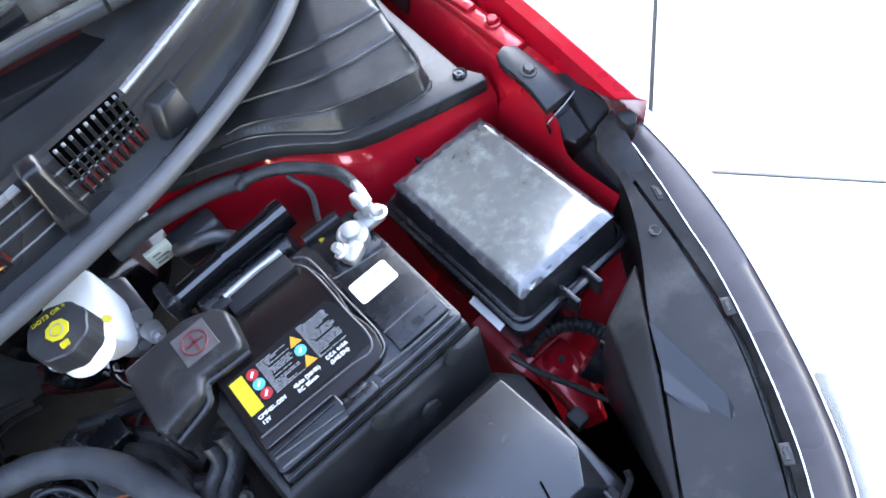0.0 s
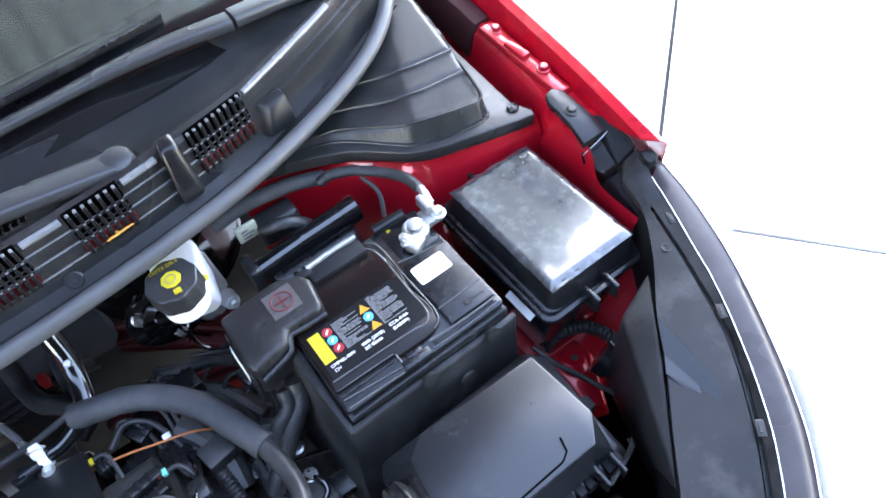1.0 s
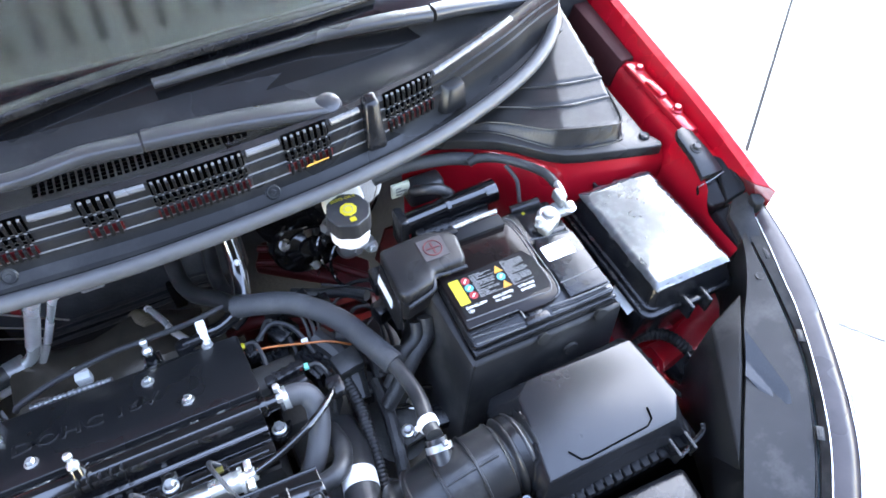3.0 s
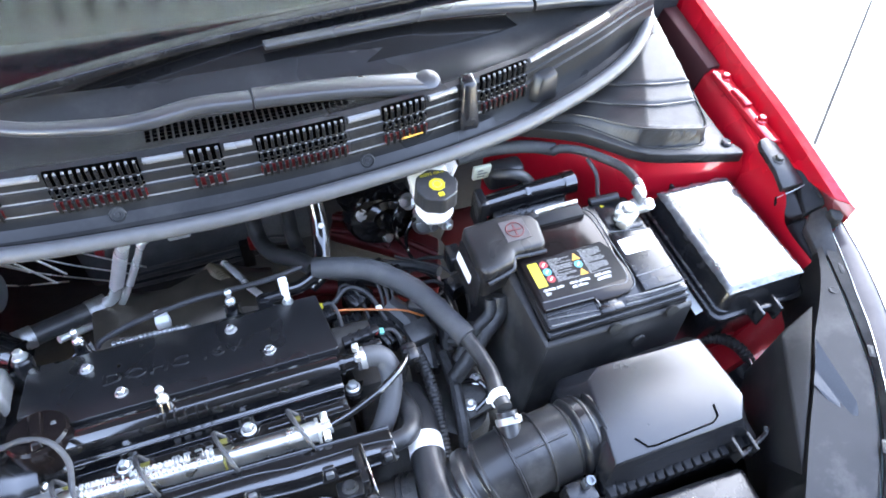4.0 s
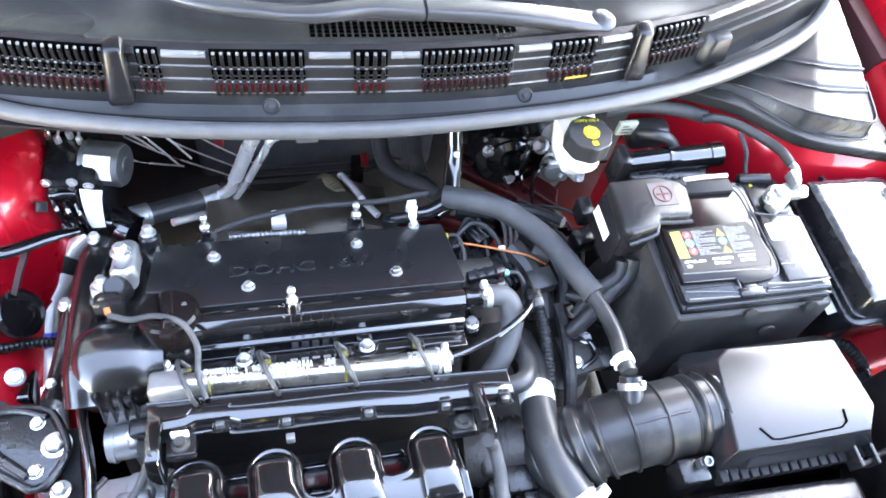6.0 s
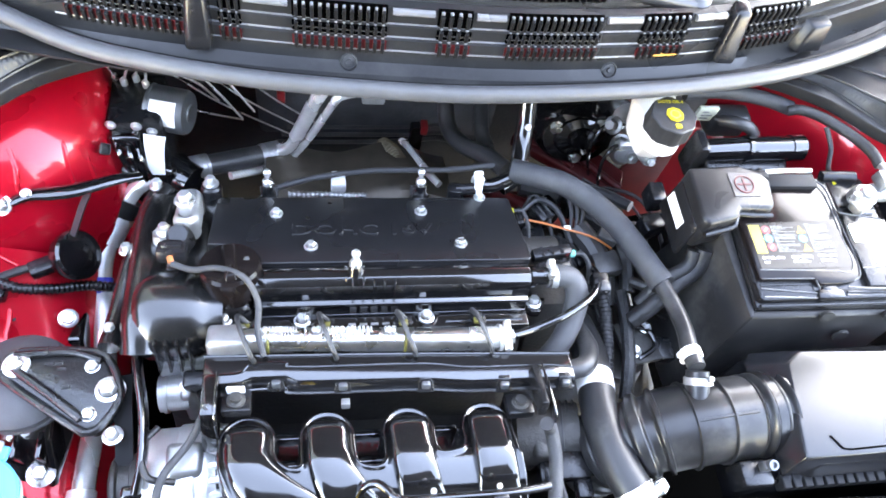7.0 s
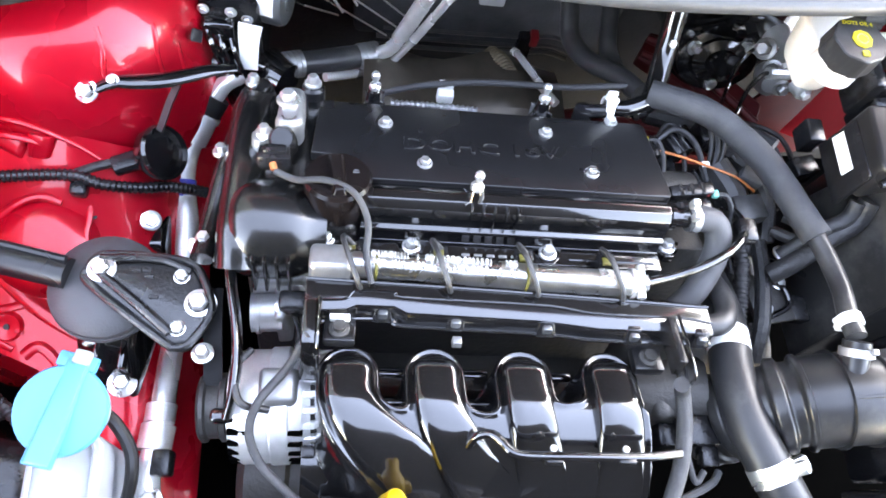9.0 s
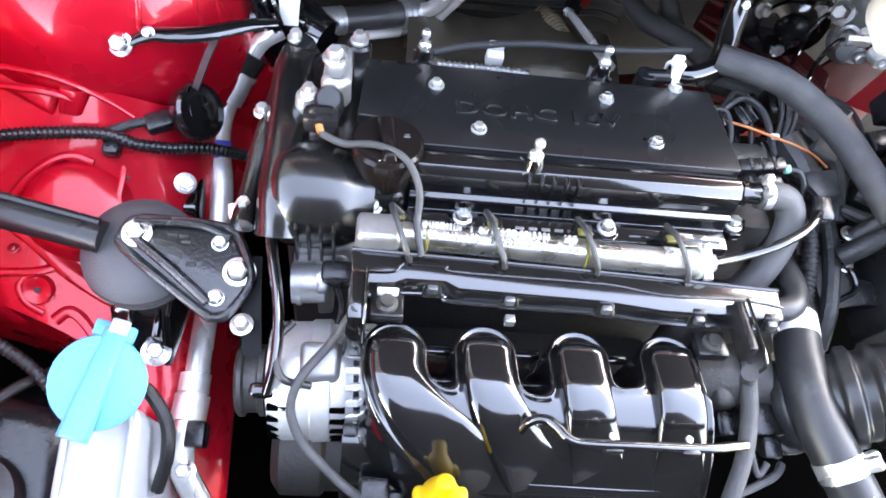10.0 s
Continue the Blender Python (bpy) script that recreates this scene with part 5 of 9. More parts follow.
def build_cowl():
    t = thing("windscreen_cowl", (0.2, 0.15, 0.80), "weathered black plastic windscreen cowl with slotted grilles", "cowl grille")
    xs = [-0.40 + 0.0125 * i for i in range(97)]
    # (offset from the step line, height) across the panel, front to back
    prof = [(-0.044, 0.860), (-0.030, 0.856), (-0.016, 0.857), (-0.006, 0.866), (-0.001, 0.880), (0.001, 0.893), (0.006, 0.894), (0.007, 0.907), (0.011, 0.908), (0.012, 0.921),
            (0.016, 0.926), (0.026, 0.927), (0.034, 0.917), (0.050, 0.910), (0.085, 0.908), (0.11, 0.915), (0.13, 0.925), (0.145, 0.930)]
    grid = []
    for dy, z in prof:
        grid.append([(x, smooth_y(x) + dy * (1.0 if x < 0.5 else max(0.35, 1 - (x - 0.5) * 1.9)), z + (0.03 * max(0, x - 0.55) / 0.25)) for x in xs])
    bm = B()
    sheet(bm, grid, 0.003)
    part("panel", bm, COWL, t, smooth=28)
    # moulded lines along the ledges, their highlight put into a pale colour
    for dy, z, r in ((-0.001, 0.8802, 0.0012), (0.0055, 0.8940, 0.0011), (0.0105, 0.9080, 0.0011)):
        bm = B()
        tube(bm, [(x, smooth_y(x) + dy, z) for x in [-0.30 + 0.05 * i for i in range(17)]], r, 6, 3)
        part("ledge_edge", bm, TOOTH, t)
    # slots: groups along the grille, three rows, solid strips coloured as inner shade
    groups = ((-0.29, -0.165), (-0.135, -0.112), (-0.060, 0.040), (0.094, 0.132), (0.172, 0.282), (0.332, 0.392), (0.475, 0.552))
    bars = ((-0.108, -0.064), (0.045, 0.090), (0.136, 0.168), (0.287, 0.328), (0.397, 0.437), (0.556, 0.70))
    for a, b in groups:
        n = max(3, int((b - a) / 0.0078))
        strip = [a + (b - a) * q / 8 for q in range(9)]
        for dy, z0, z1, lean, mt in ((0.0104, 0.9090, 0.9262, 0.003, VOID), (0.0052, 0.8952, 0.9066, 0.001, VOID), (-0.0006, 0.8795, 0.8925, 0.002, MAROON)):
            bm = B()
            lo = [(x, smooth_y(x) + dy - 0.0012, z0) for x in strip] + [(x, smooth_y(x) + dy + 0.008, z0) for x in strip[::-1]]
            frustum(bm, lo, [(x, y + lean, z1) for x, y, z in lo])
            tagged(part("slot", bm, mt, t, "shade-coloured strips in the grille slots"), kind="stuff")
        bm = B()
        tips = B()
        for i in range(n):
            x = a + (b - a) * (i + 0.5) / n
            y = smooth_y(x)
            w = (b - a) / n
            # ribs of the three rows, leaning with the grille, in the shade-darkened plastic
            box(bm, (x - w * 0.22, y + 0.0068, 0.9082), (x + w * 0.22, y + 0.0125, 0.9235), None, 0.0006, 1)
            box(bm, (x - w * 0.22, y + 0.0016, 0.8948), (x + w * 0.22, y + 0.0060, 0.9068), None, 0.0006, 1)
            box(bm, (x - w * 0.24, y - 0.0046, 0.8775), (x + w * 0.24, y + 0.0010, 0.8930), None, 0.0006, 1)
            # tips: small pale blocks paint the bright dot on each rib
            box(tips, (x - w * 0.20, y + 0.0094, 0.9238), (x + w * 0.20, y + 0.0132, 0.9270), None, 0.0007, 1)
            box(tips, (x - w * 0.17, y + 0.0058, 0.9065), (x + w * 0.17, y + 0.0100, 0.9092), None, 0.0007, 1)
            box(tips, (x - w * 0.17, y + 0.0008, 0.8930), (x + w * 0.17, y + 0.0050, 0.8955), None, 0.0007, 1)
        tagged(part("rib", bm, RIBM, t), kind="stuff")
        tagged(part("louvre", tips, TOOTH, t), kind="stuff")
        bm = B()
        tube(bm, [(x, smooth_y(x) + 0.0036, 0.9012) for x in strip], 0.0008, 6, 2)
        part("lattice", bm, COWL, t)
    # bars between the groups, bright by the same painted glint
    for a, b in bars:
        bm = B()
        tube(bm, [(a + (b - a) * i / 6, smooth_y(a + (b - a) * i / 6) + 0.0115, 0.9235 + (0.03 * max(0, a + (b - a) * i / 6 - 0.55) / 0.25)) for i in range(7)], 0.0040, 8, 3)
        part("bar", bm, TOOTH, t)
    # square mesh field behind the crest, black plates for the shaded holes
    bm = B()
    for i in range(30):
        for j in range(4):
            x = 0.05 + i * 0.0084
            y = smooth_y(x) + 0.057 + j * 0.0072
            box(bm, (x, y, 0.9088), (x + 0.0055, y + 0.0046, 0.9106))
    tagged(part("mesh_hole", bm, VOID, t, "square black plates for the shade in mesh holes"), kind="stuff")
    # upright lugs that guide the bonnet
    for x in (0.4535, -0.155):
        y = smooth_y(x)
        bm = B()
        frustum(bm, [(x - 0.017, y - 0.020, 0.872), (x + 0.012, y - 0.020, 0.872), (x + 0.016, y + 0.02, 0.885), (x - 0.013, y + 0.02, 0.885)],
                [(x - 0.010, y + 0.000, 0.934), (x + 0.010, y + 0.000, 0.934), (x + 0.011, y + 0.022, 0.938), (x - 0.009, y + 0.022, 0.938)], None, 0.005, 3)
        part("guide_lug", bm, PLASTIC, t)
    for x in (0.0, 0.305):
        bm = B()
        lathe(bm, [(0.0095, -0.004), (0.0095, 0.0015), (0.008, 0.003), (0.0072, 0.0012), (0.0035, 0.0012), (0.003, 0.003), (0, 0.003)], axis_matrix((x, smooth_y(x) - 0.0075, 0.8655), (0, -0.8, 0.6)), 24)
        part("push_clip", bm, RUBBER, t)
    bm = B()
    frustum(bm, [(0.565, 0.150, 0.868), (0.60, 0.155, 0.868), (0.60, 0.178, 0.868), (0.55, 0.168, 0.868)],
            [(0.575, 0.160, 0.900), (0.598, 0.164, 0.905), (0.598, 0.182, 0.905), (0.565, 0.175, 0.905)], None, 0.003)
    part("end_block", bm, COWL, t)


build_cowl()


def build_bonnet_seal():
    bm = B()
    tube(bm, SEAL, 0.0098, 14, 8)
    t = part("bonnet_seal", bm, SEALM, None, smooth=50)
    tagged(t, "long round grey rubber bonnet seal along the cowl", "rubber seal")
    # carrier and underside: shade below the seal comes from the darker plastic
    bm = B()
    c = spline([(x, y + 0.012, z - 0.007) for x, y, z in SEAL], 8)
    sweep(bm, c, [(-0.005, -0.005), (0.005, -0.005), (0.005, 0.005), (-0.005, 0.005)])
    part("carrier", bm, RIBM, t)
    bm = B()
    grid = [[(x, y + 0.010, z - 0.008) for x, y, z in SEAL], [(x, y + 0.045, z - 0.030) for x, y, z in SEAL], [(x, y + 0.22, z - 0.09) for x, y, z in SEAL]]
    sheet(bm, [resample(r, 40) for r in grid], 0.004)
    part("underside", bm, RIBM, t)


build_bonnet_seal()


def outline_distance(x, y, pts):
    """How far inside (+) or outside (-) an outline a place lies."""
    best, inside = 9.0, False
    for (ax, ay), (bx, by) in zip(pts, pts[1:] + pts[:1]):
        dx, dy = bx - ax, by - ay
        k = min(1.0, max(0.0, ((x - ax) * dx + (y - ay) * dy) / (dx * dx + dy * dy)))
        best = min(best, math.hypot(x - ax - k * dx, y - ay - k * dy))
        if (ay > y) != (by > y) and x < ax + dx * (y - ay) / dy:
            inside = not inside
    return best if inside else -best


def ramp(v, a, b):
    k = min(1.0, max(0.0, (v - a) / (b - a)))
    return k * k * (3 - 2 * k)


def build_cowl_corner(side):
    """Stepped plastic cover over the strut tower; side 1 or -1 about the middle of the car."""
    m = (lambda p: (p[0], p[1])) if side > 0 else (lambda p: (0.302 - p[0], p[1] + 0.004))
    t = thing("strut_cover", (0.72 if side > 0 else -0.42, 0.15, 0.79), "black plastic stepped corner cover beside the fender", "plastic cover")
    lay = [
        (0.806, 0.824, [(0.53, 0.158), (0.575, 0.142), (0.606, 0.128), (0.632, 0.114), (0.652, 0.098), (0.670, 0.080), (0.686, 0.064), (0.706, 0.050), (0.729, 0.041), (0.779, 0.027), (0.820, 0.016), (0.846, 0.010), (0.849, 0.02),
                         (0.838, 0.045), (0.842, 0.10), (0.847, 0.17), (0.866, 0.31), (0.80, 0.31), (0.74, 0.25), (0.64, 0.19)]),
        (0.824, 0.836, [(0.55, 0.166), (0.60, 0.150), (0.628, 0.138), (0.652, 0.118), (0.676, 0.092), (0.700, 0.068), (0.734, 0.053), (0.770, 0.046), (0.795, 0.044), (0.805, 0.052), (0.811, 0.075), (0.818, 0.115), (0.832, 0.17), (0.850, 0.30), (0.80, 0.30), (0.74, 0.24), (0.64, 0.19)]),
    ]
    lay += [
        (0.836, 0.854, [(0.56, 0.172), (0.61, 0.156), (0.633, 0.146), (0.656, 0.126), (0.680, 0.100), (0.705, 0.077), (0.741, 0.064), (0.775, 0.056), (0.792, 0.053), (0.801, 0.060), (0.807, 0.082), (0.814, 0.12), (0.828, 0.17), (0.846, 0.30), (0.80, 0.30), (0.74, 0.24), (0.65, 0.19)]),
        (0.854, 0.869, [(0.64, 0.178), (0.675, 0.152), (0.70, 0.132), (0.735, 0.112), (0.770, 0.107), (0.808, 0.104), (0.818, 0.14), (0.844, 0.30), (0.80, 0.30), (0.74, 0.25)]),
        (0.869, 0.883, [(0.68, 0.19), (0.71, 0.168), (0.745, 0.148), (0.78, 0.142), (0.816, 0.138), (0.842, 0.30), (0.80, 0.30), (0.75, 0.26)]),
    ]
    z0, z1, pts = lay[0]
    bm = B()
    prism(bm, [m(p) for p in pts], z0, z1, None, 0.002, 3)
    part("flange", bm, COWL, t)
    foot, brow, low_ridge, top_ridge = lay[1][2], lay[2][2], lay[3][2], lay[4][2]
    # pressed top: a sloping wall, a two-faced plateau and two low steps across it
    step = 0.004
    nx, ny = 80, 68
    verts, faces, index = [], [], {}
    for j in range(ny):
        for i in range(nx):
            x, y = 0.545 + step * i, 0.035 + step * j
            if outline_distance(x, y, foot) < -0.004:
                continue
            d = outline_distance(x, y, brow)
            up = ramp(d, -0.009, 0.001)
            plateau = 0.848 + 0.10 * (y - 0.05) - 0.22 * max(0.0, 0.700 + 0.45 * (y - 0.05) - x)
            plateau += 0.0045 * ramp(outline_distance(x, y, low_ridge), -0.002, 0.003) + 0.0045 * ramp(outline_distance(x, y, top_ridge), -0.002, 0.003)
            z = 0.8215 + (max(0.832, plateau) - 0.8215) * up
            z += 0.0015 * math.exp(-(d / 0.003) ** 2)
            index[i, j] = len(verts)
            verts.append((*m((x, y)), z))
    for i, j in index:
        q = [(i, j), (i + 1, j), (i + 1, j + 1), (i, j + 1)]
        if all(k in index for k in q):
            faces.append([index[k] for k in q])
    bm = B()
    vs = [bm.verts.new(v) for v in verts]
    for f in faces:
        bm.faces.new([vs[k] for k in f])
    part("pressed_top", bm, COWL, t, smooth=70)
    for line, dz in ((low_ridge[:6], None), (top_ridge[:5], None)):
        bm = B()
        lift = 0.0015 if line[0][0] < 0.66 else 0.006
        c = spline([(*m((x, y)), lift + 0.848 + 0.10 * (y - 0.05) - 0.22 * max(0.0, 0.700 + 0.45 * (y - 0.05) - x)) for x, y in line], 5)
        sweep(bm, c, circle(0.0022, 6))
        part("ridge", bm, COWL, t)
    for line, dz in ((foot[:10], 0.8245), (brow[:12], None)):
        bm = B()
        c = spline([(*m((x, y)), dz or 0.8495 + 0.10 * (y - 0.05) - 0.22 * max(0.0, 0.700 + 0.45 * (y - 0.05) - x)) for x, y in line[1:]], 5)
        sweep(bm, c, circle(0.0018, 6))
        part("edge_bead", bm, COWL, t)
    x, y = m((0.832, 0.036))
    bm = B()
    lathe(bm, [(0.008, 0), (0.008, 0.003), (0.006, 0.005), (0.003, 0.004), (0, 0.005)], axis_matrix((x, y, 0.823), (0, 0, 1)), 20)
    part("push_clip", bm, PLASTIC, t)


build_cowl_corner(1)
build_cowl_corner(-1)


def build_windscreen():
    t = thing("windscreen", (0.15, 0.35, 0.93), "raked windscreen with black lower band", "window", kind="structure")
    def at(x, v):
        u = (x - 0.15)
        return (x, 0.285 + 0.86 * v + 0.17 * u * u, 0.942 + 0.40 * v)
    xs = [-0.45 + 0.05 * i for i in range(25)]
    bm = B()
    sheet(bm, [[at(x, v) for x in xs] for v in (0.045, 0.15, 0.3, 0.5, 0.75, 1.0)], 0.005)
    g = part("glass", bm, GLASS, t)
    g.visible_shadow = False
    bm = B()
    sheet(bm, [[at(x, v) for x in xs] for v in (-0.06, -0.02, 0.02, 0.045)], 0.005)
    part("black_band", bm, GLOSS, t, "gloss black lower glass band")
    bm = B()
    sheet(bm, [[(x, at(x, 0)[1] + 0.02, 0.85) for x in xs], [(x, 1.0, 0.90) for x in xs], [(x, 1.5, 0.95) for x in xs]], 0.01)
    part("dashboard", bm, CABIN, t, "dark dashboard behind the glass")
    bm = B()
    box(bm, (-0.60, 1.6, 0.3), (0.90, 1.62, 1.5))
    part("cabin_back", bm, CABIN, t)


build_windscreen()


def build_wiper(name_label, pivot, joint, elbow, blade_a, blade_b, drop, tail=None):
    t = thing("windscreen_wiper", pivot, name_label, "wiper", "windscreen wipers")
    p, j, e = Vector(pivot), Vector(joint), Vector(elbow)
    bm = B()
    d = (j - p).normalized()
    sec = rounded(-0.0155, 0.0155, -0.006, 0.010, 0.006, 3)
    c = [p + (j - p) * k / 6 + Vector((0, 0, 0.004 * math.sin(math.pi * k / 6))) for k in range(7)]
    side = d.cross(Vector((0, 0, 1))).normalized()
    rings = []
    for i, q in enumerate(c):
        w = 1.15 - 0.25 * i / 6
        rings.append([bm.verts.new(q + side * a * w + Vector((0, 0, 1)) * b) for a, b in sec])
    n = len(sec)
    for r0, r1 in zip(rings, rings[1:]):
        for i in range(n):
            bm.faces.new((r0[i], r0[(i + 1) % n], r1[(i + 1) % n], r1[i]))
    bm.faces.new(rings[0][::-1])
    bm.faces.new(rings[-1])
    part("arm_head", bm, ARMM, t)
    bm = B()
    lathe(bm, [(0.018, -0.025), (0.018, 0.006), (0.016, 0.011), (0.010, 0.0135), (0, 0.014)], axis_matrix(p, (0, -0.2, 1)), 24)
    part("pivot_cap", bm, ARMM, t)
    bm = B()
    a0 = j + d * 0.004
    c = spline([a0, a0 + (e - a0) * 0.35 + Vector((0, 0, 0.004)), a0 + (e - a0) * 0.7 + Vector((0, -drop * 0.5, 0.004)), e] + [Vector(q) for q in (tail or [Vector(blade_b) * 0.35 + e * 0.65])], 8)
    sweep(bm, c, rounded(-0.013, 0.013, -0.008, 0.008, 0.006, 3), [1.0 - 0.45 * i / (len(c) - 1) for i in range(len(c))])
    part("arm", bm, ARMM, t)
    bm = B()
    c = spline([blade_a, (Vector(blade_a) + Vector(blade_b)) / 2 + Vector((0, 0.012, 0.004)), blade_b], 12)
    sweep(bm, c, rounded(-0.011, 0.011, -0.004, 0.008, 0.0035, 3), [0.4 + 0.6 * min(1, 3.0 * min(i, len(c) - 1 - i) / len(c) * 2) for i in range(len(c))])
    blade = part("blade", bm, PLASTIC, t)
    bm = B()
    c2 = [q - Vector((0, -0.004, 0.011)) for q in c]
    sweep(bm, c2, [(-0.003, -0.006), (0.003, -0.006), (0.002, 0.004), (-0.002, 0.004)])
    part("rubber_lip", bm, RUBBER, blade)


build_wiper("black wiper arm resting low on the scuttle", (0.405, 0.172, 0.920), (0.183, 0.179, 0.940), (0.0, 0.172, 0.948), (-0.20, 0.262, 0.965), (-0.48, 0.20, 0.955), 0.02, [(-0.08, 0.190, 0.950), (-0.167, 0.234, 0.955), (-0.225, 0.256, 0.962)])
build_wiper("black wiper arm and blade lying across the glass base", (0.768, 0.276, 0.925), (0.600, 0.272, 0.946), (0.40, 0.278, 0.950), (0.535, 0.322, 0.962), (-0.13, 0.240, 0.956), 0.0)


def build_bonnet():
    t = thing("bonnet", (0.15, 0.32, 1.05), "raised red bonnet with dark insulation pad inside", "car bonnet")
    def at(u, v):
        x = 0.15 + u * (0.70 - 0.06 * v * v)
        return Vector((x, 0.34 - 0.15 * v - 0.03 * (1 - u * u), 1.10 + 0.88 * v - 0.05 * u * u * v))
    us = [-1 + 0.1 * i for i in range(21)]
    for name, off, ma, sc, lab in (("outer_skin", 0.03, RED, 1.0, "red outer skin"), ("inner_frame", 0.0, RED_DULL, 0.985, "red inner frame"), ("insulation_pad", -0.012, PAD, 0.93, "brown-black insulation pad")):
        bm = B()
        vs = [0.02 + 0.96 * k / 10 for k in range(11)] if name != "insulation_pad" else [0.06 + 0.88 * k / 10 for k in range(11)]
        grid = [[at(u * sc, v) + Vector((0, off, off * 0.3)) for u in us] for v in vs]
        sheet(bm, grid, 0.004)
        part(name, bm, ma, t, lab)
    for x, sx in ((0.905, 0.84), (-0.60, -0.54)):
        bm = B()
        tube(bm, [(x, 0.36, 0.85), (x - 0.01 * (1 if x > 0 else -1), 0.38, 0.98), (sx, 0.36, 1.12), (sx, 0.32, 1.22)], 0.010, 10)
        part("hinge_arm", bm, RED_DULL, t)


build_bonnet()


# ---- headlight ----
def build_headlight():
    t = thing("headlight", (0.80, -0.30, 0.60), "swept car headlight with black top rim and clear lens", "headlight")
    inner = [(0.862, -0.150, 0.800), (0.838, -0.190, 0.800), (0.806, -0.230, 0.796), (0.770, -0.268, 0.792), (0.734, -0.315, 0.788), (0.690, -0.365, 0.782), (0.640, -0.425, 0.775), (0.575, -0.505, 0.762)]
    groove = [(0.872, -0.138, 0.803), (0.856, -0.180, 0.803), (0.838, -0.235, 0.802), (0.820, -0.285, 0.800), (0.800, -0.335, 0.797), (0.765, -0.390, 0.792), (0.722, -0.445, 0.785), (0.640, -0.530, 0.772)]
    edge = [(0.889, -0.146, 0.808), (0.872, -0.192, 0.807), (0.852, -0.240, 0.806), (0.836, -0.280, 0.805), (0.809, -0.333, 0.803), (0.775, -0.391, 0.799), (0.737, -0.444, 0.793), (0.655, -0.535, 0.778)]
    mid = [(0.915, -0.132, 0.810), (0.903, -0.185, 0.808), (0.884, -0.243, 0.806), (0.862, -0.296, 0.803), (0.833, -0.353, 0.800), (0.803, -0.406, 0.796), (0.764, -0.462, 0.789), (0.680, -0.552, 0.775)]
    outer = [(0.936, -0.118, 0.802), (0.926, -0.180, 0.800), (0.908, -0.240, 0.797), (0.884, -0.300, 0.793), (0.854, -0.358, 0.788), (0.818, -0.415, 0.781), (0.776, -0.472, 0.771), (0.695, -0.562, 0.755)]
    low = [(0.958, -0.115, 0.74), (0.952, -0.185, 0.735), (0.938, -0.25, 0.73), (0.915, -0.312, 0.72), (0.886, -0.372, 0.71), (0.850, -0.43, 0.70), (0.808, -0.488, 0.69), (0.725, -0.58, 0.67)]
    base = [(0.962, -0.115, 0.62), (0.958, -0.19, 0.61), (0.944, -0.258, 0.60), (0.922, -0.322, 0.59), (0.893, -0.384, 0.58), (0.857, -0.443, 0.57), (0.815, -0.502, 0.56), (0.732, -0.595, 0.54)]
    def dz(l, d):
        return [(x, y, z + d) for x, y, z in l]
    bm = B()
    sheet(bm, [resample(dz(inner, -0.10), 30), resample(dz(inner, -0.002), 30), resample(inner, 30), resample([(g[0] * 0.95 + i[0] * 0.05, g[1] * 0.95 + i[1] * 0.05, g[2]) for g, i in zip(groove, inner)], 30)], 0.003)
    top = part("top_panel", bm, GRAIN, t, "grained black plastic top panel")
    bm = B()
    sheet(bm, [resample(dz(groove, -0.006), 30), resample(dz([(a[0] + 0.002, a[1] - 0.001, a[2]) for a in groove], -0.006), 30)], 0.003)
    part("groove", bm, DARK, top)
    bm = B()
    sheet(bm, [resample([(a[0] + 0.003, a[1] - 0.0015, a[2]) for a in groove], 30), resample(edge, 30)], 0.004)
    part("rim_strip", bm, GRAIN, t)
    bm = B()
    tube(bm, dz(edge, 0.0006), 0.0007, 8)
    part("chrome_line", bm, CHROME, t, "thin bright line")
    bm = B()
    tube(bm, dz(mid, 0.0008), 0.0009, 8)
    part("chrome_line", bm, CHROME, t, "thin bright line")
    bm = B()
    crown = [((a[0] + b[0]) / 2 + 0.001, (a[1] + b[1]) / 2 - 0.001, (a[2] + b[2]) / 2 + 0.004) for a, b in zip(edge, mid)]
    sheet(bm, [resample(edge, 30), resample(crown, 30), resample(mid, 30)], 0.004)
    part("lens_rim", bm, SMOKE, t, "smoked dark lens rim", smooth=70)
    bm = B()
    sheet(bm, [resample(mid, 30), resample(dz(outer, 0.0035), 30), resample(low, 30), resample(base, 30)], 0.003)
    le = part("lens", bm, LENS, t, "clear curved lens", smooth=60)
    le.visible_shadow = False
    bm = B()
    sheet(bm, [resample(dz(mid, -0.012), 30), resample([(x - 0.012, y + 0.006, z - 0.01) for x, y, z in outer], 30), resample([(x - 0.03, y + 0.015, z) for x, y, z in low], 30), resample([(x - 0.03, y + 0.015, z) for x, y, z in base], 30)], 0.003)
    part("reflector", bm, LAMPIN, t, "pale bright lamp interior")
    for x, y, z, a in ((0.860, -0.199, 0.8040, 25), (0.810, -0.312, 0.8020, 30), (0.745, -0.414, 0.7945, 38)):
        bm = B()
        M = Matrix.Translation((x + 0.004, y, z)) @ Matrix.Rotation(radians(-a), 4, "Z")
        box(bm, (-0.0045, -0.0085, -0.001), (0.0045, 0.0085, 0.0016), M, 0.001)
        clip = part("clip", bm, GRAIN, t)
        # slot as a dark inset piece that paints the shade in it
        bm = B()
        box(bm, (-0.0022, -0.005, 0.0012), (0.0022, 0.005, 0.0020), M, 0.0005, 1)
        part("clip_slot", bm, DARK, clip)
    bm = B()
    lathe(bm, [(0.0055, 0), (0.0055, 0.002), (0.0045, 0.002), (0.0045, 0.0008), (0, 0.0008)], axis_matrix((0.832, -0.222, 0.7995), (0, 0, 1)), 20)
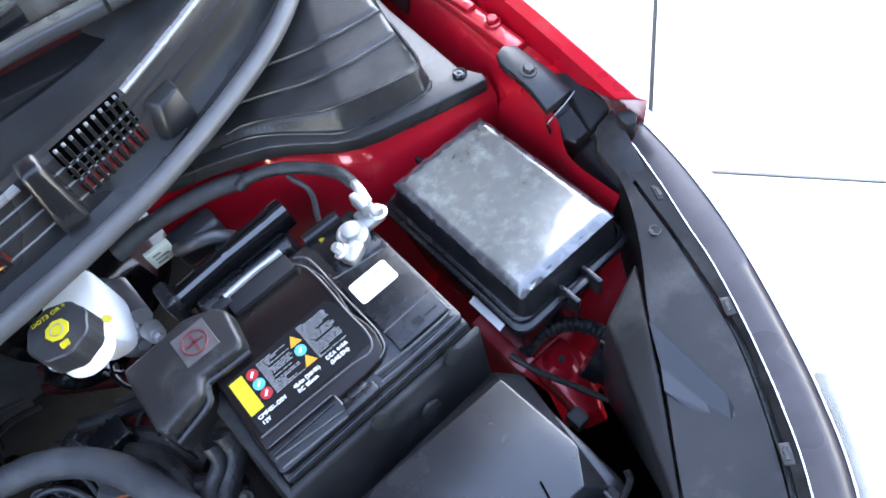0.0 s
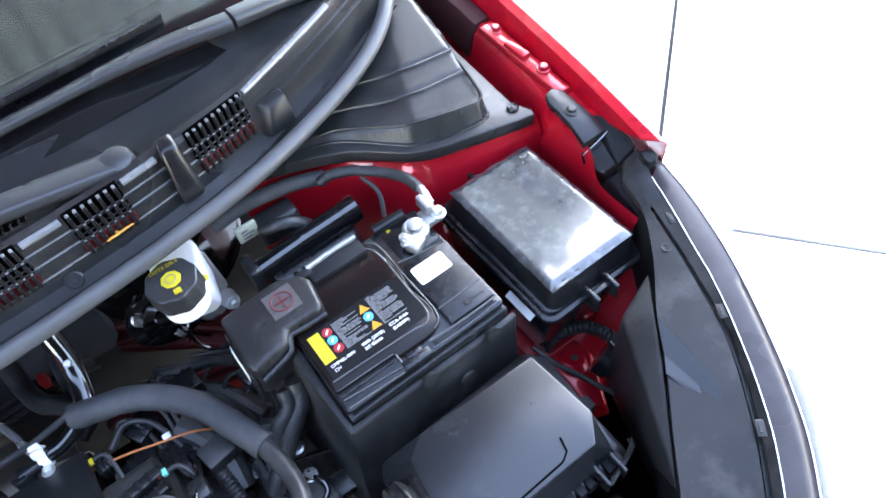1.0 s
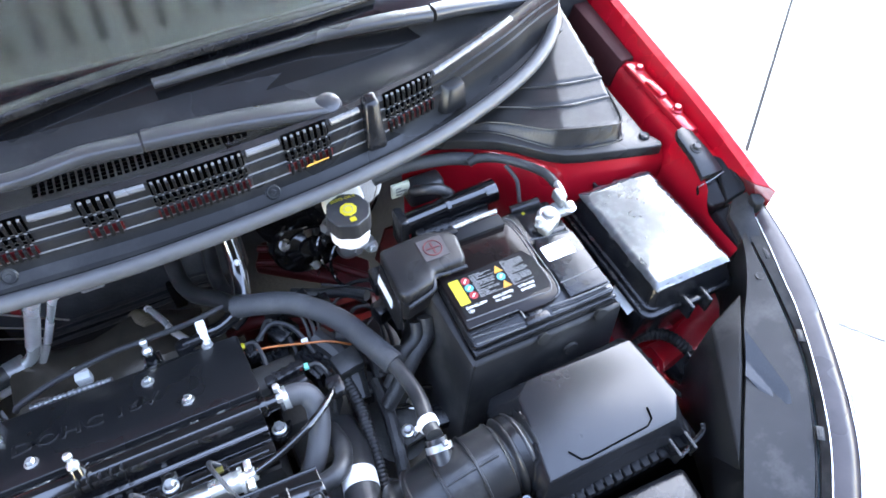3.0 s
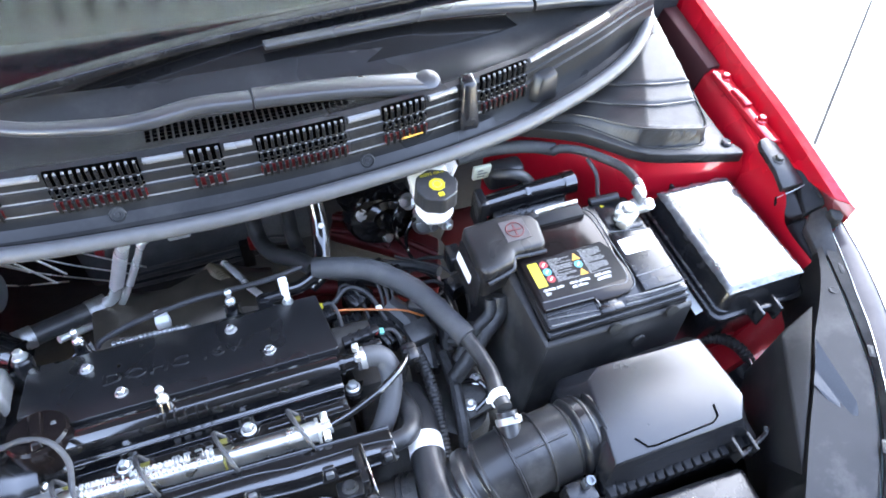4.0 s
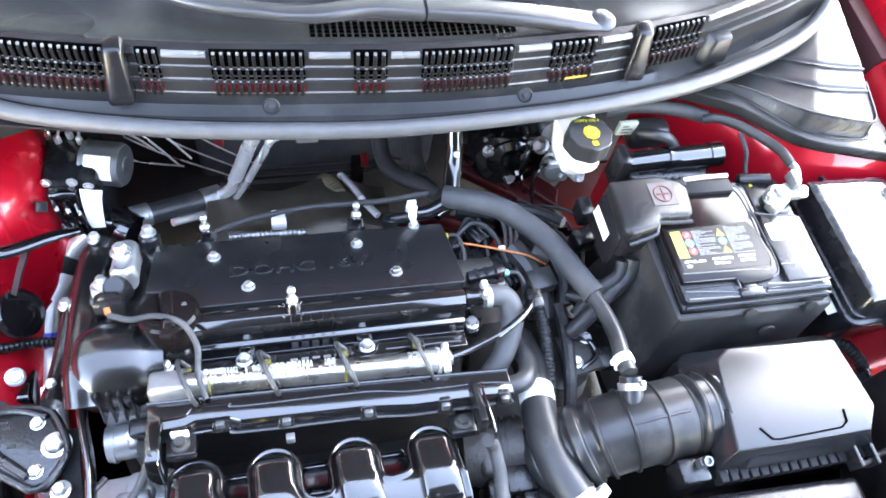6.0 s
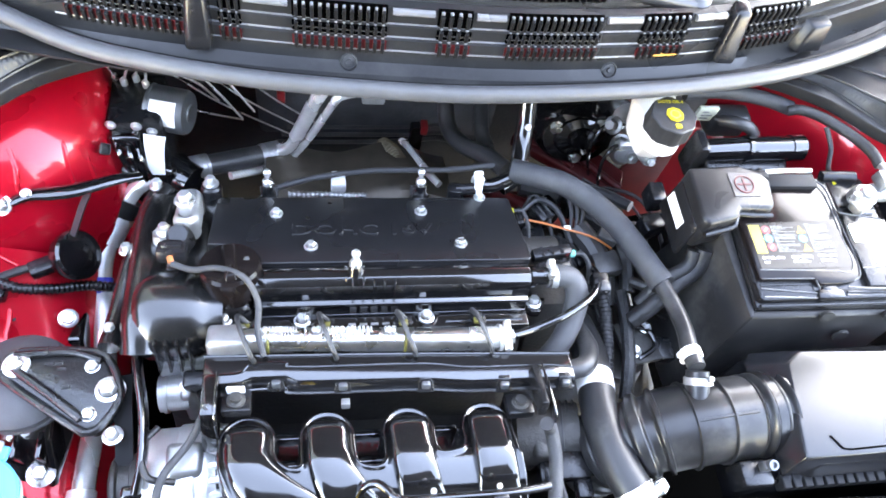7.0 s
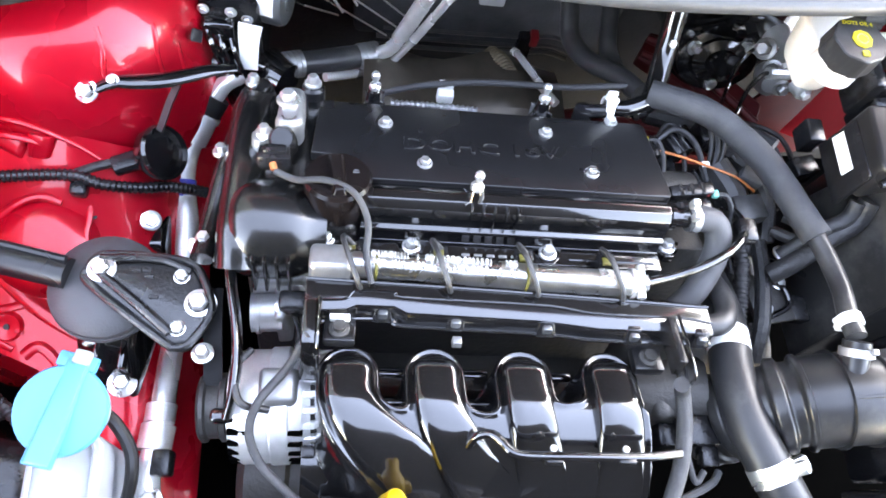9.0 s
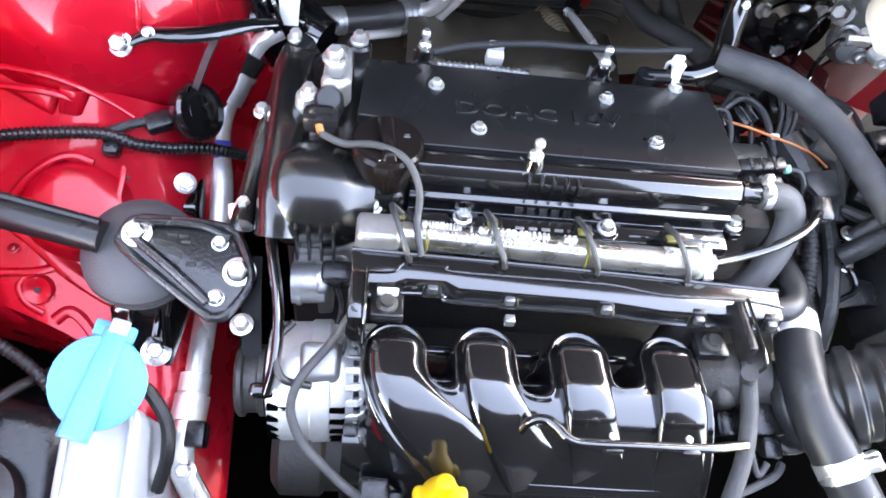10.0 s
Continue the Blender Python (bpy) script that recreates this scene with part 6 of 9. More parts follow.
    part("screw_hole", bm, DARK, top)
    # raised facet
    bm = B()
    pa, pb, pc, pd, pe, pf, pg = [bm.verts.new(p) for p in ((0.7609, -0.2747, 0.800), (0.7553, -0.3578, 0.796), (0.7525, -0.3671, 0.792), (0.7353, -0.3932, 0.784),
                                                                 (0.7419, -0.3728, 0.7885), (0.7396, -0.3067, 0.7905), (0.7265, -0.3212, 0.789))]
    for f in ((pa, pb, pc, pe, pf), (pf, pe, pc, pd, pg)):
        bm.faces.new(f)
    part("facet", bm, LIDP, top, "raised wedge moulding", smooth=0)
    # stepped black corner under the fender tip
    def slab(outline, drop, bev=0.001):
        bm = B()
        frustum(bm, [(x, y, z - drop) for x, y, z in outline], outline, None, bev)
        return bm
    bm = slab([(0.900, -0.110, 0.821), (0.898, -0.122, 0.819), (0.888, -0.147, 0.811), (0.872, -0.180, 0.8055), (0.853, -0.170, 0.799), (0.864, -0.124, 0.803), (0.881, -0.108, 0.811)], 0.012, 0.0015)
    cover = part("corner_cover", bm, GRAIN, t, "black corner cover")
    bm = slab([(0.890, -0.040, 0.832), (0.901, -0.058, 0.834), (0.899, -0.100, 0.829), (0.899, -0.108, 0.823), (0.881, -0.106, 0.813), (0.874, -0.106, 0.810), (0.880, -0.084, 0.818), (0.889, -0.058, 0.830)], 0.014, 0.0015)
    part("raised_panel", bm, TRIM, cover)
    bm = B()
    tube(bm, [(0.898, -0.066, 0.8335), (0.896, -0.082, 0.8315), (0.895, -0.099, 0.829)], 0.0016, 8)
    part("moulded_edge", bm, GRAIN, cover)
    bm = B()
    frustum(bm, [(0.846, -0.175, 0.735), (0.910, -0.15, 0.74), (0.905, -0.085, 0.77), (0.850, -0.085, 0.76)],
            [(0.853, -0.168, 0.785), (0.888, -0.145, 0.795), (0.886, -0.108, 0.800), (0.863, -0.106, 0.790)], None, 0.004, 3)
    part("inner_shroud", bm, RIBM, t)
    bm = slab([(0.893, -0.120, 0.829), (0.904, -0.128, 0.831), (0.904, -0.137, 0.829), (0.899, -0.141, 0.826), (0.893, -0.137, 0.823), (0.891, -0.130, 0.824)], 0.02, 0.0015)
    part("corner_pad", bm, GRAIN, t)


build_headlight()


def build_fender_bracket():
    t = thing("fender_bracket", (0.875, -0.03, 0.83), "black bracket bolted on the red fender channel", "bracket")
    bm = B()
    top = [(0.862, 0.010, 0.8470), (0.874, 0.012, 0.8475), (0.884, 0.004, 0.8455), (0.888, -0.034, 0.8380), (0.890, -0.069, 0.8290), (0.854, -0.068, 0.8275), (0.858, -0.040, 0.8360), (0.857, 0.000, 0.8455)]
    frustum(bm, [(x, y, z - 0.010) for x, y, z in top], top, None, 0.0015, 2)
    part("plate", bm, COWL, t)
    bm = B()
    tube(bm, [(0.890, -0.071, 0.8270), (0.874, -0.073, 0.8235), (0.856, -0.072, 0.8160), (0.852, -0.070, 0.810)], 0.0008, 8)
    part("folded_edge", bm, GREYALU, t, "bare bright folded edge")
    bm = B()
    frustum(bm, [(0.850, -0.062, 0.765), (0.892, -0.062, 0.765), (0.880, -0.110, 0.765), (0.856, -0.104, 0.765), (0.845, -0.084, 0.765)],
            [(0.855, -0.064, 0.813), (0.890, -0.064, 0.816), (0.876, -0.106, 0.806), (0.861, -0.102, 0.797), (0.850, -0.084, 0.796)], None, 0.004, 3)
    part("front_block", bm, BROWN, t, "glossy black front block")
    bm = B()
    bolt(bm, (0.8715, -0.026, 0.8395), (0, -0.18, 1), 0.0058, 0.005)
    part("bolt", bm, DIRTYALU, t)


build_fender_bracket()

# ---- battery corner ----
BZ = 0.80


def build_battery():
    t = thing("battery", (0.555, -0.07, 0.62), "black car battery with printed warning label and white sticker", "battery")
    bm = B()
    box(bm, (0.453, -0.163, 0.62), (0.657, 0.012, 0.782), None, 0.004)
    part("case", bm, PLASTIC, t)
    bm = B()
    prism(bm, rounded(0.454, 0.656, -0.157, 0.011, 0.006, 4), 0.780, 0.792, None, 0.002)
    lid = part("lid", bm, PLASTIC, t)
    # left raised panel with its round corner, right block
    bm = B()
    left = [(0.456, -0.134), (0.524, -0.134), (0.530, -0.142), (0.560, -0.142), (0.575, -0.140), (0.585, -0.132), (0.589, -0.118), (0.589, -0.105), (0.585, -0.085), (0.589, -0.06), (0.589, -0.035), (0.585, -0.015), (0.574, -0.004), (0.560, -0.001), (0.500, -0.001), (0.456, -0.03)]
    prism(bm, left, 0.790, BZ, None, 0.0022, 3)
    part("raised_panel", bm, BROWN, lid, "smooth dark raised lid panel")
    bm = B()
    right = [(0.5935, -0.146), (0.651, -0.146), (0.652, -0.105), (0.654, -0.056), (0.600, -0.047), (0.594, -0.06), (0.591, -0.085), (0.594, -0.105)]
    prism(bm, right, 0.790, BZ, None, 0.0015, 3)
    part("raised_panel", bm, PLASTIC, lid)
    bm = B()
    for a, b in (((0.458, -0.1385), (0.522, -0.1385)), ((0.566, -0.150), (0.650, -0.1515))):
        tube(bm, [(*a, 0.7925), (*b, 0.7925)], 0.0016, 8, smooth=False)
    tube(bm, [(0.4555, -0.161, 0.785), (0.6545, -0.161, 0.785)], 0.002, 8, smooth=False)
    part("lid_line", bm, PLASTIC, lid)
    # moulded steps of the lid: rounded outline round the label, front steps and the right block's edges
    steps = (
        ([(0.539, 0.000), (0.560, -0.0005), (0.574, -0.004), (0.5815, -0.015), (0.584, -0.035), (0.5835, -0.060), (0.5825, -0.0838), (0.583, -0.108), (0.580, -0.122), (0.571, -0.128), (0.548, -0.1255), (0.460, -0.1225)], BZ, 0.0009),
        ([(0.580, 0.002), (0.588, -0.006), (0.5905, -0.0228), (0.590, -0.065), (0.5905, -0.1038), (0.5895, -0.122), (0.584, -0.134), (0.570, -0.1385), (0.549, -0.136), (0.529, -0.1335), (0.527, -0.148)], 0.7985, 0.0010),
        ([(0.4585, -0.1330), (0.526, -0.1345)], 0.7985, 0.0009),
        ([(0.4585, -0.1430), (0.526, -0.1505)], 0.7930, 0.0010),
        ([(0.4585, -0.1535), (0.524, -0.1565)], 0.7930, 0.0011),
        ([(0.5935, -0.1225), (0.650, -0.1215)], BZ, 0.0008),
        ([(0.564, -0.1465), (0.600, -0.1490), (0.646, -0.1485), (0.6495, -0.143), (0.6495, -0.122)], 0.7990, 0.0011),
        ([(0.564, -0.1535), (0.600, -0.1545), (0.651, -0.1530)], 0.7930, 0.0011),
        ([(0.5935, -0.046), (0.604, -0.0485), (0.6477, -0.0555)], BZ, 0.0009),
    )
    # thin beads whose paler colour stands for light caught on the steps
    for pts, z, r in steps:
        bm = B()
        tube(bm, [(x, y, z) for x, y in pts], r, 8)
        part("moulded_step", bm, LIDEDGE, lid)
    bm = B()
    for a, b, c, d in ((0.526, -0.158, 0.560, -0.146), (0.534, -0.150, 0.554, -0.140)):
        box(bm, (a, b, 0.785), (c, d, 0.796), None, 0.003)
    part("handle_stub", bm, PLASTIC, lid)
    bm = B()
    prism(bm, [(0.462, -0.1215), (0.578, -0.1215), (0.5835, -0.112), (0.5835, -0.075), (0.574, -0.0575), (0.462, -0.0615)], BZ, BZ + 0.0005)
    lab = part("label", bm, mat("label black film", (0.010, 0.010, 0.011), 0.2, var=0.1, spec=0.3), t, "black printed label", smooth=0)
    Z = BZ + 0.0006
    def flat(name, outline, m, lbl=""):
        bm = B()
        prism(bm, outline, Z, Z + 0.0003)
        part(name, bm, m, lab, lbl, smooth=0)
    flat("yellow_block", [(0.4635, -0.102), (0.477, -0.102), (0.477, -0.064), (0.4635, -0.064)], YELLOW, "yellow block")
    def disc(x, y, r):
        return [(x + a, y + b) for a, b in circle(r, 20)]
    flat("warning_disc", disc(0.4845, -0.0705, 0.0056), SIGNRED, "red warning disc")
    flat("warning_disc", disc(0.4845, -0.082, 0.0056), SIGNBLUE, "turquoise warning disc")
    flat("warning_disc", disc(0.485, -0.0935, 0.0056), SIGNRED, "red warning disc")
    flat("warning_disc", disc(0.5295, -0.0825, 0.0056), SIGNBLUE, "turquoise warning disc")
    for x, y in ((0.530, -0.0705), (0.530, -0.095)):
        flat("warning_triangle", [(x - 0.0062, y - 0.0048), (x + 0.0062, y - 0.0048), (x, y + 0.006)], ORANGE, "orange warning triangle")
    Z = BZ + 0.001
    for x, y in ((0.4845, -0.0705), (0.4845, -0.082), (0.485, -0.0935), (0.5295, -0.0825)):
        bm = B()
        box(bm, (x - 0.0028, y - 0.0009, Z), (x + 0.0028, y + 0.0009, Z + 0.0002), Matrix.Translation((x, y, 0)) @ Matrix.Rotation(0.8, 4, "Z") @ Matrix.Translation((-x, -y, 0)))
        part("pictogram", bm, WHITE, lab, smooth=0)
    Z = BZ + 0.0006
    rnd = random.Random(3)
    bm = B()
    for x0, x1, y0, y1 in ((0.492, 0.5225, -0.101, -0.065), (0.538, 0.568, -0.101, -0.062)):
        y = y1
        while y > y0:
            x = x0
            while x < x1 - 0.002:
                w = min(rnd.uniform(0.002, 0.008), x1 - x)
                box(bm, (x, y - 0.0009, Z), (x + w, y, Z + 0.0002))
                x += w + 0.0009
                if rnd.random() < 0.12:
                    break
            y -= 0.0019
    tagged(part("small_print", bm, GREYPRINT, lab, "rows of tiny grey print", smooth=0), kind="stuff")
    for s, x, y, h in (("CMF45L-DIN", 0.467, -0.1095, 0.0052), ("12V", 0.4675, -0.1155, 0.0052), ("45Ah (20HR)", 0.505, -0.1085, 0.0052), ("RC 80min", 0.506, -0.1145, 0.0052), ("CCA 410A", 0.541, -0.1075, 0.0052), ("(SAE/EN)", 0.542, -0.1135, 0.0052)):
        letters("lettering", s, h, Matrix.Translation((x, y, Z)), WHITE, lab, 0.0001)
    bm = B()
    prism(bm, rounded(0.5975, 0.6395, -0.0885, -0.0635, 0.003, 3), BZ, BZ + 0.0006)
    st = part("sticker", bm, WHITE, t, "white paper sticker", smooth=0)
    bm = B()
    for i, x in enumerate((0.610, 0.616, 0.623, 0.627)):
        box(bm, (x, -0.0735, BZ + 0.0006), (x + 0.0016, -0.0675, BZ + 0.0008))
    box(bm, (0.612, -0.081, BZ + 0.0006), (0.626, -0.0795, BZ + 0.0008))
    part("print", bm, GREYPRINT, st, smooth=0)
    bm = B()
    box(bm, (0.618, -0.140, BZ), (0.627, -0.132, BZ + 0.0008))
    box(bm, (0.630, -0.1365, BZ), (0.637, -0.1350, BZ + 0.0008))
    box(bm, (0.640, -0.1365, BZ), (0.6435, -0.1350, BZ + 0.0008))
    box(bm, (0.604, -0.142, BZ), (0.606, -0.1405, BZ + 0.0008))
    box(bm, (0.609, -0.142, BZ), (0.6115, -0.1405, BZ + 0.0008))
    part("moulded_mark", bm, PLASTIC, lid)
    # negative post with its clamp
    bm = B()
    prism(bm, rounded(0.600, 0.655, -0.045, 0.008, 0.008, 3), 0.786, 0.793, None, 0.002)
    part("terminal_recess", bm, PLASTIC, lid)


build_battery()


def build_negative_clamp():
    t = thing("negative_terminal_clamp", (0.632, -0.03, 0.793), "grey lead clamp with steel bolt on the battery post", "battery clamp")
    bm = B()
    lathe(bm, [(0.0155, 0), (0.016, 0.014), (0.013, 0.018), (0.0095, 0.018), (0.009, 0.023), (0.007, 0.024), (0, 0.024)], axis_matrix((0.635, -0.024, 0.792), (0, 0, 1)), 22)
    part("ring", bm, LEAD, t)
    bm = B()
    box(bm, (0.612, -0.050, 0.796), (0.634, -0.032, 0.812), Matrix.Translation((0.62, -0.04, 0)) @ Matrix.Rotation(radians(25), 4, "Z") @ Matrix.Translation((-0.62, 0.04, 0)), 0.004, 3)
    box(bm, (0.648, -0.030, 0.797), (0.672, -0.006, 0.807), None, 0.003)
    box(bm, (0.655, -0.020, 0.805), (0.664, 0.004, 0.822), None, 0.003)
    part("lug", bm, LEAD, t)
    bm = B()
    bolt(bm, (0.616, -0.034, 0.808), (-0.3, 0.3, 1), 0.0055, 0.009)
    part("nut", bm, STEEL, t, "steel clamp nut")
    bm = B()
    bolt(bm, (0.668, -0.024, 0.806), (0, 0, 1), 0.006, 0.008)
    part("nut", bm, STEEL, t, "steel clamp nut")
    bm = B()
    tube(bm, [(0.667, -0.010, 0.812), (0.670, 0.008, 0.816), (0.671, 0.020, 0.812)], 0.0052, 10)
    part("ferrule", bm, STEEL, t)
    bm = B()
    tube(bm, [(0.671, 0.016, 0.812), (0.668, 0.040, 0.812), (0.655, 0.068, 0.808), (0.628, 0.098, 0.806), (0.602, 0.114, 0.803), (0.588, 0.118, 0.796)], 0.0068, 12)
    part("ground_cable", bm, HARNESS, t, "black sleeved ground cable")
    bm = B()
    tube(bm, [(0.632, 0.088, 0.80), (0.640, 0.066, 0.785), (0.628, 0.038, 0.78), (0.617, 0.015, 0.785), (0.60, 0.012, 0.78)], 0.0032, 8)
    part("wire", bm, RUBBER, t)
    bm = B()
    rod(bm, (0.600, 0.014, 0.790), (0.640, 0.008, 0.797), 0.0085)
    part("sensor_sleeve", bm, PLASTIC, t)
    bm = B()
    rod(bm, (0.607, 0.016, 0.786), (0.613, 0.0, 0.792), 0.003)
    part("tag", bm, YELLOW, t, "small yellow tag")


build_negative_clamp()


def build_plus_cover():
    t = thing("positive_terminal_cover", (0.45, -0.02, 0.76), "black fuse and terminal cover with red plus sign", "terminal cover")
    bm = B()
    out = [(0.401, 0.008), (0.468, 0.013), (0.496, 0.002), (0.503, -0.010), (0.497, -0.046), (0.490, -0.052), (0.452, -0.049), (0.446, -0.062), (0.405, -0.072), (0.398, -0.062)]
    frustum(bm, [(x + (0.45 - x) * -0.04, y - 0.002, 0.765) for x, y in out], [(x, y, 0.817) for x, y in out], None, 0.005, 3)
    body = part("cover", bm, COVERP, t)
    bm = B()
    tube(bm, [(0.496, -0.053, 0.805), (0.470, -0.053, 0.806), (0.452, -0.052, 0.806), (0.447, -0.060, 0.805), (0.440, -0.068, 0.803), (0.405, -0.076, 0.80)], 0.0035, 8, 4)
    part("front_lip", bm, PLASTIC, t)
    bm = B()
    box(bm, (0.4475, -0.0345, 0.8172), (0.4815, -0.0005, 0.8182), None, 0.0004, 1)
    pl = part("plate", bm, mat("hazy grey film", (0.055, 0.048, 0.048), 0.35, var=0.3, scale=90), t, "hazy grey backing film")
    bm = B()
    ring = circle(0.0118, 28)
    cc = Vector((0.4645, -0.0175, 0.8185))
    tube(bm, [cc + Vector((a, b, 0)) for a, b in ring + ring[:1]], 0.0009, 6, 1, smooth=False)
    box(bm, (0.4555, -0.0185, 0.818), (0.4735, -0.0165, 0.8190))
    box(bm, (0.4635, -0.0265, 0.818), (0.4655, -0.0085, 0.8190))
    part("plus_sign", bm, FADED, pl, "red plus sign in a ring")
    bm = B()
    box(bm, (0.492, 0.000, 0.78), (0.512, 0.012, 0.808), None, 0.003)
    box(bm, (0.505, -0.012, 0.79), (0.575, 0.008, 0.806), None, 0.002)
    part("hinge", bm, TRIM, t)
    bm = B()
    tube(bm, [(0.508, 0.010, 0.806), (0.540, 0.012, 0.806), (0.574, 0.012, 0.806)], 0.0035, 8)
    part("hold_down_edge", bm, GREYALU, t, "bright metal edge")
    bm = B()
    frustum(bm, [(0.392, -0.070, 0.745), (0.399, -0.072, 0.745), (0.399, 0.0, 0.745), (0.392, 0.002, 0.745)],
            [(0.396, -0.066, 0.80), (0.400, -0.068, 0.80), (0.400, 0.0, 0.80), (0.396, 0.0, 0.80)], None, 0.002)
    part("side_skirt", bm, PLASTIC, t)
    bm = B()
    M = axis_matrix((0.3945, -0.026, 0.776), (-1, 0, 0.15))
    box(bm, (-0.0225, -0.0085, 0), (0.0225, 0.0085, 0.0008), M)
    part("side_label", bm, WHITE, t, "white strip label", smooth=0)
    bm = B()
    tube(bm, [(0.430, -0.070, 0.755), (0.425, -0.085, 0.735), (0.40, -0.10, 0.72), (0.37, -0.12, 0.70), (0.35, -0.13, 0.68)], 0.011, 12)
    tube(bm, [(0.415, -0.072, 0.755), (0.41, -0.085, 0.74), (0.385, -0.095, 0.725), (0.36, -0.11, 0.69)], 0.008, 12)
    part("power_cable", bm, HARNESS, t, "black wrapped power cables")


build_plus_cover()


def build_battery_tray():
    t = thing("battery_box", (0.54, -0.1, 0.60), "matt black plastic box wrapped round the battery", "battery box")
    bm = B()
    frustum(bm, [(0.420, -0.200, 0.585), (0.650, -0.195, 0.585), (0.655, -0.168, 0.585), (0.44, -0.168, 0.585)],
            [(0.447, -0.172, 0.776), (0.662, -0.170, 0.770), (0.664, -0.163, 0.772), (0.450, -0.163, 0.778)], None, 0.003, 2)
    part("front_wall", bm, GRAIN, t)
    bm = B()
    frustum(bm, [(0.420, -0.200, 0.585), (0.447, -0.190, 0.585), (0.452, -0.02, 0.585), (0.405, -0.02, 0.585)],
            [(0.4455, -0.1715, 0.776), (0.4525, -0.168, 0.777), (0.4535, -0.03, 0.785), (0.4385, -0.03, 0.785)], None, 0.003, 2)
    part("side_wall", bm, GRAIN, t)
    for x in (0.543, 0.627):
        bm = B()
        lathe(bm, [(0.008, -0.002), (0.009, 0.003), (0, 0.004)], axis_matrix((x, -0.171, 0.774), (0, -1, 0.3)), 16)
        part("notch", bm, DARK, t)
    bm = B()
    lathe(bm, [(0.010, 0), (0.0105, 0.002), (0.0085, 0.0035), (0, 0.0035)], axis_matrix((0.585, -0.1795, 0.735), (0, -1, 0.16)), 24)
    part("moulded_ring", bm, GRAIN, t)


build_battery_tray()


def build_fuse_box():
    t = thing("fuse_box", (0.76, -0.09, 0.62), "black engine bay fuse box with film covered lid", "fuse box")
    bm = B()
    frustum(bm, [(0.715, -0.165, 0.60), (0.815, -0.165, 0.60), (0.815, 0.0, 0.60), (0.715, 0.0, 0.60)],
            [(0.692, -0.190, 0.745), (0.838, -0.186, 0.745), (0.836, 0.018, 0.745), (0.692, 0.014, 0.745)], None, 0.006, 3)
    part("body", bm, PLASTIC, t)
    bm = B()
    prism(bm, rounded(0.688, 0.842, -0.196, 0.020, 0.016, 5), 0.742, 0.752, None, 0.003, 2)
    prism(bm, rounded(0.693, 0.838, -0.190, 0.016, 0.014, 5), 0.750, 0.760, None, 0.003, 2)
    part("rim", bm, PLASTIC, t)
    bm = B()
    lo = rounded(0.697, 0.834, -0.190, 0.014, 0.014, 5)
    hi = rounded(0.708, 0.824, -0.178, 0.000, 0.008, 5)
    frustum(bm, [(x, y, 0.758) for x, y in lo], [(x, y, 0.7925) for x, y in hi], None, 0.003, 3)
    lid = part("lid", bm, PLASTIC, t)
    # wrinkled clear film bonded on the lid
    bm = B()
    nx, ny = 36, 48
    def film(i, j):
        u, v = i / nx, j / ny
        x = 0.7035 + 0.122 * u
        y = -0.1815 + 0.1845 * v
        d = min(u, 1 - u, v, 1 - v)
        z = 0.7938 + 0.00012 * noise.noise(Vector((x * 45, y * 45, 0.3))) + 0.0005 * noise.noise(Vector((x * 40, y * 40, 1.7))) * (1 if u < 0.14 or v > 0.90 else 0.05)
        if d < 0.04:
            z -= 0.006 * (1 - d / 0.04) * (0.6 + 0.6 * abs(noise.noise(Vector((x * 60, y * 60, 4)))))
        return (x, y, z)
    grid = [[film(i, j) for i in range(nx + 1)] for j in range(ny + 1)]
    sheet(bm, grid, 0.0008)
    part("film", bm, LIDFILM, lid, "wrinkled scuffed plastic film", smooth=60)
    for (x0, x1, y0, y1) in ((0.742, 0.776, -0.214, -0.190), (0.748, 0.784, 0.010, 0.032)):
        bm = B()
        ys = y0 if y0 < -0.1 else y1
        for a, b in ((x0, x0 + 0.005), (x1 - 0.005, x1)):
            box(bm, (a, y0, 0.745), (b, y1, 0.772), None, 0.0015)
        box(bm, (x0, (y0 + y1) / 2 - 0.002, 0.752), (x1, (y0 + y1) / 2 + 0.006, 0.766), None, 0.002)
        part("latch", bm, PLASTIC, t)
    bm = B()
    M = axis_matrix((0.6885, -0.145, 0.733), (-0.7, -0.2, 0.7))
    box(bm, (-0.006, -0.022, 0), (0.006, 0.022, 0.0008), Matrix.Translation((0.6885, -0.147, 0.735)) @ Matrix.Rotation(radians(-38), 4, "Y"))
    part("side_label", bm, WHITE, t, "white strip label", smooth=0)


build_fuse_box()


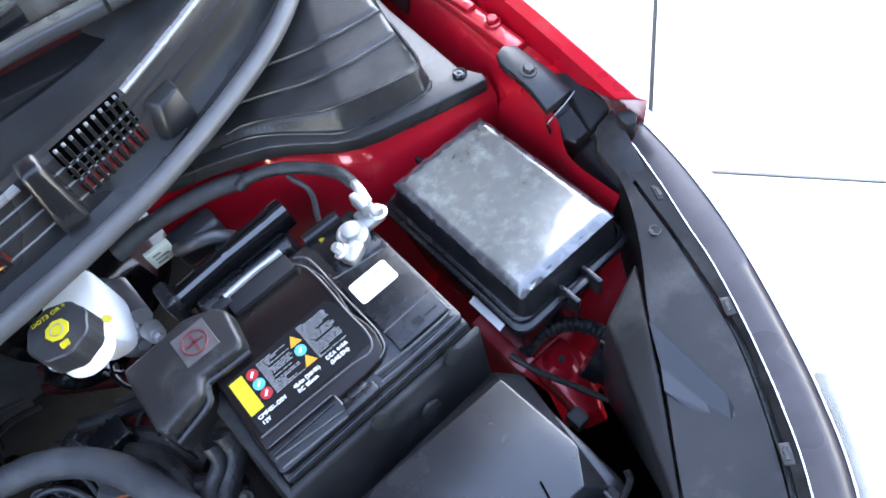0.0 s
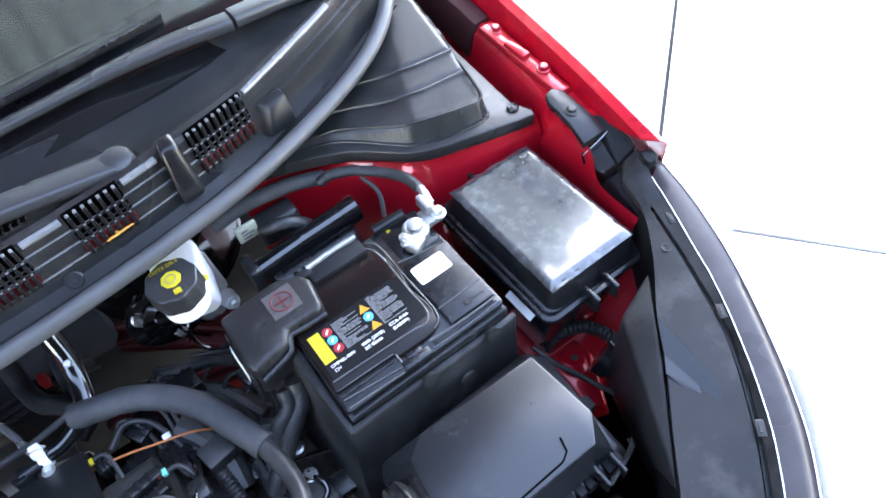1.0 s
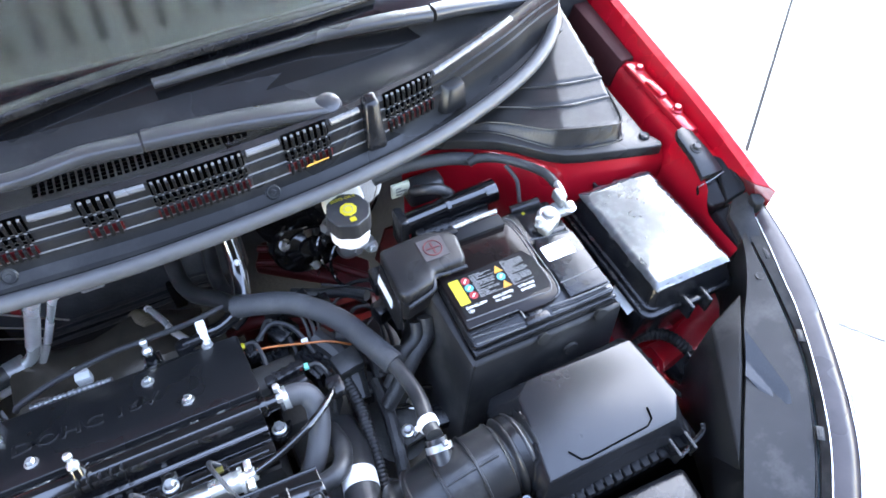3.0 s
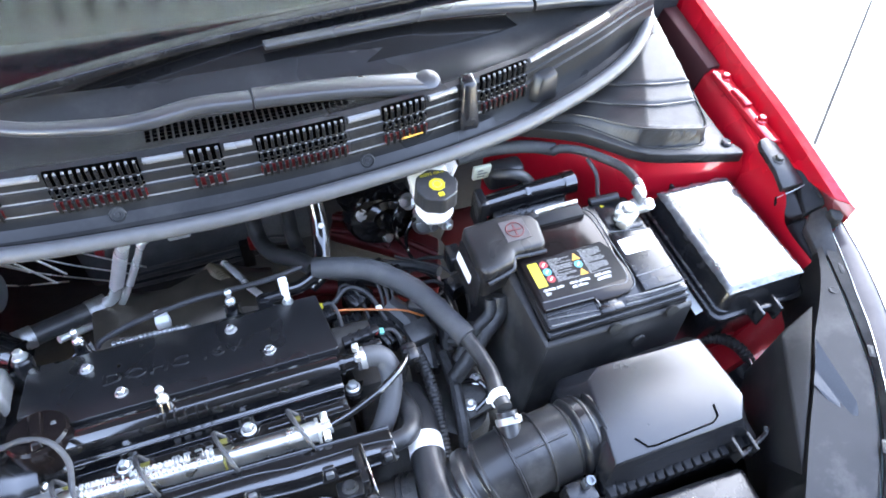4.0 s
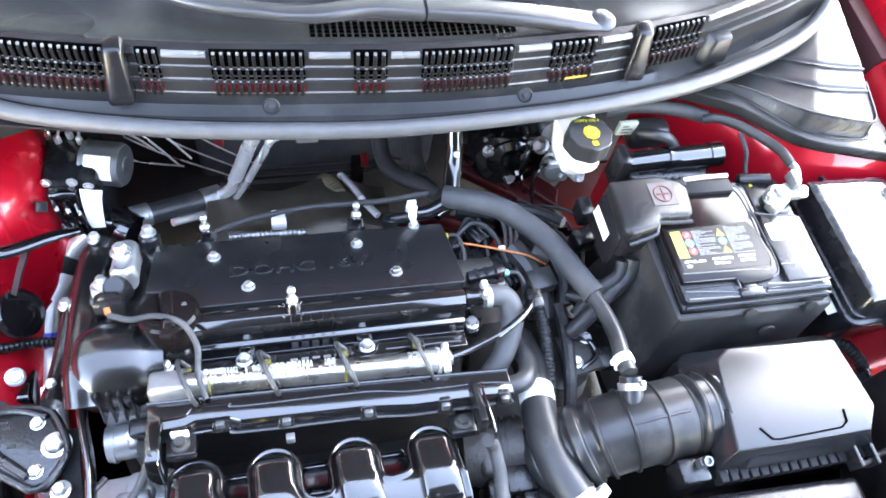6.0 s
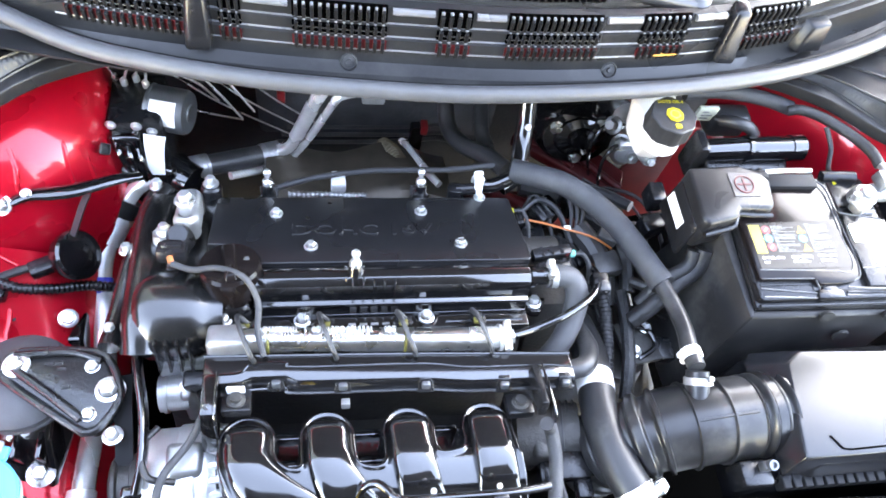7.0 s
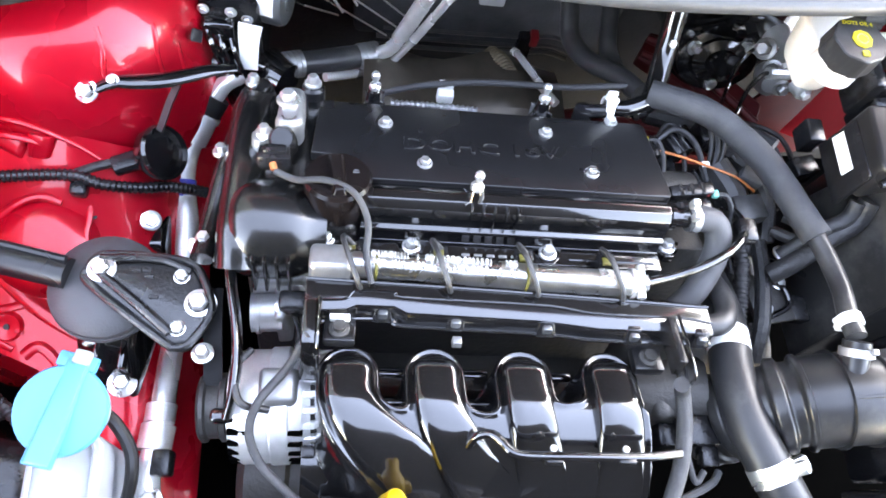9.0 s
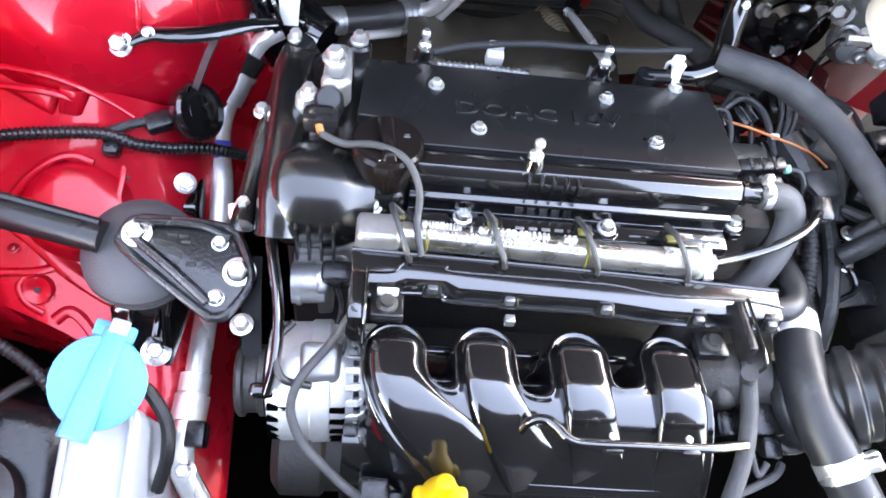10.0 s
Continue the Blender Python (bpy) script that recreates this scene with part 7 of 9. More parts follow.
# ---- air intake ----
def build_airbox():
    t = thing("air_filter_box", (0.56, -0.27, 0.60), "black plastic air filter housing with faceted lid", "air filter box")
    bm = B()
    lo = [(0.448, -0.338, 0.735), (0.650, -0.338, 0.735), (0.668, -0.215, 0.735), (0.650, -0.195, 0.735), (0.455, -0.198, 0.735), (0.445, -0.215, 0.735)]
    hi = [(0.458, -0.327), (0.628, -0.326), (0.649, -0.302), (0.645, -0.214), (0.502, -0.208), (0.480, -0.222)]
    def top(y):
        return 0.7640 + 0.07 * (-0.212 - y)
    frustum(bm, lo, [(x, y, top(y)) for x, y in hi], None, 0.0025, 3)
    lid = part("lid", bm, LIDP, t)
    # groove drawn as a black strip, its shade in the colour
    bm = B()
    line = [(0.494, -0.306), (0.503, -0.320), (0.512, -0.3215), (0.592, -0.3195), (0.602, -0.314), (0.606, -0.300)]
    sweep(bm, [Vector((x, y, top(y) + 0.0004)) for x, y in line], [(-0.0009, -0.001), (0.0009, -0.001), (0.0009, 0.0004), (-0.0009, 0.0004)])
    part("lid_groove", bm, VOID, lid, "moulded groove, its shade a black strip")
    bm = B()
    frustum(bm, [(0.470, -0.338, 0.736), (0.630, -0.337, 0.736), (0.624, -0.327, 0.760), (0.478, -0.328, 0.760)],
            [(0.478, -0.341, 0.738), (0.622, -0.340, 0.738), (0.618, -0.331, 0.756), (0.484, -0.332, 0.756)], None, 0.001, 2)
    part("front_facet", bm, LIDP, lid)
    bm = B()
    box(bm, (0.45, -0.345, 0.60), (0.665, -0.20, 0.728), None, 0.008)
    part("base", bm, PLASTIC, t)
    for i in range(16):
        x = 0.452 + 0.0128 * i
        bm = B()
        box(bm, (x, -0.349, 0.712), (x + 0.0095, -0.335, 0.730), None, 0.001, 1)
        part("rib", bm, TRIM, t)
    for x in (0.618, 0.640):
        bm = B()
        box(bm, (x, -0.360, 0.720), (x + 0.004, -0.336, 0.745), None, 0.001, 1)
        part("clip", bm, PLASTIC, t)
    bm = B()
    tube(bm, [(0.622, -0.358, 0.735), (0.650, -0.350, 0.738), (0.664, -0.345, 0.742), (0.667, -0.338, 0.746)], 0.003, 8)
    part("wire_clip", bm, PLASTIC, t)
    bm = B()
    box(bm, (0.405, -0.345, 0.70), (0.440, -0.318, 0.735), None, 0.004)
    part("sensor", bm, PLASTIC, t)
    bm = B()
    frustum(bm, [(0.40, -0.50, 0.62), (0.66, -0.50, 0.62), (0.66, -0.352, 0.62), (0.42, -0.352, 0.62)],
            [(0.42, -0.48, 0.722), (0.62, -0.47, 0.722), (0.625, -0.366, 0.722), (0.43, -0.358, 0.722)], None, 0.008, 3)
    part("inlet_duct", bm, PLASTIC, t)


build_airbox()


def build_intake_hose():
    t = thing("intake_hose", (0.39, -0.275, 0.66), "ribbed black rubber intake hose with steel clamps", "intake hose")
    axis = [(0.276, -0.284, 0.628), (0.286, -0.282, 0.660), (0.308, -0.279, 0.690), (0.342, -0.275, 0.711), (0.380, -0.272, 0.721), (0.41, -0.270, 0.724), (0.448, -0.268, 0.726), (0.470, -0.267, 0.726)]
    c = resample(axis, 280)
    rad = []
    for i in range(280):
        u = i / 279
        r = 0.0455
        if u < 0.45:
            r = 0.0432 + 0.0022 * (u / 0.45) + 0.0030 * math.tanh(3.0 * math.cos(u / 0.45 * 2 * math.pi * 5))
        elif u > 0.84:
            r = 0.044 + 0.0032 * math.cos((u - 0.84) / 0.16 * 2 * math.pi * 3)
        rad.append(r)
    bm = B()
    sweep(bm, c, circle(1.0, 36), rad)
    body = part("hose", bm, DUCT, t, smooth=45)
    for k in (156, 196):
        tg = (c[k + 1] - c[k]).normalized()
        bm = B()
        lathe(bm, [(0.0455, -0.002), (0.0486, -0.001), (0.0486, 0.001), (0.0455, 0.002)], axis_matrix(c[k], tg), 40)
        part("moulded_ring", bm, DUCT, body)
    bm = B()
    tube(bm, [q + Vector((0, -0.006, 0.0448)) for q in c[128:232:12]], 0.002, 6, 2)
    part("moulded_line", bm, DUCT, body)
    bm = B()
    k = 256
    lathe(bm, [(0.0458, -0.005), (0.0474, -0.005), (0.0474, 0.005), (0.0458, 0.005)], axis_matrix(c[k], c[k + 1] - c[k]), 40)
    part("clamp_band", bm, PLASTIC, t)
    bm = B()
    box(bm, (0.424, -0.332, 0.735), (0.434, -0.322, 0.749), None, 0.002)
    lathe(bm, [(0.0055, 0), (0.0055, 0.006), (0.0035, 0.006), (0.0035, 0.003), (0, 0.003)], axis_matrix((0.430, -0.327, 0.750), (0, -0.3, 1)), 14)
    part("clamp_screw", bm, CANM, t)
    bm = B()
    rod(bm, (0.366, -0.278, 0.738), (0.370, -0.226, 0.763), 0.0135, 0.0128, 18)
    part("breather_neck", bm, DUCT, t)
    bm = B()
    tg = Vector((0.002, 0.03, 0.013)).normalized()
    lathe(bm, [(0.0148, -0.004), (0.0158, -0.004), (0.0158, 0.004), (0.0148, 0.004)], axis_matrix((0.3695, -0.236, 0.759), tg), 20)
    box(bm, (0.372, -0.243, 0.770), (0.378, -0.237, 0.778), None, 0.0015)
    part("spring_clamp", bm, GREYALU, t)
    bm = B()
    box(bm, (0.466, -0.320, 0.67), (0.480, -0.235, 0.765), None, 0.01)
    part("flange", bm, PLASTIC, t)


build_intake_hose()


def build_throttle_body():
    t = thing("throttle_body", (0.23, -0.265, 0.58), "cast aluminium throttle body behind the intake manifold", "throttle body")
    bm = B()
    rod(bm, (0.195, -0.255, 0.635), (0.262, -0.262, 0.655), 0.036, 0.038, 28)
    box(bm, (0.200, -0.29, 0.60), (0.225, -0.235, 0.675), None, 0.01, 3)
    part("body", bm, DIRTYALU, t)
    for k in range(4):
        bm = B()
        x = 0.236 + 0.008 * k
        lathe(bm, [(0.037, -0.002), (0.0405, -0.0012), (0.0405, 0.0012), (0.037, 0.002)], axis_matrix((x, -0.259, 0.6475), (1, -0.1, 0.3)), 28)
        part("ring", bm, RUBBER, t)
    bm = B()
    box(bm, (0.205, -0.315, 0.60), (0.235, -0.290, 0.665), None, 0.006)
    part("motor_cover", bm, PLASTIC, t)


build_throttle_body()

# ---- hoses and pipes ----
def single(name, bm, material, label, category, smooth=50):
    return tagged(part(name, bm, material, None, smooth=smooth), label, category)


def build_heater_hose():
    t = thing("heater_hose", (0.30, 0.0, 0.70), "thick foam sleeved hose running from engine to intake", "hose")
    bm = B()
    c = resample([(0.212, 0.066, 0.728), (0.240, 0.054, 0.733), (0.275, 0.040, 0.735), (0.308, 0.015, 0.733), (0.335, -0.022, 0.735), (0.354, -0.068, 0.738), (0.370, -0.110, 0.741)], 60)
    sweep(bm, c, circle(1.0, 20), [0.0150 + 0.0006 * noise.noise(Vector((i * 0.25, 0, 0))) for i in range(60)])
    part("sleeve", bm, FOAM, t)
    bm = B()
    tube(bm, [(0.366, -0.100, 0.741), (0.374, -0.135, 0.744), (0.376, -0.170, 0.750), (0.371, -0.200, 0.757), (0.370, -0.222, 0.763)], 0.0098, 14)
    part("inner_hose", bm, RUBBER, t)
    # steel clip in white, the strong light on it painted in
    bm = B()
    lathe(bm, [(0.0105, -0.006), (0.0122, -0.005), (0.0122, 0.005), (0.0105, 0.006)], axis_matrix((0.3705, -0.205, 0.758), (0, -0.95, 0.25)), 20)
    for a in (0.4, 1.6, 2.8):
        box(bm, (-0.003, 0.010, -0.003), (0.003, 0.016, 0.003), axis_matrix((0.3705, -0.205, 0.758), (0, -0.95, 0.25)) @ Matrix.Rotation(a, 4, "Z"), 0.001, 1)
    part("spring_clip", bm, WHITE, t, "steel spring clip, bright light put in as white")
    bm = B()
    tube(bm, [(0.163, 0.050, 0.716), (0.185, 0.050, 0.716), (0.205, 0.056, 0.720), (0.222, 0.064, 0.727)], 0.0095, 14)
    part("end_hose", bm, GLOSS, t)
    # steel clamp, likewise white for the light it catches
    bm = B()
    lathe(bm, [(0.0105, -0.005), (0.0125, -0.005), (0.0125, 0.005), (0.0105, 0.005)], axis_matrix((0.166, 0.050, 0.716), (1, 0, 0)), 20)
    box(bm, (0.160, 0.043, 0.725), (0.172, 0.049, 0.738), None, 0.002)
    box(bm, (0.160, 0.052, 0.725), (0.172, 0.058, 0.738), None, 0.002)
    part("clamp", bm, WHITE, t, "steel hose clamp, bright light put in as white")


build_heater_hose()


def build_radiator_hose():
    t = thing("radiator_hose", (0.28, -0.25, 0.66), "fat black coolant hose with white band and steel clamp", "hose")
    pts = [(0.288, -0.120, 0.650), (0.288, -0.165, 0.672), (0.281, -0.205, 0.690), (0.274, -0.250, 0.702), (0.276, -0.292, 0.709), (0.290, -0.335, 0.710), (0.312, -0.380, 0.704), (0.335, -0.43, 0.69)]
    bm = B()
    tube(bm, pts, 0.0212, 24, 10)
    part("hose", bm, RUBBER, t)
    c = resample(pts, 60)
    def band(i, j, r):
        bm = B()
        sweep(bm, c[i:j], circle(r, 26))
        return bm
    part("paper_band", band(16, 21, 0.0216), WHITE, t, "white paper band")
    part("clamp", band(40, 44, 0.0222), STEEL, t, "bright steel spring clamp")
    bm = B()
    p = c[42]
    tg = (c[43] - c[42]).normalized()
    M = axis_matrix(p, tg)
    for a in (60, 95):
        box(bm, (-0.0055, 0.021, -0.006), (0.0055, 0.034, 0.006), M @ Matrix.Rotation(radians(a - 130), 4, "Z"), 0.002)
    part("clamp_ear", bm, STEEL, t)
    bm = B()
    for k in range(3):
        q = c[46 + k] + Vector((0.002, -0.002, 0.0208))
        lathe(bm, [(0.0009, 0), (0, 0.0004)], axis_matrix(q, (0, 0, 1)), 8)
    part("paint_dot", bm, WHITE, t)


build_radiator_hose()


def build_breather_hose():
    bm = B()
    c = resample([(0.226, -0.0975, 0.7440), (0.244, -0.0975, 0.7445), (0.258, -0.102, 0.741), (0.264, -0.118, 0.730), (0.257, -0.142, 0.715), (0.242, -0.165, 0.70), (0.225, -0.18, 0.68)], 40)
    sweep(bm, c, circle(0.0135, 18))
    t = single("breather_hose", bm, DOME, "bent grey rubber breather hose with spring clamp", "hose")
    bm = B()
    sweep(bm, c[1:4], circle(0.0145, 18))
    for y in (-0.104, -0.090):
        box(bm, (0.223, y - 0.004, 0.756), (0.231, y + 0.004, 0.768), None, 0.002)
    part("clamp", bm, STEEL, t, "bright spring clamp")


build_breather_hose()


def build_fuel_line():
    bm = B()
    tube(bm, [E(0.172, -0.166, -0.036), (0.205, -0.160, 0.742), (0.240, -0.148, 0.748), (0.272, -0.128, 0.748), (0.292, -0.104, 0.738), (0.297, -0.070, 0.715), (0.292, -0.03, 0.68)], 0.0046, 12)
    t = single("fuel_line", bm, GLOSS, "shiny black fuel line curving from the rail", "pipe")
    bm = B()
    box(bm, (0.283, -0.118, 0.728), (0.303, -0.092, 0.745), None, 0.004)
    part("holder", bm, PLASTIC, t)


build_fuel_line()


def build_ac_lines():
    t = thing("air_conditioning_pipe", (-0.15, 0.15, 0.56), "bare aluminium air conditioning pipe with rubber section", "pipe")
    bm = B()
    tube(bm, [(0.012, 0.240, 0.775), (-0.012, 0.214, 0.738), (-0.033, 0.205, 0.705), (-0.062, 0.200, 0.632), (-0.076, 0.200, 0.598), (-0.098, 0.205, 0.577)], 0.0104, 14)
    part("upper_tube", bm, TUBE, t)
    bm = B()
    rod(bm, (-0.108, 0.201, 0.578), (-0.198, 0.160, 0.600), 0.0152, None, 20)
    part("rubber_section", bm, RUBBER, t)
    for a, b in (((-0.094, 0.207, 0.575), (-0.120, 0.195, 0.581)), ((-0.190, 0.164, 0.598), (-0.214, 0.153, 0.604))):
        bm = B()
        a, b = Vector(a), Vector(b)
        for k in range(4):
            rod(bm, a.lerp(b, k / 4), a.lerp(b, k / 4 + 0.18), 0.0173, None, 20)
        rod(bm, a, b, 0.0161, None, 20)
        part("crimp", bm, GREYALU, t, "ribbed crimp collar")
    bm = B()
    tube(bm, [(-0.212, 0.154, 0.603), (-0.238, 0.141, 0.617), (-0.262, 0.126, 0.614), (-0.280, 0.118, 0.605), (-0.293, 0.104, 0.592), (-0.302, 0.092, 0.578)], 0.0116, 14)
    part("elbow", bm, TUBE, t)
    bm = B()
    tube(bm, [(-0.302, 0.092, 0.578), (-0.318, 0.067, 0.560), (-0.3255, 0.047, 0.550), (-0.328, 0.024, 0.542), (-0.327, 0.003, 0.534), (-0.320, -0.030, 0.528), (-0.316, -0.07, 0.522), (-0.314, -0.12, 0.50)], 0.0137, 16)
    low = part("lower_tube", bm, ALU, t)
    bm = B()
    rod(bm, (-0.303, 0.091, 0.577), (-0.320, 0.062, 0.557), 0.0170, None, 18)
    rod(bm, (-0.303, 0.091, 0.577), (-0.306, 0.086, 0.573), 0.0185, None, 18)
    part("collar", bm, ALU, low)
    bm = B()
    rod(bm, (-0.290, 0.108, 0.592), (-0.302, 0.093, 0.579), 0.0175, None, 18)
    part("sealing_sleeve", bm, RIBM, low, "black rubber sleeve")
    bm = B()
    rod(bm, (-0.3265, 0.016, 0.5400), (-0.3262, -0.004, 0.5320), 0.0143, None, 18)
    part("tape_band", bm, mat("blue tape", (0.03, 0.05, 0.45), 0.4), low, "blue tape band")
    bm = B()
    tube(bm, [(0.040, 0.212, 0.704), (0.020, 0.208, 0.708), (-0.006, 0.204, 0.702), (-0.022, 0.202, 0.672), (-0.058, 0.198, 0.600), (-0.085, 0.196, 0.562), (-0.12, 0.18, 0.565), (-0.16, 0.155, 0.585)], 0.0059, 12)
    part("thin_tube", bm, TUBE, t)
    bm = B()
    box(bm, (0.026, 0.204, 0.688), (0.058, 0.226, 0.712), None, 0.003)
    box(bm, (0.036, 0.222, 0.694), (0.052, 0.300, 0.706), None, 0.003)
    part("fitting_block", bm, ALU, t)


build_ac_lines()


def build_ac_front():
    t = thing("condenser_pipe", (-0.31, -0.30, 0.48), "aluminium condenser pipe with fitting and black cap", "pipe")
    bm = B()
    tube(bm, [(-0.316, -0.195, 0.520), (-0.315, -0.240, 0.525), (-0.314, -0.275, 0.528), (-0.316, -0.31, 0.53), (-0.318, -0.335, 0.53), (-0.314, -0.36, 0.528), (-0.30, -0.39, 0.50)], 0.0135, 14)
    part("tube", bm, TUBE, t)
    for a, b, r in (((-0.315, -0.262, 0.528), (-0.315, -0.282, 0.529), 0.0165), ((-0.3145, -0.285, 0.530), (-0.316, -0.312, 0.531), 0.0185)):
        bm = B()
        rod(bm, a, b, r, None, 18)
        part("collar", bm, ALU, t)
    bm = B()
    box(bm, (-0.312, -0.340, 0.525), (-0.292, -0.312, 0.555), None, 0.004)
    part("port", bm, PLASTIC, t)
    bm = B()
    bolt(bm, (-0.310, -0.362, 0.538), (0, 0, 1), 0.008, 0.008)
    part("bolt", bm, STEEL, t)


build_ac_front()


def build_sensor_disc():
    t = thing("horn", (-0.33, 0.0, 0.60), "round black horn disc on a folded strip bracket", "horn")
    M = axis_matrix((-0.331, 0.004, 0.628), (0.80, -0.15, 0.58))
    bm = B()
    lathe(bm, [(0.018, -0.016), (0.029, -0.012), (0.0315, -0.003), (0.0315, 0.004), (0.029, 0.0075), (0.0285, 0.003), (0.018, 0.003), (0.016, 0.007), (0.006, 0.008), (0, 0.008)], M, 36)
    part("disc", bm, GLOSS, t)
    bm = B()
    sweep(bm, [Vector(p) for p in ((-0.332, 0.020, 0.648), (-0.318, 0.042, 0.675), (-0.302, 0.062, 0.70))], [(-0.004, -0.0015), (0.004, -0.0015), (0.004, 0.0015), (-0.004, 0.0015)])
    part("strip", bm, RUBBER, t)
    bm = B()
    box(bm, (-0.006, -0.014, -0.003), (0.010, 0.014, 0.003), Matrix.Translation((-0.350, 0.002, 0.632)) @ Matrix.Rotation(radians(-35), 4, "Y"), 0.002)
    part("bracket", bm, GREYALU, t, "bare metal bracket")
    bm = B()
    box(bm, (-0.018, -0.010, -0.008), (0.018, 0.010, 0.008), Matrix.Translation((-0.367, -0.008, 0.622)) @ Matrix.Rotation(radians(25), 4, "Z"), 0.003)
    part("plug", bm, PLASTIC, t)


build_sensor_disc()


def build_strut_strap():
    t = thing("earth_strap_bracket", (-0.39, 0.03, 0.69), "gloss black twisted strap bolted to the strut tower", "bracket")
    bm = B()
    c = spline([(-0.392, 0.028, 0.702), (-0.366, 0.038, 0.709), (-0.345, 0.041, 0.708), (-0.320, 0.046, 0.707), (-0.298, 0.056, 0.704), (-0.272, 0.069, 0.700), (-0.250, 0.080, 0.692)], 6)
    sec = [(0.0078 * math.cos(radians(q)), 0.0042 * math.sin(radians(q))) for q in range(0, 360, 24)]
    sweep(bm, c, sec, [0.7 + 0.5 * math.sin(math.pi * i / (len(c) - 1)) for i in range(len(c))])
    part("strap", bm, GLOSS, t)
    for p, r in (((-0.393, 0.029, 0.703), 0.0082), ((-0.366, 0.038, 0.712), 0.0045)):
        bm = B()
        bolt(bm, p, (-0.1, -0.5, 0.85), r, r)
        part("bolt", bm, STEEL, t)


build_strut_strap()


def build_left_loom():
    bm = B()
    corrugated(bm, [(-0.62, -0.082, 0.632), (-0.56, -0.058, 0.632), (-0.519, -0.046, 0.632), (-0.472, -0.038, 0.632), (-0.419, -0.033, 0.630), (-0.391, -0.037, 0.620), (-0.356, -0.031, 0.605), (-0.327, -0.020, 0.590), (-0.29, -0.010, 0.56)], 0.0072, 0.0055, 0.16)
    t = single("corrugated_loom", bm, PLASTIC, "ribbed black conduit lying over the red inner wing", "cable")
    bm = B()
    tube(bm, [(-0.425, -0.034, 0.629), (-0.405, -0.022, 0.628), (-0.385, -0.012, 0.625)], 0.005, 10)
    part("branch", bm, HARNESS, t)
    bm = B()
    box(bm, (-0.424, -0.052, 0.608), (-0.406, -0.034, 0.626), None, 0.005)
    part("clip", bm, PLASTIC, t)


build_left_loom()


def build_abs():
    t = thing("brake_modulator", (-0.25, 0.19, 0.58), "brake modulator with silver motor, label and steel pipes", "brake modulator")
    bm = B()
    box(bm, (-0.300, 0.150, 0.60), (-0.232, 0.235, 0.705), None, 0.006)
    part("block", bm, PLASTIC, t)
    bm = B()
    MM = axis_matrix((-0.250, 0.196, 0.684), (1, -0.25, 0.05))
    lathe(bm, [(0.0315, 0), (0.0315, 0.003), (0.030, 0.004), (0.030, 0.044), (0.0275, 0.049), (0.012, 0.050), (0.011, 0.052), (0, 0.0525)], MM, 36)
    mo = part("motor", bm, CANM, t, "dull silver motor can")
    # label wrapped round the can, towards the front and top
    axis = Vector((1, -0.25, 0.05)).normalized()
    front = (Vector((0, -1, 0)) - axis * axis.dot(Vector((0, -1, 0)))).normalized()
    over = axis.cross(front)
    if over.z < 0:
        over = -over
    rows = []
    for k in range(9):
        a = radians(8 + 62 * k / 8)
        rows.append([Vector((-0.250, 0.196, 0.684)) + axis * d + (front * math.cos(a) + over * math.sin(a)) * 0.0316 for d in (0.008, 0.024, 0.042)])
    bm = B()
    sheet(bm, rows, 0.0005)
    part("label", bm, WHITE, mo, "white label", smooth=60)
    pipes = (
        [(-0.295, 0.225, 0.712), (-0.300, 0.225, 0.735), (-0.292, 0.240, 0.760), (-0.25, 0.27, 0.77)],
        [(-0.282, 0.215, 0.712), (-0.265, 0.213, 0.742), (-0.2235, 0.205, 0.743), (-0.192, 0.215, 0.712), (-0.172, 0.235, 0.655)],
        [(-0.268, 0.222, 0.712), (-0.250, 0.220, 0.757), (-0.190, 0.205, 0.743), (-0.165, 0.207, 0.702), (-0.140, 0.212, 0.645)],
        [(-0.255, 0.212, 0.712), (-0.235, 0.210, 0.765), (-0.162, 0.203, 0.745), (-0.143, 0.203, 0.715), (-0.122, 0.212, 0.660)],
    )
    for run in pipes:
        bm = B()
        lathe(bm, [(0.0048, 0), (0.0048, 0.010), (0.003, 0.013), (0, 0.013)], axis_matrix((run[0][0], run[0][1], 0.703), (0, 0, 1)), 6)
        part("union_nut", bm, STEEL, t)
        bm = B()
        tube(bm, run, 0.0017, 8)
        part("brake_pipe", bm, STEEL, t)
    # plug housing and short hoses on the front of the block
    bm = B()
    box(bm, (-0.296, 0.134, 0.648), (-0.258, 0.152, 0.694), None, 0.006, 3)
    part("plug", bm, GLOSS, t)
    for x, z, r in ((-0.288, 0.662, 0.0035), (-0.276, 0.655, 0.0035), (-0.264, 0.650, 0.003)):
        bm = B()
        tube(bm, [(x, 0.136, z + 0.022), (x + 0.004, 0.124, z + 0.012), (x + 0.010, 0.118, z - 0.012), (x + 0.014, 0.124, z - 0.045), (x + 0.010, 0.14, z - 0.075)], r, 8)
        part("plug_wire", bm, GLOSS, t)
    for x, z in ((-0.292, 0.702), (-0.262, 0.700), (-0.245, 0.690), (-0.292, 0.640)):
        bm = B()
        bolt(bm, (x, 0.150, z), (0, -1, 0.1), 0.0045, 0.004)
        part("bolt", bm, STEEL, t)
    bm = B()
    box(bm, (-0.305, 0.120, 0.54), (-0.225, 0.150, 0.64), None, 0.012, 3)
    rod(bm, (-0.235, 0.150, 0.60), (-0.205, 0.130, 0.60), 0.03, 0.026)
    part("lower_housing", bm, GLOSS, t)


build_abs()


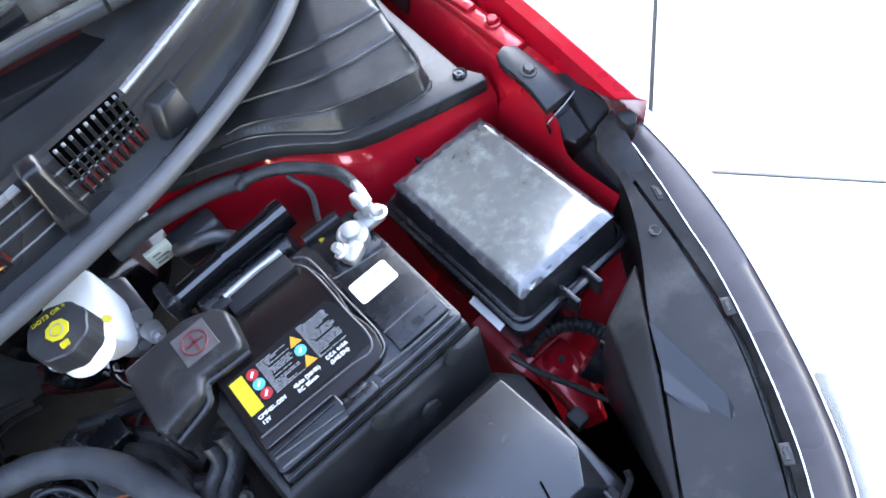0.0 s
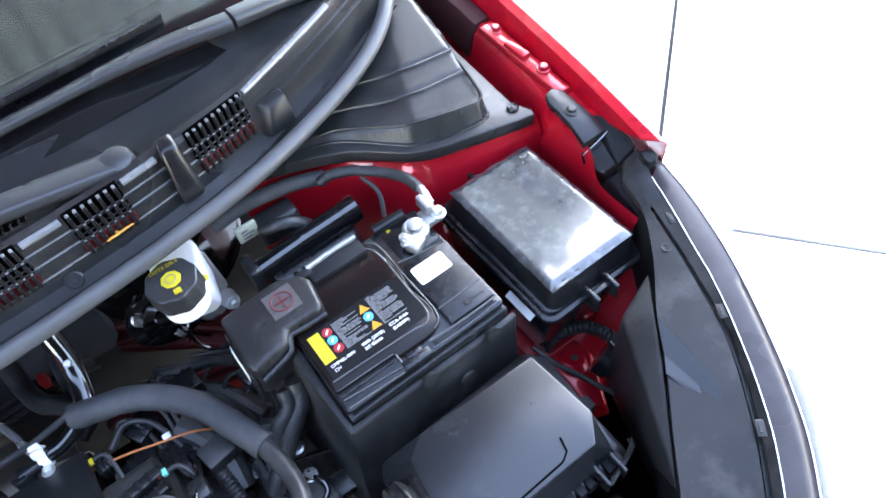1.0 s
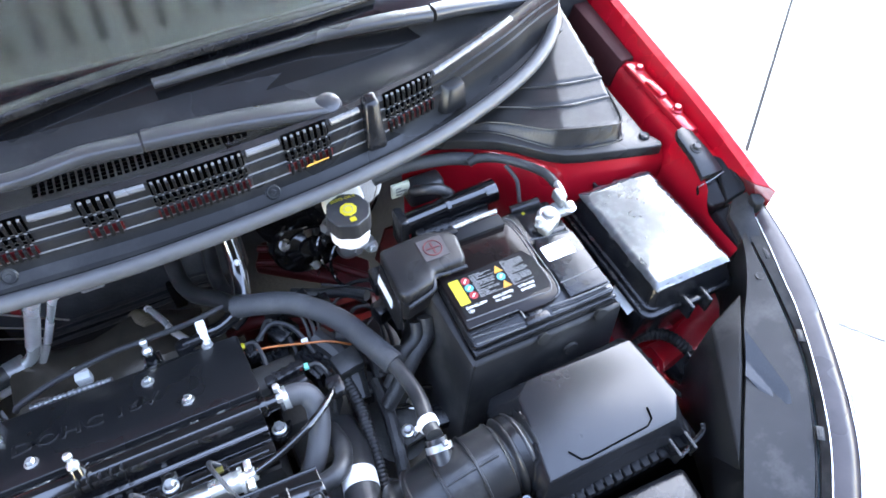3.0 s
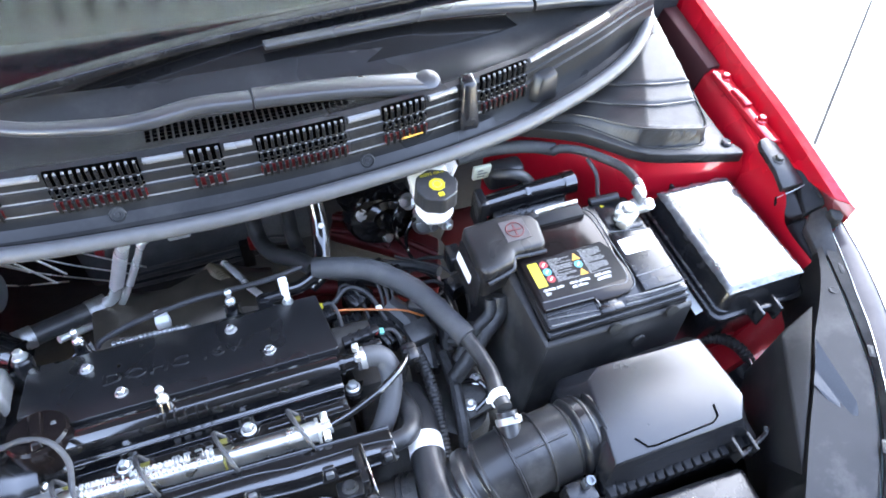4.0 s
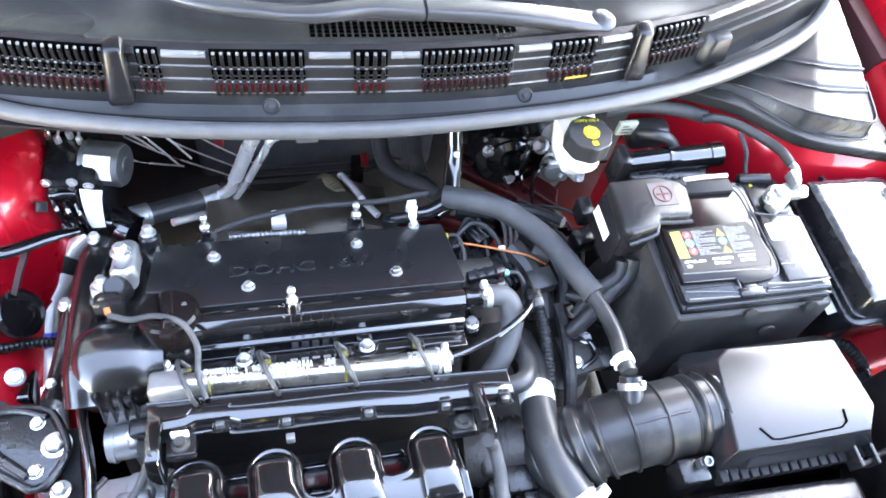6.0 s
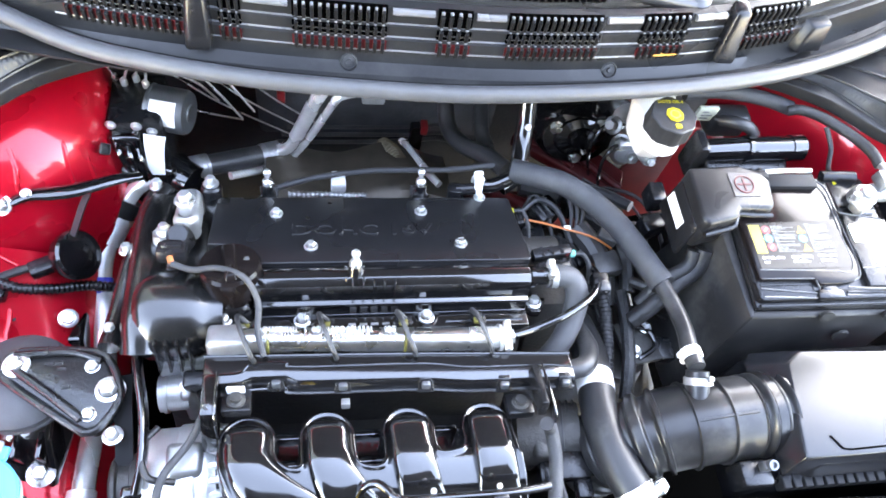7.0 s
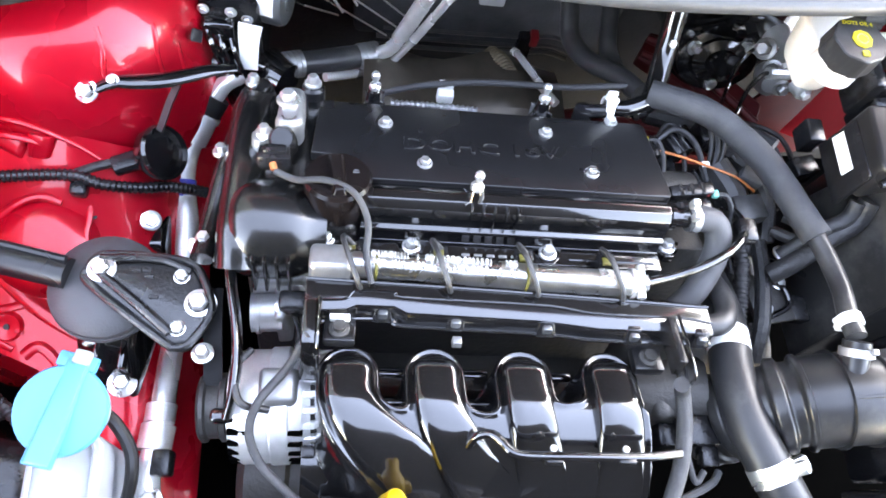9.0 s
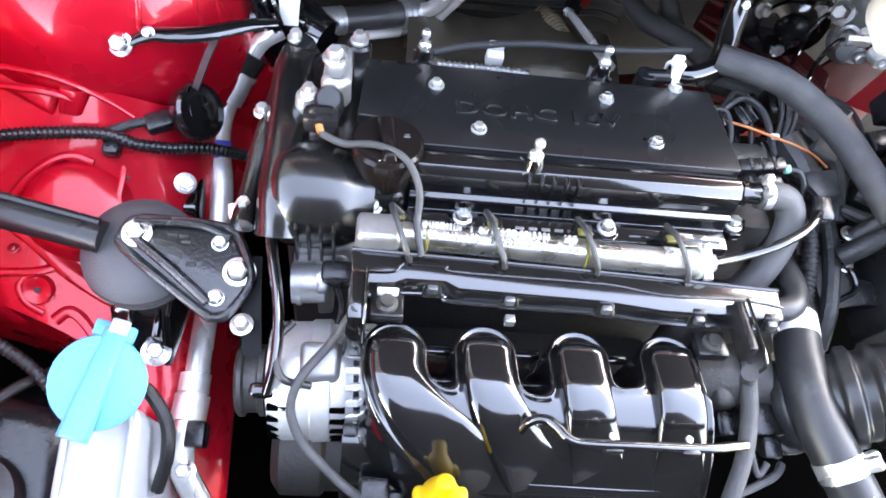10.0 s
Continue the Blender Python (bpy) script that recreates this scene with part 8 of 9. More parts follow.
def build_tower_hole():
    bm = B()
    box(bm, (-0.007, -0.009, -0.001), (0.007, 0.009, 0.001), axis_matrix((-0.296, 0.118, 0.694), (0.93, -0.3, 0.25)) @ Matrix.Rotation(0.6, 4, "Z"), 0.002)
    single("body_plug", bm, RUBBER, "small dark rubber plug in the strut tower", "body plug")


build_tower_hole()


def build_paper_tag():
    bm = B()
    c = spline([(-0.246, 0.122, 0.634), (-0.245, 0.127, 0.656), (-0.243, 0.134, 0.678), (-0.240, 0.140, 0.694)], 5)
    sweep(bm, c, [(-0.0135, -0.0006), (0.0135, -0.0006), (0.0135, 0.0006), (-0.0135, 0.0006)], [0.7 + 0.3 * i / (len(c) - 1) for i in range(len(c))])
    single("paper_tag", bm, WHITE, "white paper tag wrapped on the pipe", "paper tag")


build_paper_tag()


def build_brakes():
    t = thing("brake_booster", (0.30, 0.24, 0.60), "large black brake booster drum with master cylinder", "brake booster")
    bm = B()
    lathe(bm, [(0.0, 0.065), (0.035, 0.064), (0.05, 0.055), (0.085, 0.05), (0.112, 0.03), (0.115, 0.0), (0.115, -0.05)], axis_matrix((0.385, 0.262, 0.705), (0.1, -1, 0.25)), 40)
    part("drum", bm, GLOSS, t)
    bm = B()
    rod(bm, (0.335, 0.185, 0.742), (0.340, 0.085, 0.748), 0.018, 0.017, 20)
    box(bm, (0.318, 0.165, 0.72), (0.365, 0.178, 0.775), None, 0.005)
    part("master_cylinder", bm, ALU, t, "bright cast aluminium cylinder")
    for x, y in ((0.310, 0.110), (0.318, 0.075)):
        bm = B()
        rod(bm, (x + 0.02, y, 0.752), (x - 0.012, y - 0.004, 0.756), 0.0075, None, 8)
        part("union_nut", bm, STEEL, t)
        bm = B()
        tube(bm, [(x - 0.010, y - 0.004, 0.756), (x - 0.02, y - 0.008, 0.755), (x - 0.032, y - 0.02, 0.74), (x - 0.03, y - 0.03, 0.71), (x - 0.01, y - 0.02, 0.66)], 0.0028, 8)
        part("brake_pipe", bm, GLOSS, t)
    bm = B()
    rod(bm, (0.346, 0.062, 0.752), (0.349, 0.046, 0.755), 0.012, 0.010, 18)
    bolt(bm, (0.349, 0.046, 0.755), (0.15, -1, 0.2), 0.006, 0.006)
    part("end_plug", bm, ALU, t)
    F = axis_matrix((0.275, 0.128, 0.705), (0.05, -0.8, 0.6))
    bm = B()
    lathe(bm, [(0.052, -0.05), (0.052, 0.0), (0.049, 0.005), (0.036, 0.006), (0.034, 0.012), (0.020, 0.016), (0.018, 0.026), (0, 0.027)], F @ Matrix.Diagonal((1.15, 0.8, 1, 1)), 40)
    part("front_flange", bm, GLOSS, t)
    for q in (35, 150, 265):
        bm = B()
        p = F @ Vector((0.043 * math.cos(radians(q)), 0.030 * math.sin(radians(q)), 0.006))
        bolt(bm, p, (0.05, -0.8, 0.6), 0.0065, 0.008)
        part("nut", bm, STEEL, t)
    bm = B()
    lathe(bm, [(0, 0.020), (0.011, 0.018), (0.0175, 0.010), (0.019, 0.0), (0.017, -0.012), (0.014, -0.03)], axis_matrix((0.322, 0.078, 0.735), (-0.3, -0.8, 0.5)), 24)
    part("end_cap", bm, GREYALU, t)
    # cast lugs and fittings round the cylinder
    for p, d, r in (((0.318, 0.082, 0.752), (-0.6, -0.7, 0.3), 0.008), ((0.304, 0.10, 0.765), (-0.8, -0.4, 0.5), 0.009), ((0.330, 0.062, 0.742), (0.1, -0.9, 0.4), 0.007)):
        bm = B()
        bolt(bm, p, d, r, r * 1.2)
        part("fitting", bm, GREYALU, t)
    # the cylinder sits low behind the reservoir
    for ob in t.children:
        if not ob.name.startswith("drum"):
            ob.data.transform(Matrix.Translation((0.075, 0.055, -0.050)))


build_brakes()


def build_reservoir():
    t = thing("brake_fluid_reservoir", (0.385, 0.08, 0.75), "milky brake fluid reservoir with black cap and yellow print", "reservoir")
    bm = B()
    lo = [(0.366, 0.058), (0.398, 0.050), (0.412, 0.060), (0.426, 0.130), (0.420, 0.150), (0.372, 0.150), (0.362, 0.12)]
    frustum(bm, [(0.400 + (x - 0.392) * 0.75, 0.110 + (y - 0.100) * 0.70, 0.740) for x, y in lo], [(x, y, 0.808) for x, y in lo], None, 0.008, 4)
    lathe(bm, [(0.026, 0.800), (0.024, 0.828), (0, 0.828)], Matrix.Translation((0.383, 0.062, 0)), 24)
    part("tank", bm, RESERVOIR, t)
    bm = B()
    prof = []
    pts = []
    for i in range(48):
        a = 2 * math.pi * i / 48
        r = 0.0285 + 0.0014 * (1 if math.cos(8 * a) > 0.2 else 0)
        pts.append((0.383 + r * math.cos(a), 0.062 + r * math.sin(a)))
    frustum(bm, [(x, y, 0.822) for x, y in pts], [(0.383 + (x - 0.383) * 0.96, 0.062 + (y - 0.062) * 0.96, 0.848) for x, y in pts], None, 0.0012, 1)
    cap = part("cap", bm, RUBBER, t, "black lobed screw cap")
    bm = B()
    prism(bm, [(0.3835 + a, 0.0615 + b) for a, b in circle(0.0112, 8)], 0.848, 0.8492, None, 0.0003, 1)
    part("emblem", bm, YELLOW, cap, "yellow octagon")
    bm = B()
    ring = circle(0.0058, 20)
    tube(bm, [(0.3835 + a, 0.0615 + b, 0.8495) for a, b in ring + ring[:1]], 0.0005, 6, 1, smooth=False)
    part("emblem_ring", bm, GREYPRINT, cap)
    bm = B()
    box(bm, (0.3795, 0.0405, 0.848), (0.3875, 0.0475, 0.8488), None, 0.001, 1)
    part("symbol", bm, YELLOW, cap, "small yellow symbol")
    letters("lettering", "DOT3 OR 4", 0.0064, Matrix.Translation((0.383, 0.0795, 0.8482)), YELLOW, cap, 0.0002, align="CENTER")
    bm = B()
    lathe(bm, [(0.0045, 0), (0.0045, 0.001), (0, 0.001)], axis_matrix((0.4125, 0.075, 0.806), (0.5, -0.2, 0.8)), 20)
    part("seal_mark", bm, YELLOW, t, "small yellow mark")


build_reservoir()


def build_ecu():
    t = thing("relay_pod", (0.53, 0.08, 0.74), "gloss black tubular relay pod behind the battery", "relay box")
    bm = B()
    rod(bm, (0.462, 0.080, 0.755), (0.532, 0.080, 0.762), 0.0155, None, 20)
    rod(bm, (0.535, 0.080, 0.762), (0.606, 0.078, 0.768), 0.0165, None, 20)
    part("tube", bm, GLOSS, t)
    bm = B()
    rod(bm, (0.530, 0.080, 0.762), (0.536, 0.080, 0.762), 0.0180, None, 20)
    part("collar", bm, GLOSS, t)
    bm = B()
    rod(bm, (0.592, 0.078, 0.767), (0.610, 0.078, 0.768), 0.0180, None, 20)
    part("collar", bm, GLOSS, t)
    bm = B()
    frustum(bm, [(0.475, 0.040, 0.70), (0.600, 0.042, 0.71), (0.605, 0.075, 0.71), (0.470, 0.075, 0.70)],
            [(0.485, 0.050, 0.745), (0.590, 0.050, 0.75), (0.600, 0.075, 0.755), (0.475, 0.075, 0.75)], None, 0.005)
    part("base", bm, PLASTIC, t)
    for k in range(7):
        bm = B()
        box(bm, (0.500 + 0.012 * k, 0.043, 0.742), (0.506 + 0.012 * k, 0.056, 0.752), None, 0.001, 1)
        part("pin", bm, PLASTIC, t)
    bm = B()
    box(bm, (0.455, 0.062, 0.72), (0.470, 0.098, 0.78), None, 0.005)
    part("end_bracket", bm, PLASTIC, t)


build_ecu()


def build_rear_brackets():
    bm = B()
    box(bm, (0.495, 0.118, 0.735), (0.552, 0.150, 0.775), None, 0.008, 3)
    tube(bm, [(0.50, 0.118, 0.775), (0.515, 0.105, 0.785), (0.535, 0.10, 0.780), (0.552, 0.098, 0.76), (0.56, 0.10, 0.73)], 0.008, 12)
    single("wiring_block", bm, RUBBER, "dusty grey-black wiring block with looped cable", "wiring")
    bm = B()
    box(bm, (0.470, 0.128, 0.760), (0.498, 0.134, 0.785), None, 0.001)
    lab = single("paper_label", bm, mat("yellowed label stock", (0.50, 0.51, 0.40), 0.5, var=0.1, scale=200), "small off-white data label on the bulkhead", "label")
    bm = B()
    for k, w in enumerate((0.012, 0.016, 0.009)):
        box(bm, (0.476, 0.1272, 0.765 + 0.006 * k), (0.476 + w, 0.1279, 0.7675 + 0.006 * k))
    part("print", bm, GREYPRINT, lab, smooth=0)
    bm = B()
    tube(bm, [(0.60, 0.128, 0.79), (0.56, 0.142, 0.793), (0.50, 0.150, 0.795), (0.45, 0.150, 0.79)], 0.010, 12)
    single("cowl_foam", bm, FOAM, "grey foam strip under the cowl edge", "foam strip")


build_rear_brackets()


def build_bulkhead():
    t = thing("bulkhead_hoses", (0.17, 0.2, 0.60), "pair of black heater hoses entering the firewall", "hose")
    for pts, r in (([(0.150, 0.320, 0.70), (0.150, 0.235, 0.672), (0.153, 0.195, 0.655), (0.168, 0.155, 0.665), (0.195, 0.120, 0.685), (0.215, 0.085, 0.70)], 0.0125),
                   ([(0.205, 0.320, 0.70), (0.205, 0.24, 0.67), (0.202, 0.19, 0.655), (0.205, 0.15, 0.66)], 0.0115)):
        bm = B()
        tube(bm, pts, r, 16)
        part("hose", bm, RUBBER, t)
    bm = B()
    tube(bm, [(0.236, 0.150, 0.775), (0.236, 0.131, 0.749), (0.232, 0.105, 0.727), (0.222, 0.070, 0.712), (0.20, 0.055, 0.705)], 0.0125, 14)
    st = single("stay_bracket", bm, GLOSS, "gloss black pressed stay bracket behind the engine", "bracket")
    bm = B()
    bolt(bm, (0.236, 0.120, 0.748), (0, -0.6, 0.8), 0.005, 0.006)
    part("bolt", bm, STEEL, st)
    sh = thing("heat_shield", (0.02, 0.16, 0.45), "dull brown steel exhaust heat shield", "heat shield")
    bm = B()
    rows = []
    for k, (y, z) in enumerate(((0.085, 0.56), (0.12, 0.585), (0.17, 0.59), (0.22, 0.57), (0.25, 0.52), (0.255, 0.44))):
        rows.append([(-0.11 + 0.027 * i, y + 0.008 * math.sin(i * 1.1), z + 0.010 * math.sin(i * 0.8 + k)) for i in range(11)])
    sheet(bm, rows, 0.002)
    part("shield", bm, mat("brown heat shield steel", (0.085, 0.070, 0.056), 0.34, metal=0.6, var=0.3, scale=40), sh)
    bm = B()
    corrugated(bm, [(0.066, 0.230, 0.566), (0.078, 0.206, 0.580), (0.086, 0.180, 0.588)], 0.013, 0.006, 0.12)
    part("sleeve", bm, mat("ribbed tan sleeve", (0.12, 0.095, 0.06), 0.6, var=0.2), sh)
    bm = B()
    tube(bm, [(0.090, 0.210, 0.602), (0.096, 0.198, 0.608), (0.111, 0.162, 0.618), (0.118, 0.140, 0.625), (0.135, 0.110, 0.630)], 0.0055, 10)
    part("pipe", bm, TUBE, sh)
    bm = B()
    tube(bm, [(-0.100, 0.104, 0.618), (-0.088, 0.105, 0.630), (-0.038, 0.115, 0.639), (0.032, 0.120, 0.648), (0.087, 0.120, 0.651), (0.146, 0.105, 0.674), (0.215, 0.092, 0.706)], 0.0042, 10)
    w = single("sensor_wire", bm, DOME, "grey sleeved sensor wire behind the engine", "wire")
    bm = B()
    box(bm, (-0.018, 0.104, 0.618), (0.003, 0.118, 0.636), None, 0.003)
    box(bm, (-0.017, 0.114, 0.636), (0.002, 0.122, 0.646), None, 0.002)
    part("clip", bm, WHITE, w, "white plastic clip")
    bm = B()
    corrugated(bm, [(-0.075, 0.088, 0.636), (-0.02, 0.085, 0.641), (0.03, 0.083, 0.641)], 0.005, 0.006, 0.3)
    single("braided_line", bm, GREYALU, "bright ribbed metal line behind the head cover", "pipe")
    ribs = thing("firewall_insulation", (0.05, 0.32, 0.35), "black ribbed firewall insulation panel with push pins", "insulation")
    bm = B()
    box(bm, (-0.13, 0.300, 0.50), (0.26, 0.330, 0.78), None, 0.01)
    part("upper_pad", bm, FELT, ribs)
    # ribs in the paler edge colour, which paints their bright line
    for za, zb, xa in ((0.521, 0.527, -0.085), (0.501, 0.506, -0.095), (0.481, 0.490, -0.105)):
        bm = B()
        tube(bm, [(xa, 0.300, za), (0.02, 0.299, za + 0.003), (0.128, 0.300, zb), (0.168, 0.300, zb + 0.006), (0.205, 0.300, zb - 0.006)], 0.0036, 8)
        tube(bm, [(xa, 0.297, za + 0.001), (0.02, 0.296, za + 0.004), (0.128, 0.297, zb + 0.001), (0.168, 0.297, zb + 0.007), (0.205, 0.297, zb - 0.005)], 0.0017, 8)
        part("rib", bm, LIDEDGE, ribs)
    bm = B()
    box(bm, (0.118, 0.285, 0.476), (0.140, 0.303, 0.540), None, 0.004)
    part("clip", bm, PLASTIC, ribs)
    for a, b in (((-0.24, 0.25, 0.70), (-0.08, 0.285, 0.52)), ((-0.20, 0.26, 0.70), (-0.06, 0.285, 0.535)), ((-0.16, 0.27, 0.70), (-0.035, 0.285, 0.545)), ((-0.25, 0.24, 0.66), (-0.15, 0.28, 0.56))):
        bm = B()
        tube(bm, [a, (a[0] * 0.6 + b[0] * 0.4, a[1] * 0.6 + b[1] * 0.4, a[2] * 0.6 + b[2] * 0.4 - 0.012), b], 0.0014, 8)
        part("brake_pipe", bm, STEEL, ribs)
    for x, z in ((0.14, 0.53), (-0.09, 0.60)):
        bm = B()
        box(bm, (x - 0.006, 0.282, z - 0.004), (x + 0.006, 0.30, z + 0.016), None, 0.002)
        part("push_pin", bm, SIGNRED, ribs, "small red push pin")
    # low body metal, its red darkened in place of shade
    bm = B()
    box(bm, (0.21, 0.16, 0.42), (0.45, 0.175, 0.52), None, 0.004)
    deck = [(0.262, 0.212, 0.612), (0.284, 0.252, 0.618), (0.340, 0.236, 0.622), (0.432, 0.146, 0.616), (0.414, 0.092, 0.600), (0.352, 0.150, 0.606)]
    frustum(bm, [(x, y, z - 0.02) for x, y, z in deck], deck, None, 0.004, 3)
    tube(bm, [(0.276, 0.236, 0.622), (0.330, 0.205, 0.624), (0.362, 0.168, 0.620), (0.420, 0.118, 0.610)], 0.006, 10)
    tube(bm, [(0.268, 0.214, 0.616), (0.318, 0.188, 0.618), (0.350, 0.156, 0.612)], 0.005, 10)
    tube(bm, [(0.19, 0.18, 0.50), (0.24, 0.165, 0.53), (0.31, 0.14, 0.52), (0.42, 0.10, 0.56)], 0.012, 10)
    single("steering_crossmember", bm, MAROON, "red body metal low behind the gearbox, coloured for shade", "body panel")


build_bulkhead()


def build_right_wiring():
    t = thing("engine_plugs", (0.22, -0.03, 0.66), "cluster of black plugs and wires beside the engine", "wiring")
    for x, y, z, w, d, h, a in ((0.190, 0.012, 0.712, 0.030, 0.018, 0.016, -5), (0.215, 0.004, 0.706, 0.018, 0.024, 0.02, 10), (0.243, -0.058, 0.728, 0.050, 0.013, 0.014, 8), (0.243, -0.074, 0.722, 0.046, 0.011, 0.012, 8),
                                (0.285, -0.03, 0.67, 0.03, 0.05, 0.03, 20), (0.262, 0.03, 0.68, 0.035, 0.03, 0.03, 30), (0.335, -0.075, 0.655, 0.03, 0.045, 0.03, -20), (0.32, 0.06, 0.66, 0.04, 0.03, 0.03, 5), (0.24, -0.01, 0.66, 0.04, 0.04, 0.03, 0)):
        bm = B()
        box(bm, (-w / 2, -d / 2, -h / 2), (w / 2, d / 2, h / 2), Matrix.Translation((x, y, z)) @ Matrix.Rotation(radians(a), 4, "Z"), 0.002)
        for k in range(3):
            box(bm, (-w / 2 + w * (0.2 + 0.25 * k), -d * 0.53, -h * 0.55), (-w / 2 + w * (0.28 + 0.25 * k), d * 0.53, h * 0.58), Matrix.Translation((x, y, z)) @ Matrix.Rotation(radians(a), 4, "Z"), 0.0006, 1)
        part("plug", bm, PLASTIC, t)
    for x, y, z, m in ((0.206, 0.010, 0.716, YELLOW), (0.270, -0.060, 0.730, mat("mint connector", (0.1, 0.55, 0.45), 0.4)), (0.262, -0.058, 0.730, SIGNRED)):
        bm = B()
        box(bm, (x - 0.003, y - 0.004, z - 0.003), (x + 0.003, y + 0.004, z + 0.003), None, 0.001)
        part("coloured_seal", bm, m, t)
    rnd = random.Random(11)
    wires = [
        [(0.205, 0.012, 0.714), (0.222, 0.008, 0.716), (0.226, -0.02, 0.71), (0.222, -0.05, 0.69)],
        [(0.268, -0.060, 0.730), (0.285, -0.062, 0.728), (0.292, -0.08, 0.715), (0.285, -0.11, 0.68)],
        [(0.225, 0.02, 0.70), (0.25, 0.035, 0.705), (0.275, 0.02, 0.70), (0.29, -0.02, 0.685)],
        [(0.23, 0.025, 0.69), (0.245, 0.045, 0.70), (0.262, 0.03, 0.695), (0.27, -0.01, 0.675)],
        [(0.30, -0.03, 0.685), (0.315, -0.05, 0.68), (0.31, -0.08, 0.67), (0.32, -0.12, 0.655)],
        [(0.33, 0.02, 0.68), (0.35, -0.01, 0.675), (0.345, -0.05, 0.66), (0.36, -0.09, 0.64)],
    ]
    wires += [
        [(0.34, 0.10, 0.66), (0.375, 0.09, 0.645), (0.41, 0.06, 0.65), (0.43, 0.02, 0.63), (0.42, -0.03, 0.60)],
        [(0.33, 0.06, 0.64), (0.36, 0.07, 0.655), (0.39, 0.05, 0.645), (0.40, 0.01, 0.62), (0.385, -0.03, 0.60)],
        [(0.36, 0.12, 0.60), (0.40, 0.11, 0.62), (0.44, 0.08, 0.63), (0.47, 0.03, 0.60), (0.47, -0.02, 0.57)],
        [(0.35, 0.03, 0.64), (0.37, 0.04, 0.66), (0.395, 0.03, 0.655), (0.405, 0.0, 0.63), (0.40, -0.04, 0.60)],
        [(0.36, 0.00, 0.62), (0.38, 0.02, 0.64), (0.42, 0.05, 0.62), (0.45, 0.07, 0.58)],
    ]
    for pts in wires:
        bm = B()
        tube(bm, pts, rnd.uniform(0.002, 0.0038), 8)
        part("wire", bm, HARNESS, t)
    bm = B()
    tube(bm, [(0.185, 0.010, 0.712), (0.20, 0.004, 0.713), (0.239, -0.006, 0.716), (0.274, -0.017, 0.716), (0.31, -0.027, 0.712), (0.337, -0.037, 0.70)], 0.0014, 8)
    part("orange_wire", bm, COPPER, t, "bare orange wire")
    bm = B()
    box(bm, (0.278, -0.010, 0.700), (0.287, -0.003, 0.703), None, 0.001)
    part("tag", bm, WHITE, t, "small white tag")
    bm = B()
    corrugated(bm, [(0.312, -0.075, 0.69), (0.316, -0.115, 0.685), (0.314, -0.16, 0.672), (0.308, -0.21, 0.655), (0.30, -0.25, 0.63)], 0.0085, 0.005, 0.15)
    single("gearbox_loom", bm, HARNESS, "ribbed black conduit dropping beside the gearbox", "cable")
    bm = B()
    tube(bm, [(0.205, -0.205, 0.722), (0.235, -0.205, 0.722), (0.262, -0.198, 0.720), (0.275, -0.17, 0.705), (0.272, -0.13, 0.68)], 0.0115, 14)
    single("coolant_stub", bm, RUBBER, "short grey rubber coolant hose", "hose")
    bm = B()
    tube(bm, [E(0.196, -0.262, -0.062), (0.206, -0.272, 0.725), (0.209, -0.30, 0.715), (0.204, -0.335, 0.708), (0.192, -0.37, 0.70), (0.18, -0.41, 0.685)], 0.0075, 12)
    lo = single("manifold_loom", bm, FOAM, "grey taped loom hanging beside the intake manifold", "cable")
    bm = B()
    tube(bm, [(0.214, -0.30, 0.70), (0.218, -0.33, 0.695), (0.225, -0.35, 0.69), (0.235, -0.34, 0.69)], 0.0032, 8)
    tube(bm, [(0.20, -0.37, 0.685), (0.225, -0.36, 0.685), (0.245, -0.35, 0.685), (0.255, -0.34, 0.68)], 0.0038, 8)
    part("branch", bm, FOAM, lo)
    bm = B()
    box(bm, (0.222, -0.315, 0.66), (0.262, -0.285, 0.685), None, 0.004)
    box(bm, (0.240, -0.335, 0.665), (0.258, -0.315, 0.682), None, 0.003)
    part("plug", bm, PLASTIC, lo)
    bm = B()
    tube(bm, [E(-0.145, -0.225, -0.055), (-0.165, -0.255, 0.705), (-0.188, -0.285, 0.70), (-0.195, -0.31, 0.69), (-0.185, -0.335, 0.68), (-0.165, -0.355, 0.67), (-0.14, -0.375, 0.655), (-0.12, -0.385, 0.64)], 0.0042, 10)
    single("alternator_wire", bm, FOAM, "grey sleeved wire draped over the alternator", "wire")
    bm = B()
    tube(bm, [(-0.20, -0.235, 0.69), (-0.213, -0.255, 0.695), (-0.205, -0.285, 0.695), (-0.18, -0.29, 0.685)], 0.0036, 8)
    single("alternator_wire", bm, RUBBER, "thin black wire looped behind the alternator", "wire")
    for x, y, z in ((-0.118, -0.375, 0.64), (-0.10, -0.365, 0.62), (-0.03, -0.40, 0.60)):
        bm = B()
        box(bm, (x - 0.014, y - 0.012, z - 0.02), (x + 0.014, y + 0.012, z + 0.012), None, 0.004)
        box(bm, (x - 0.006, y - 0.018, z), (x + 0.010, y - 0.010, z + 0.018), None, 0.002)
        single("sensor_plug", bm, PLASTIC, "small black sensor plug under the manifold", "plug")
    bm = B()
    box(bm, (-0.180, -0.195, 0.67), (-0.150, -0.175, 0.695), None, 0.004)
    tube(bm, [(-0.165, -0.195, 0.675), (-0.16, -0.21, 0.66), (-0.165, -0.23, 0.64)], 0.003, 8)
    single("sensor_plug", bm, PLASTIC, "black plug beside the belt guard", "plug")


build_right_wiring()


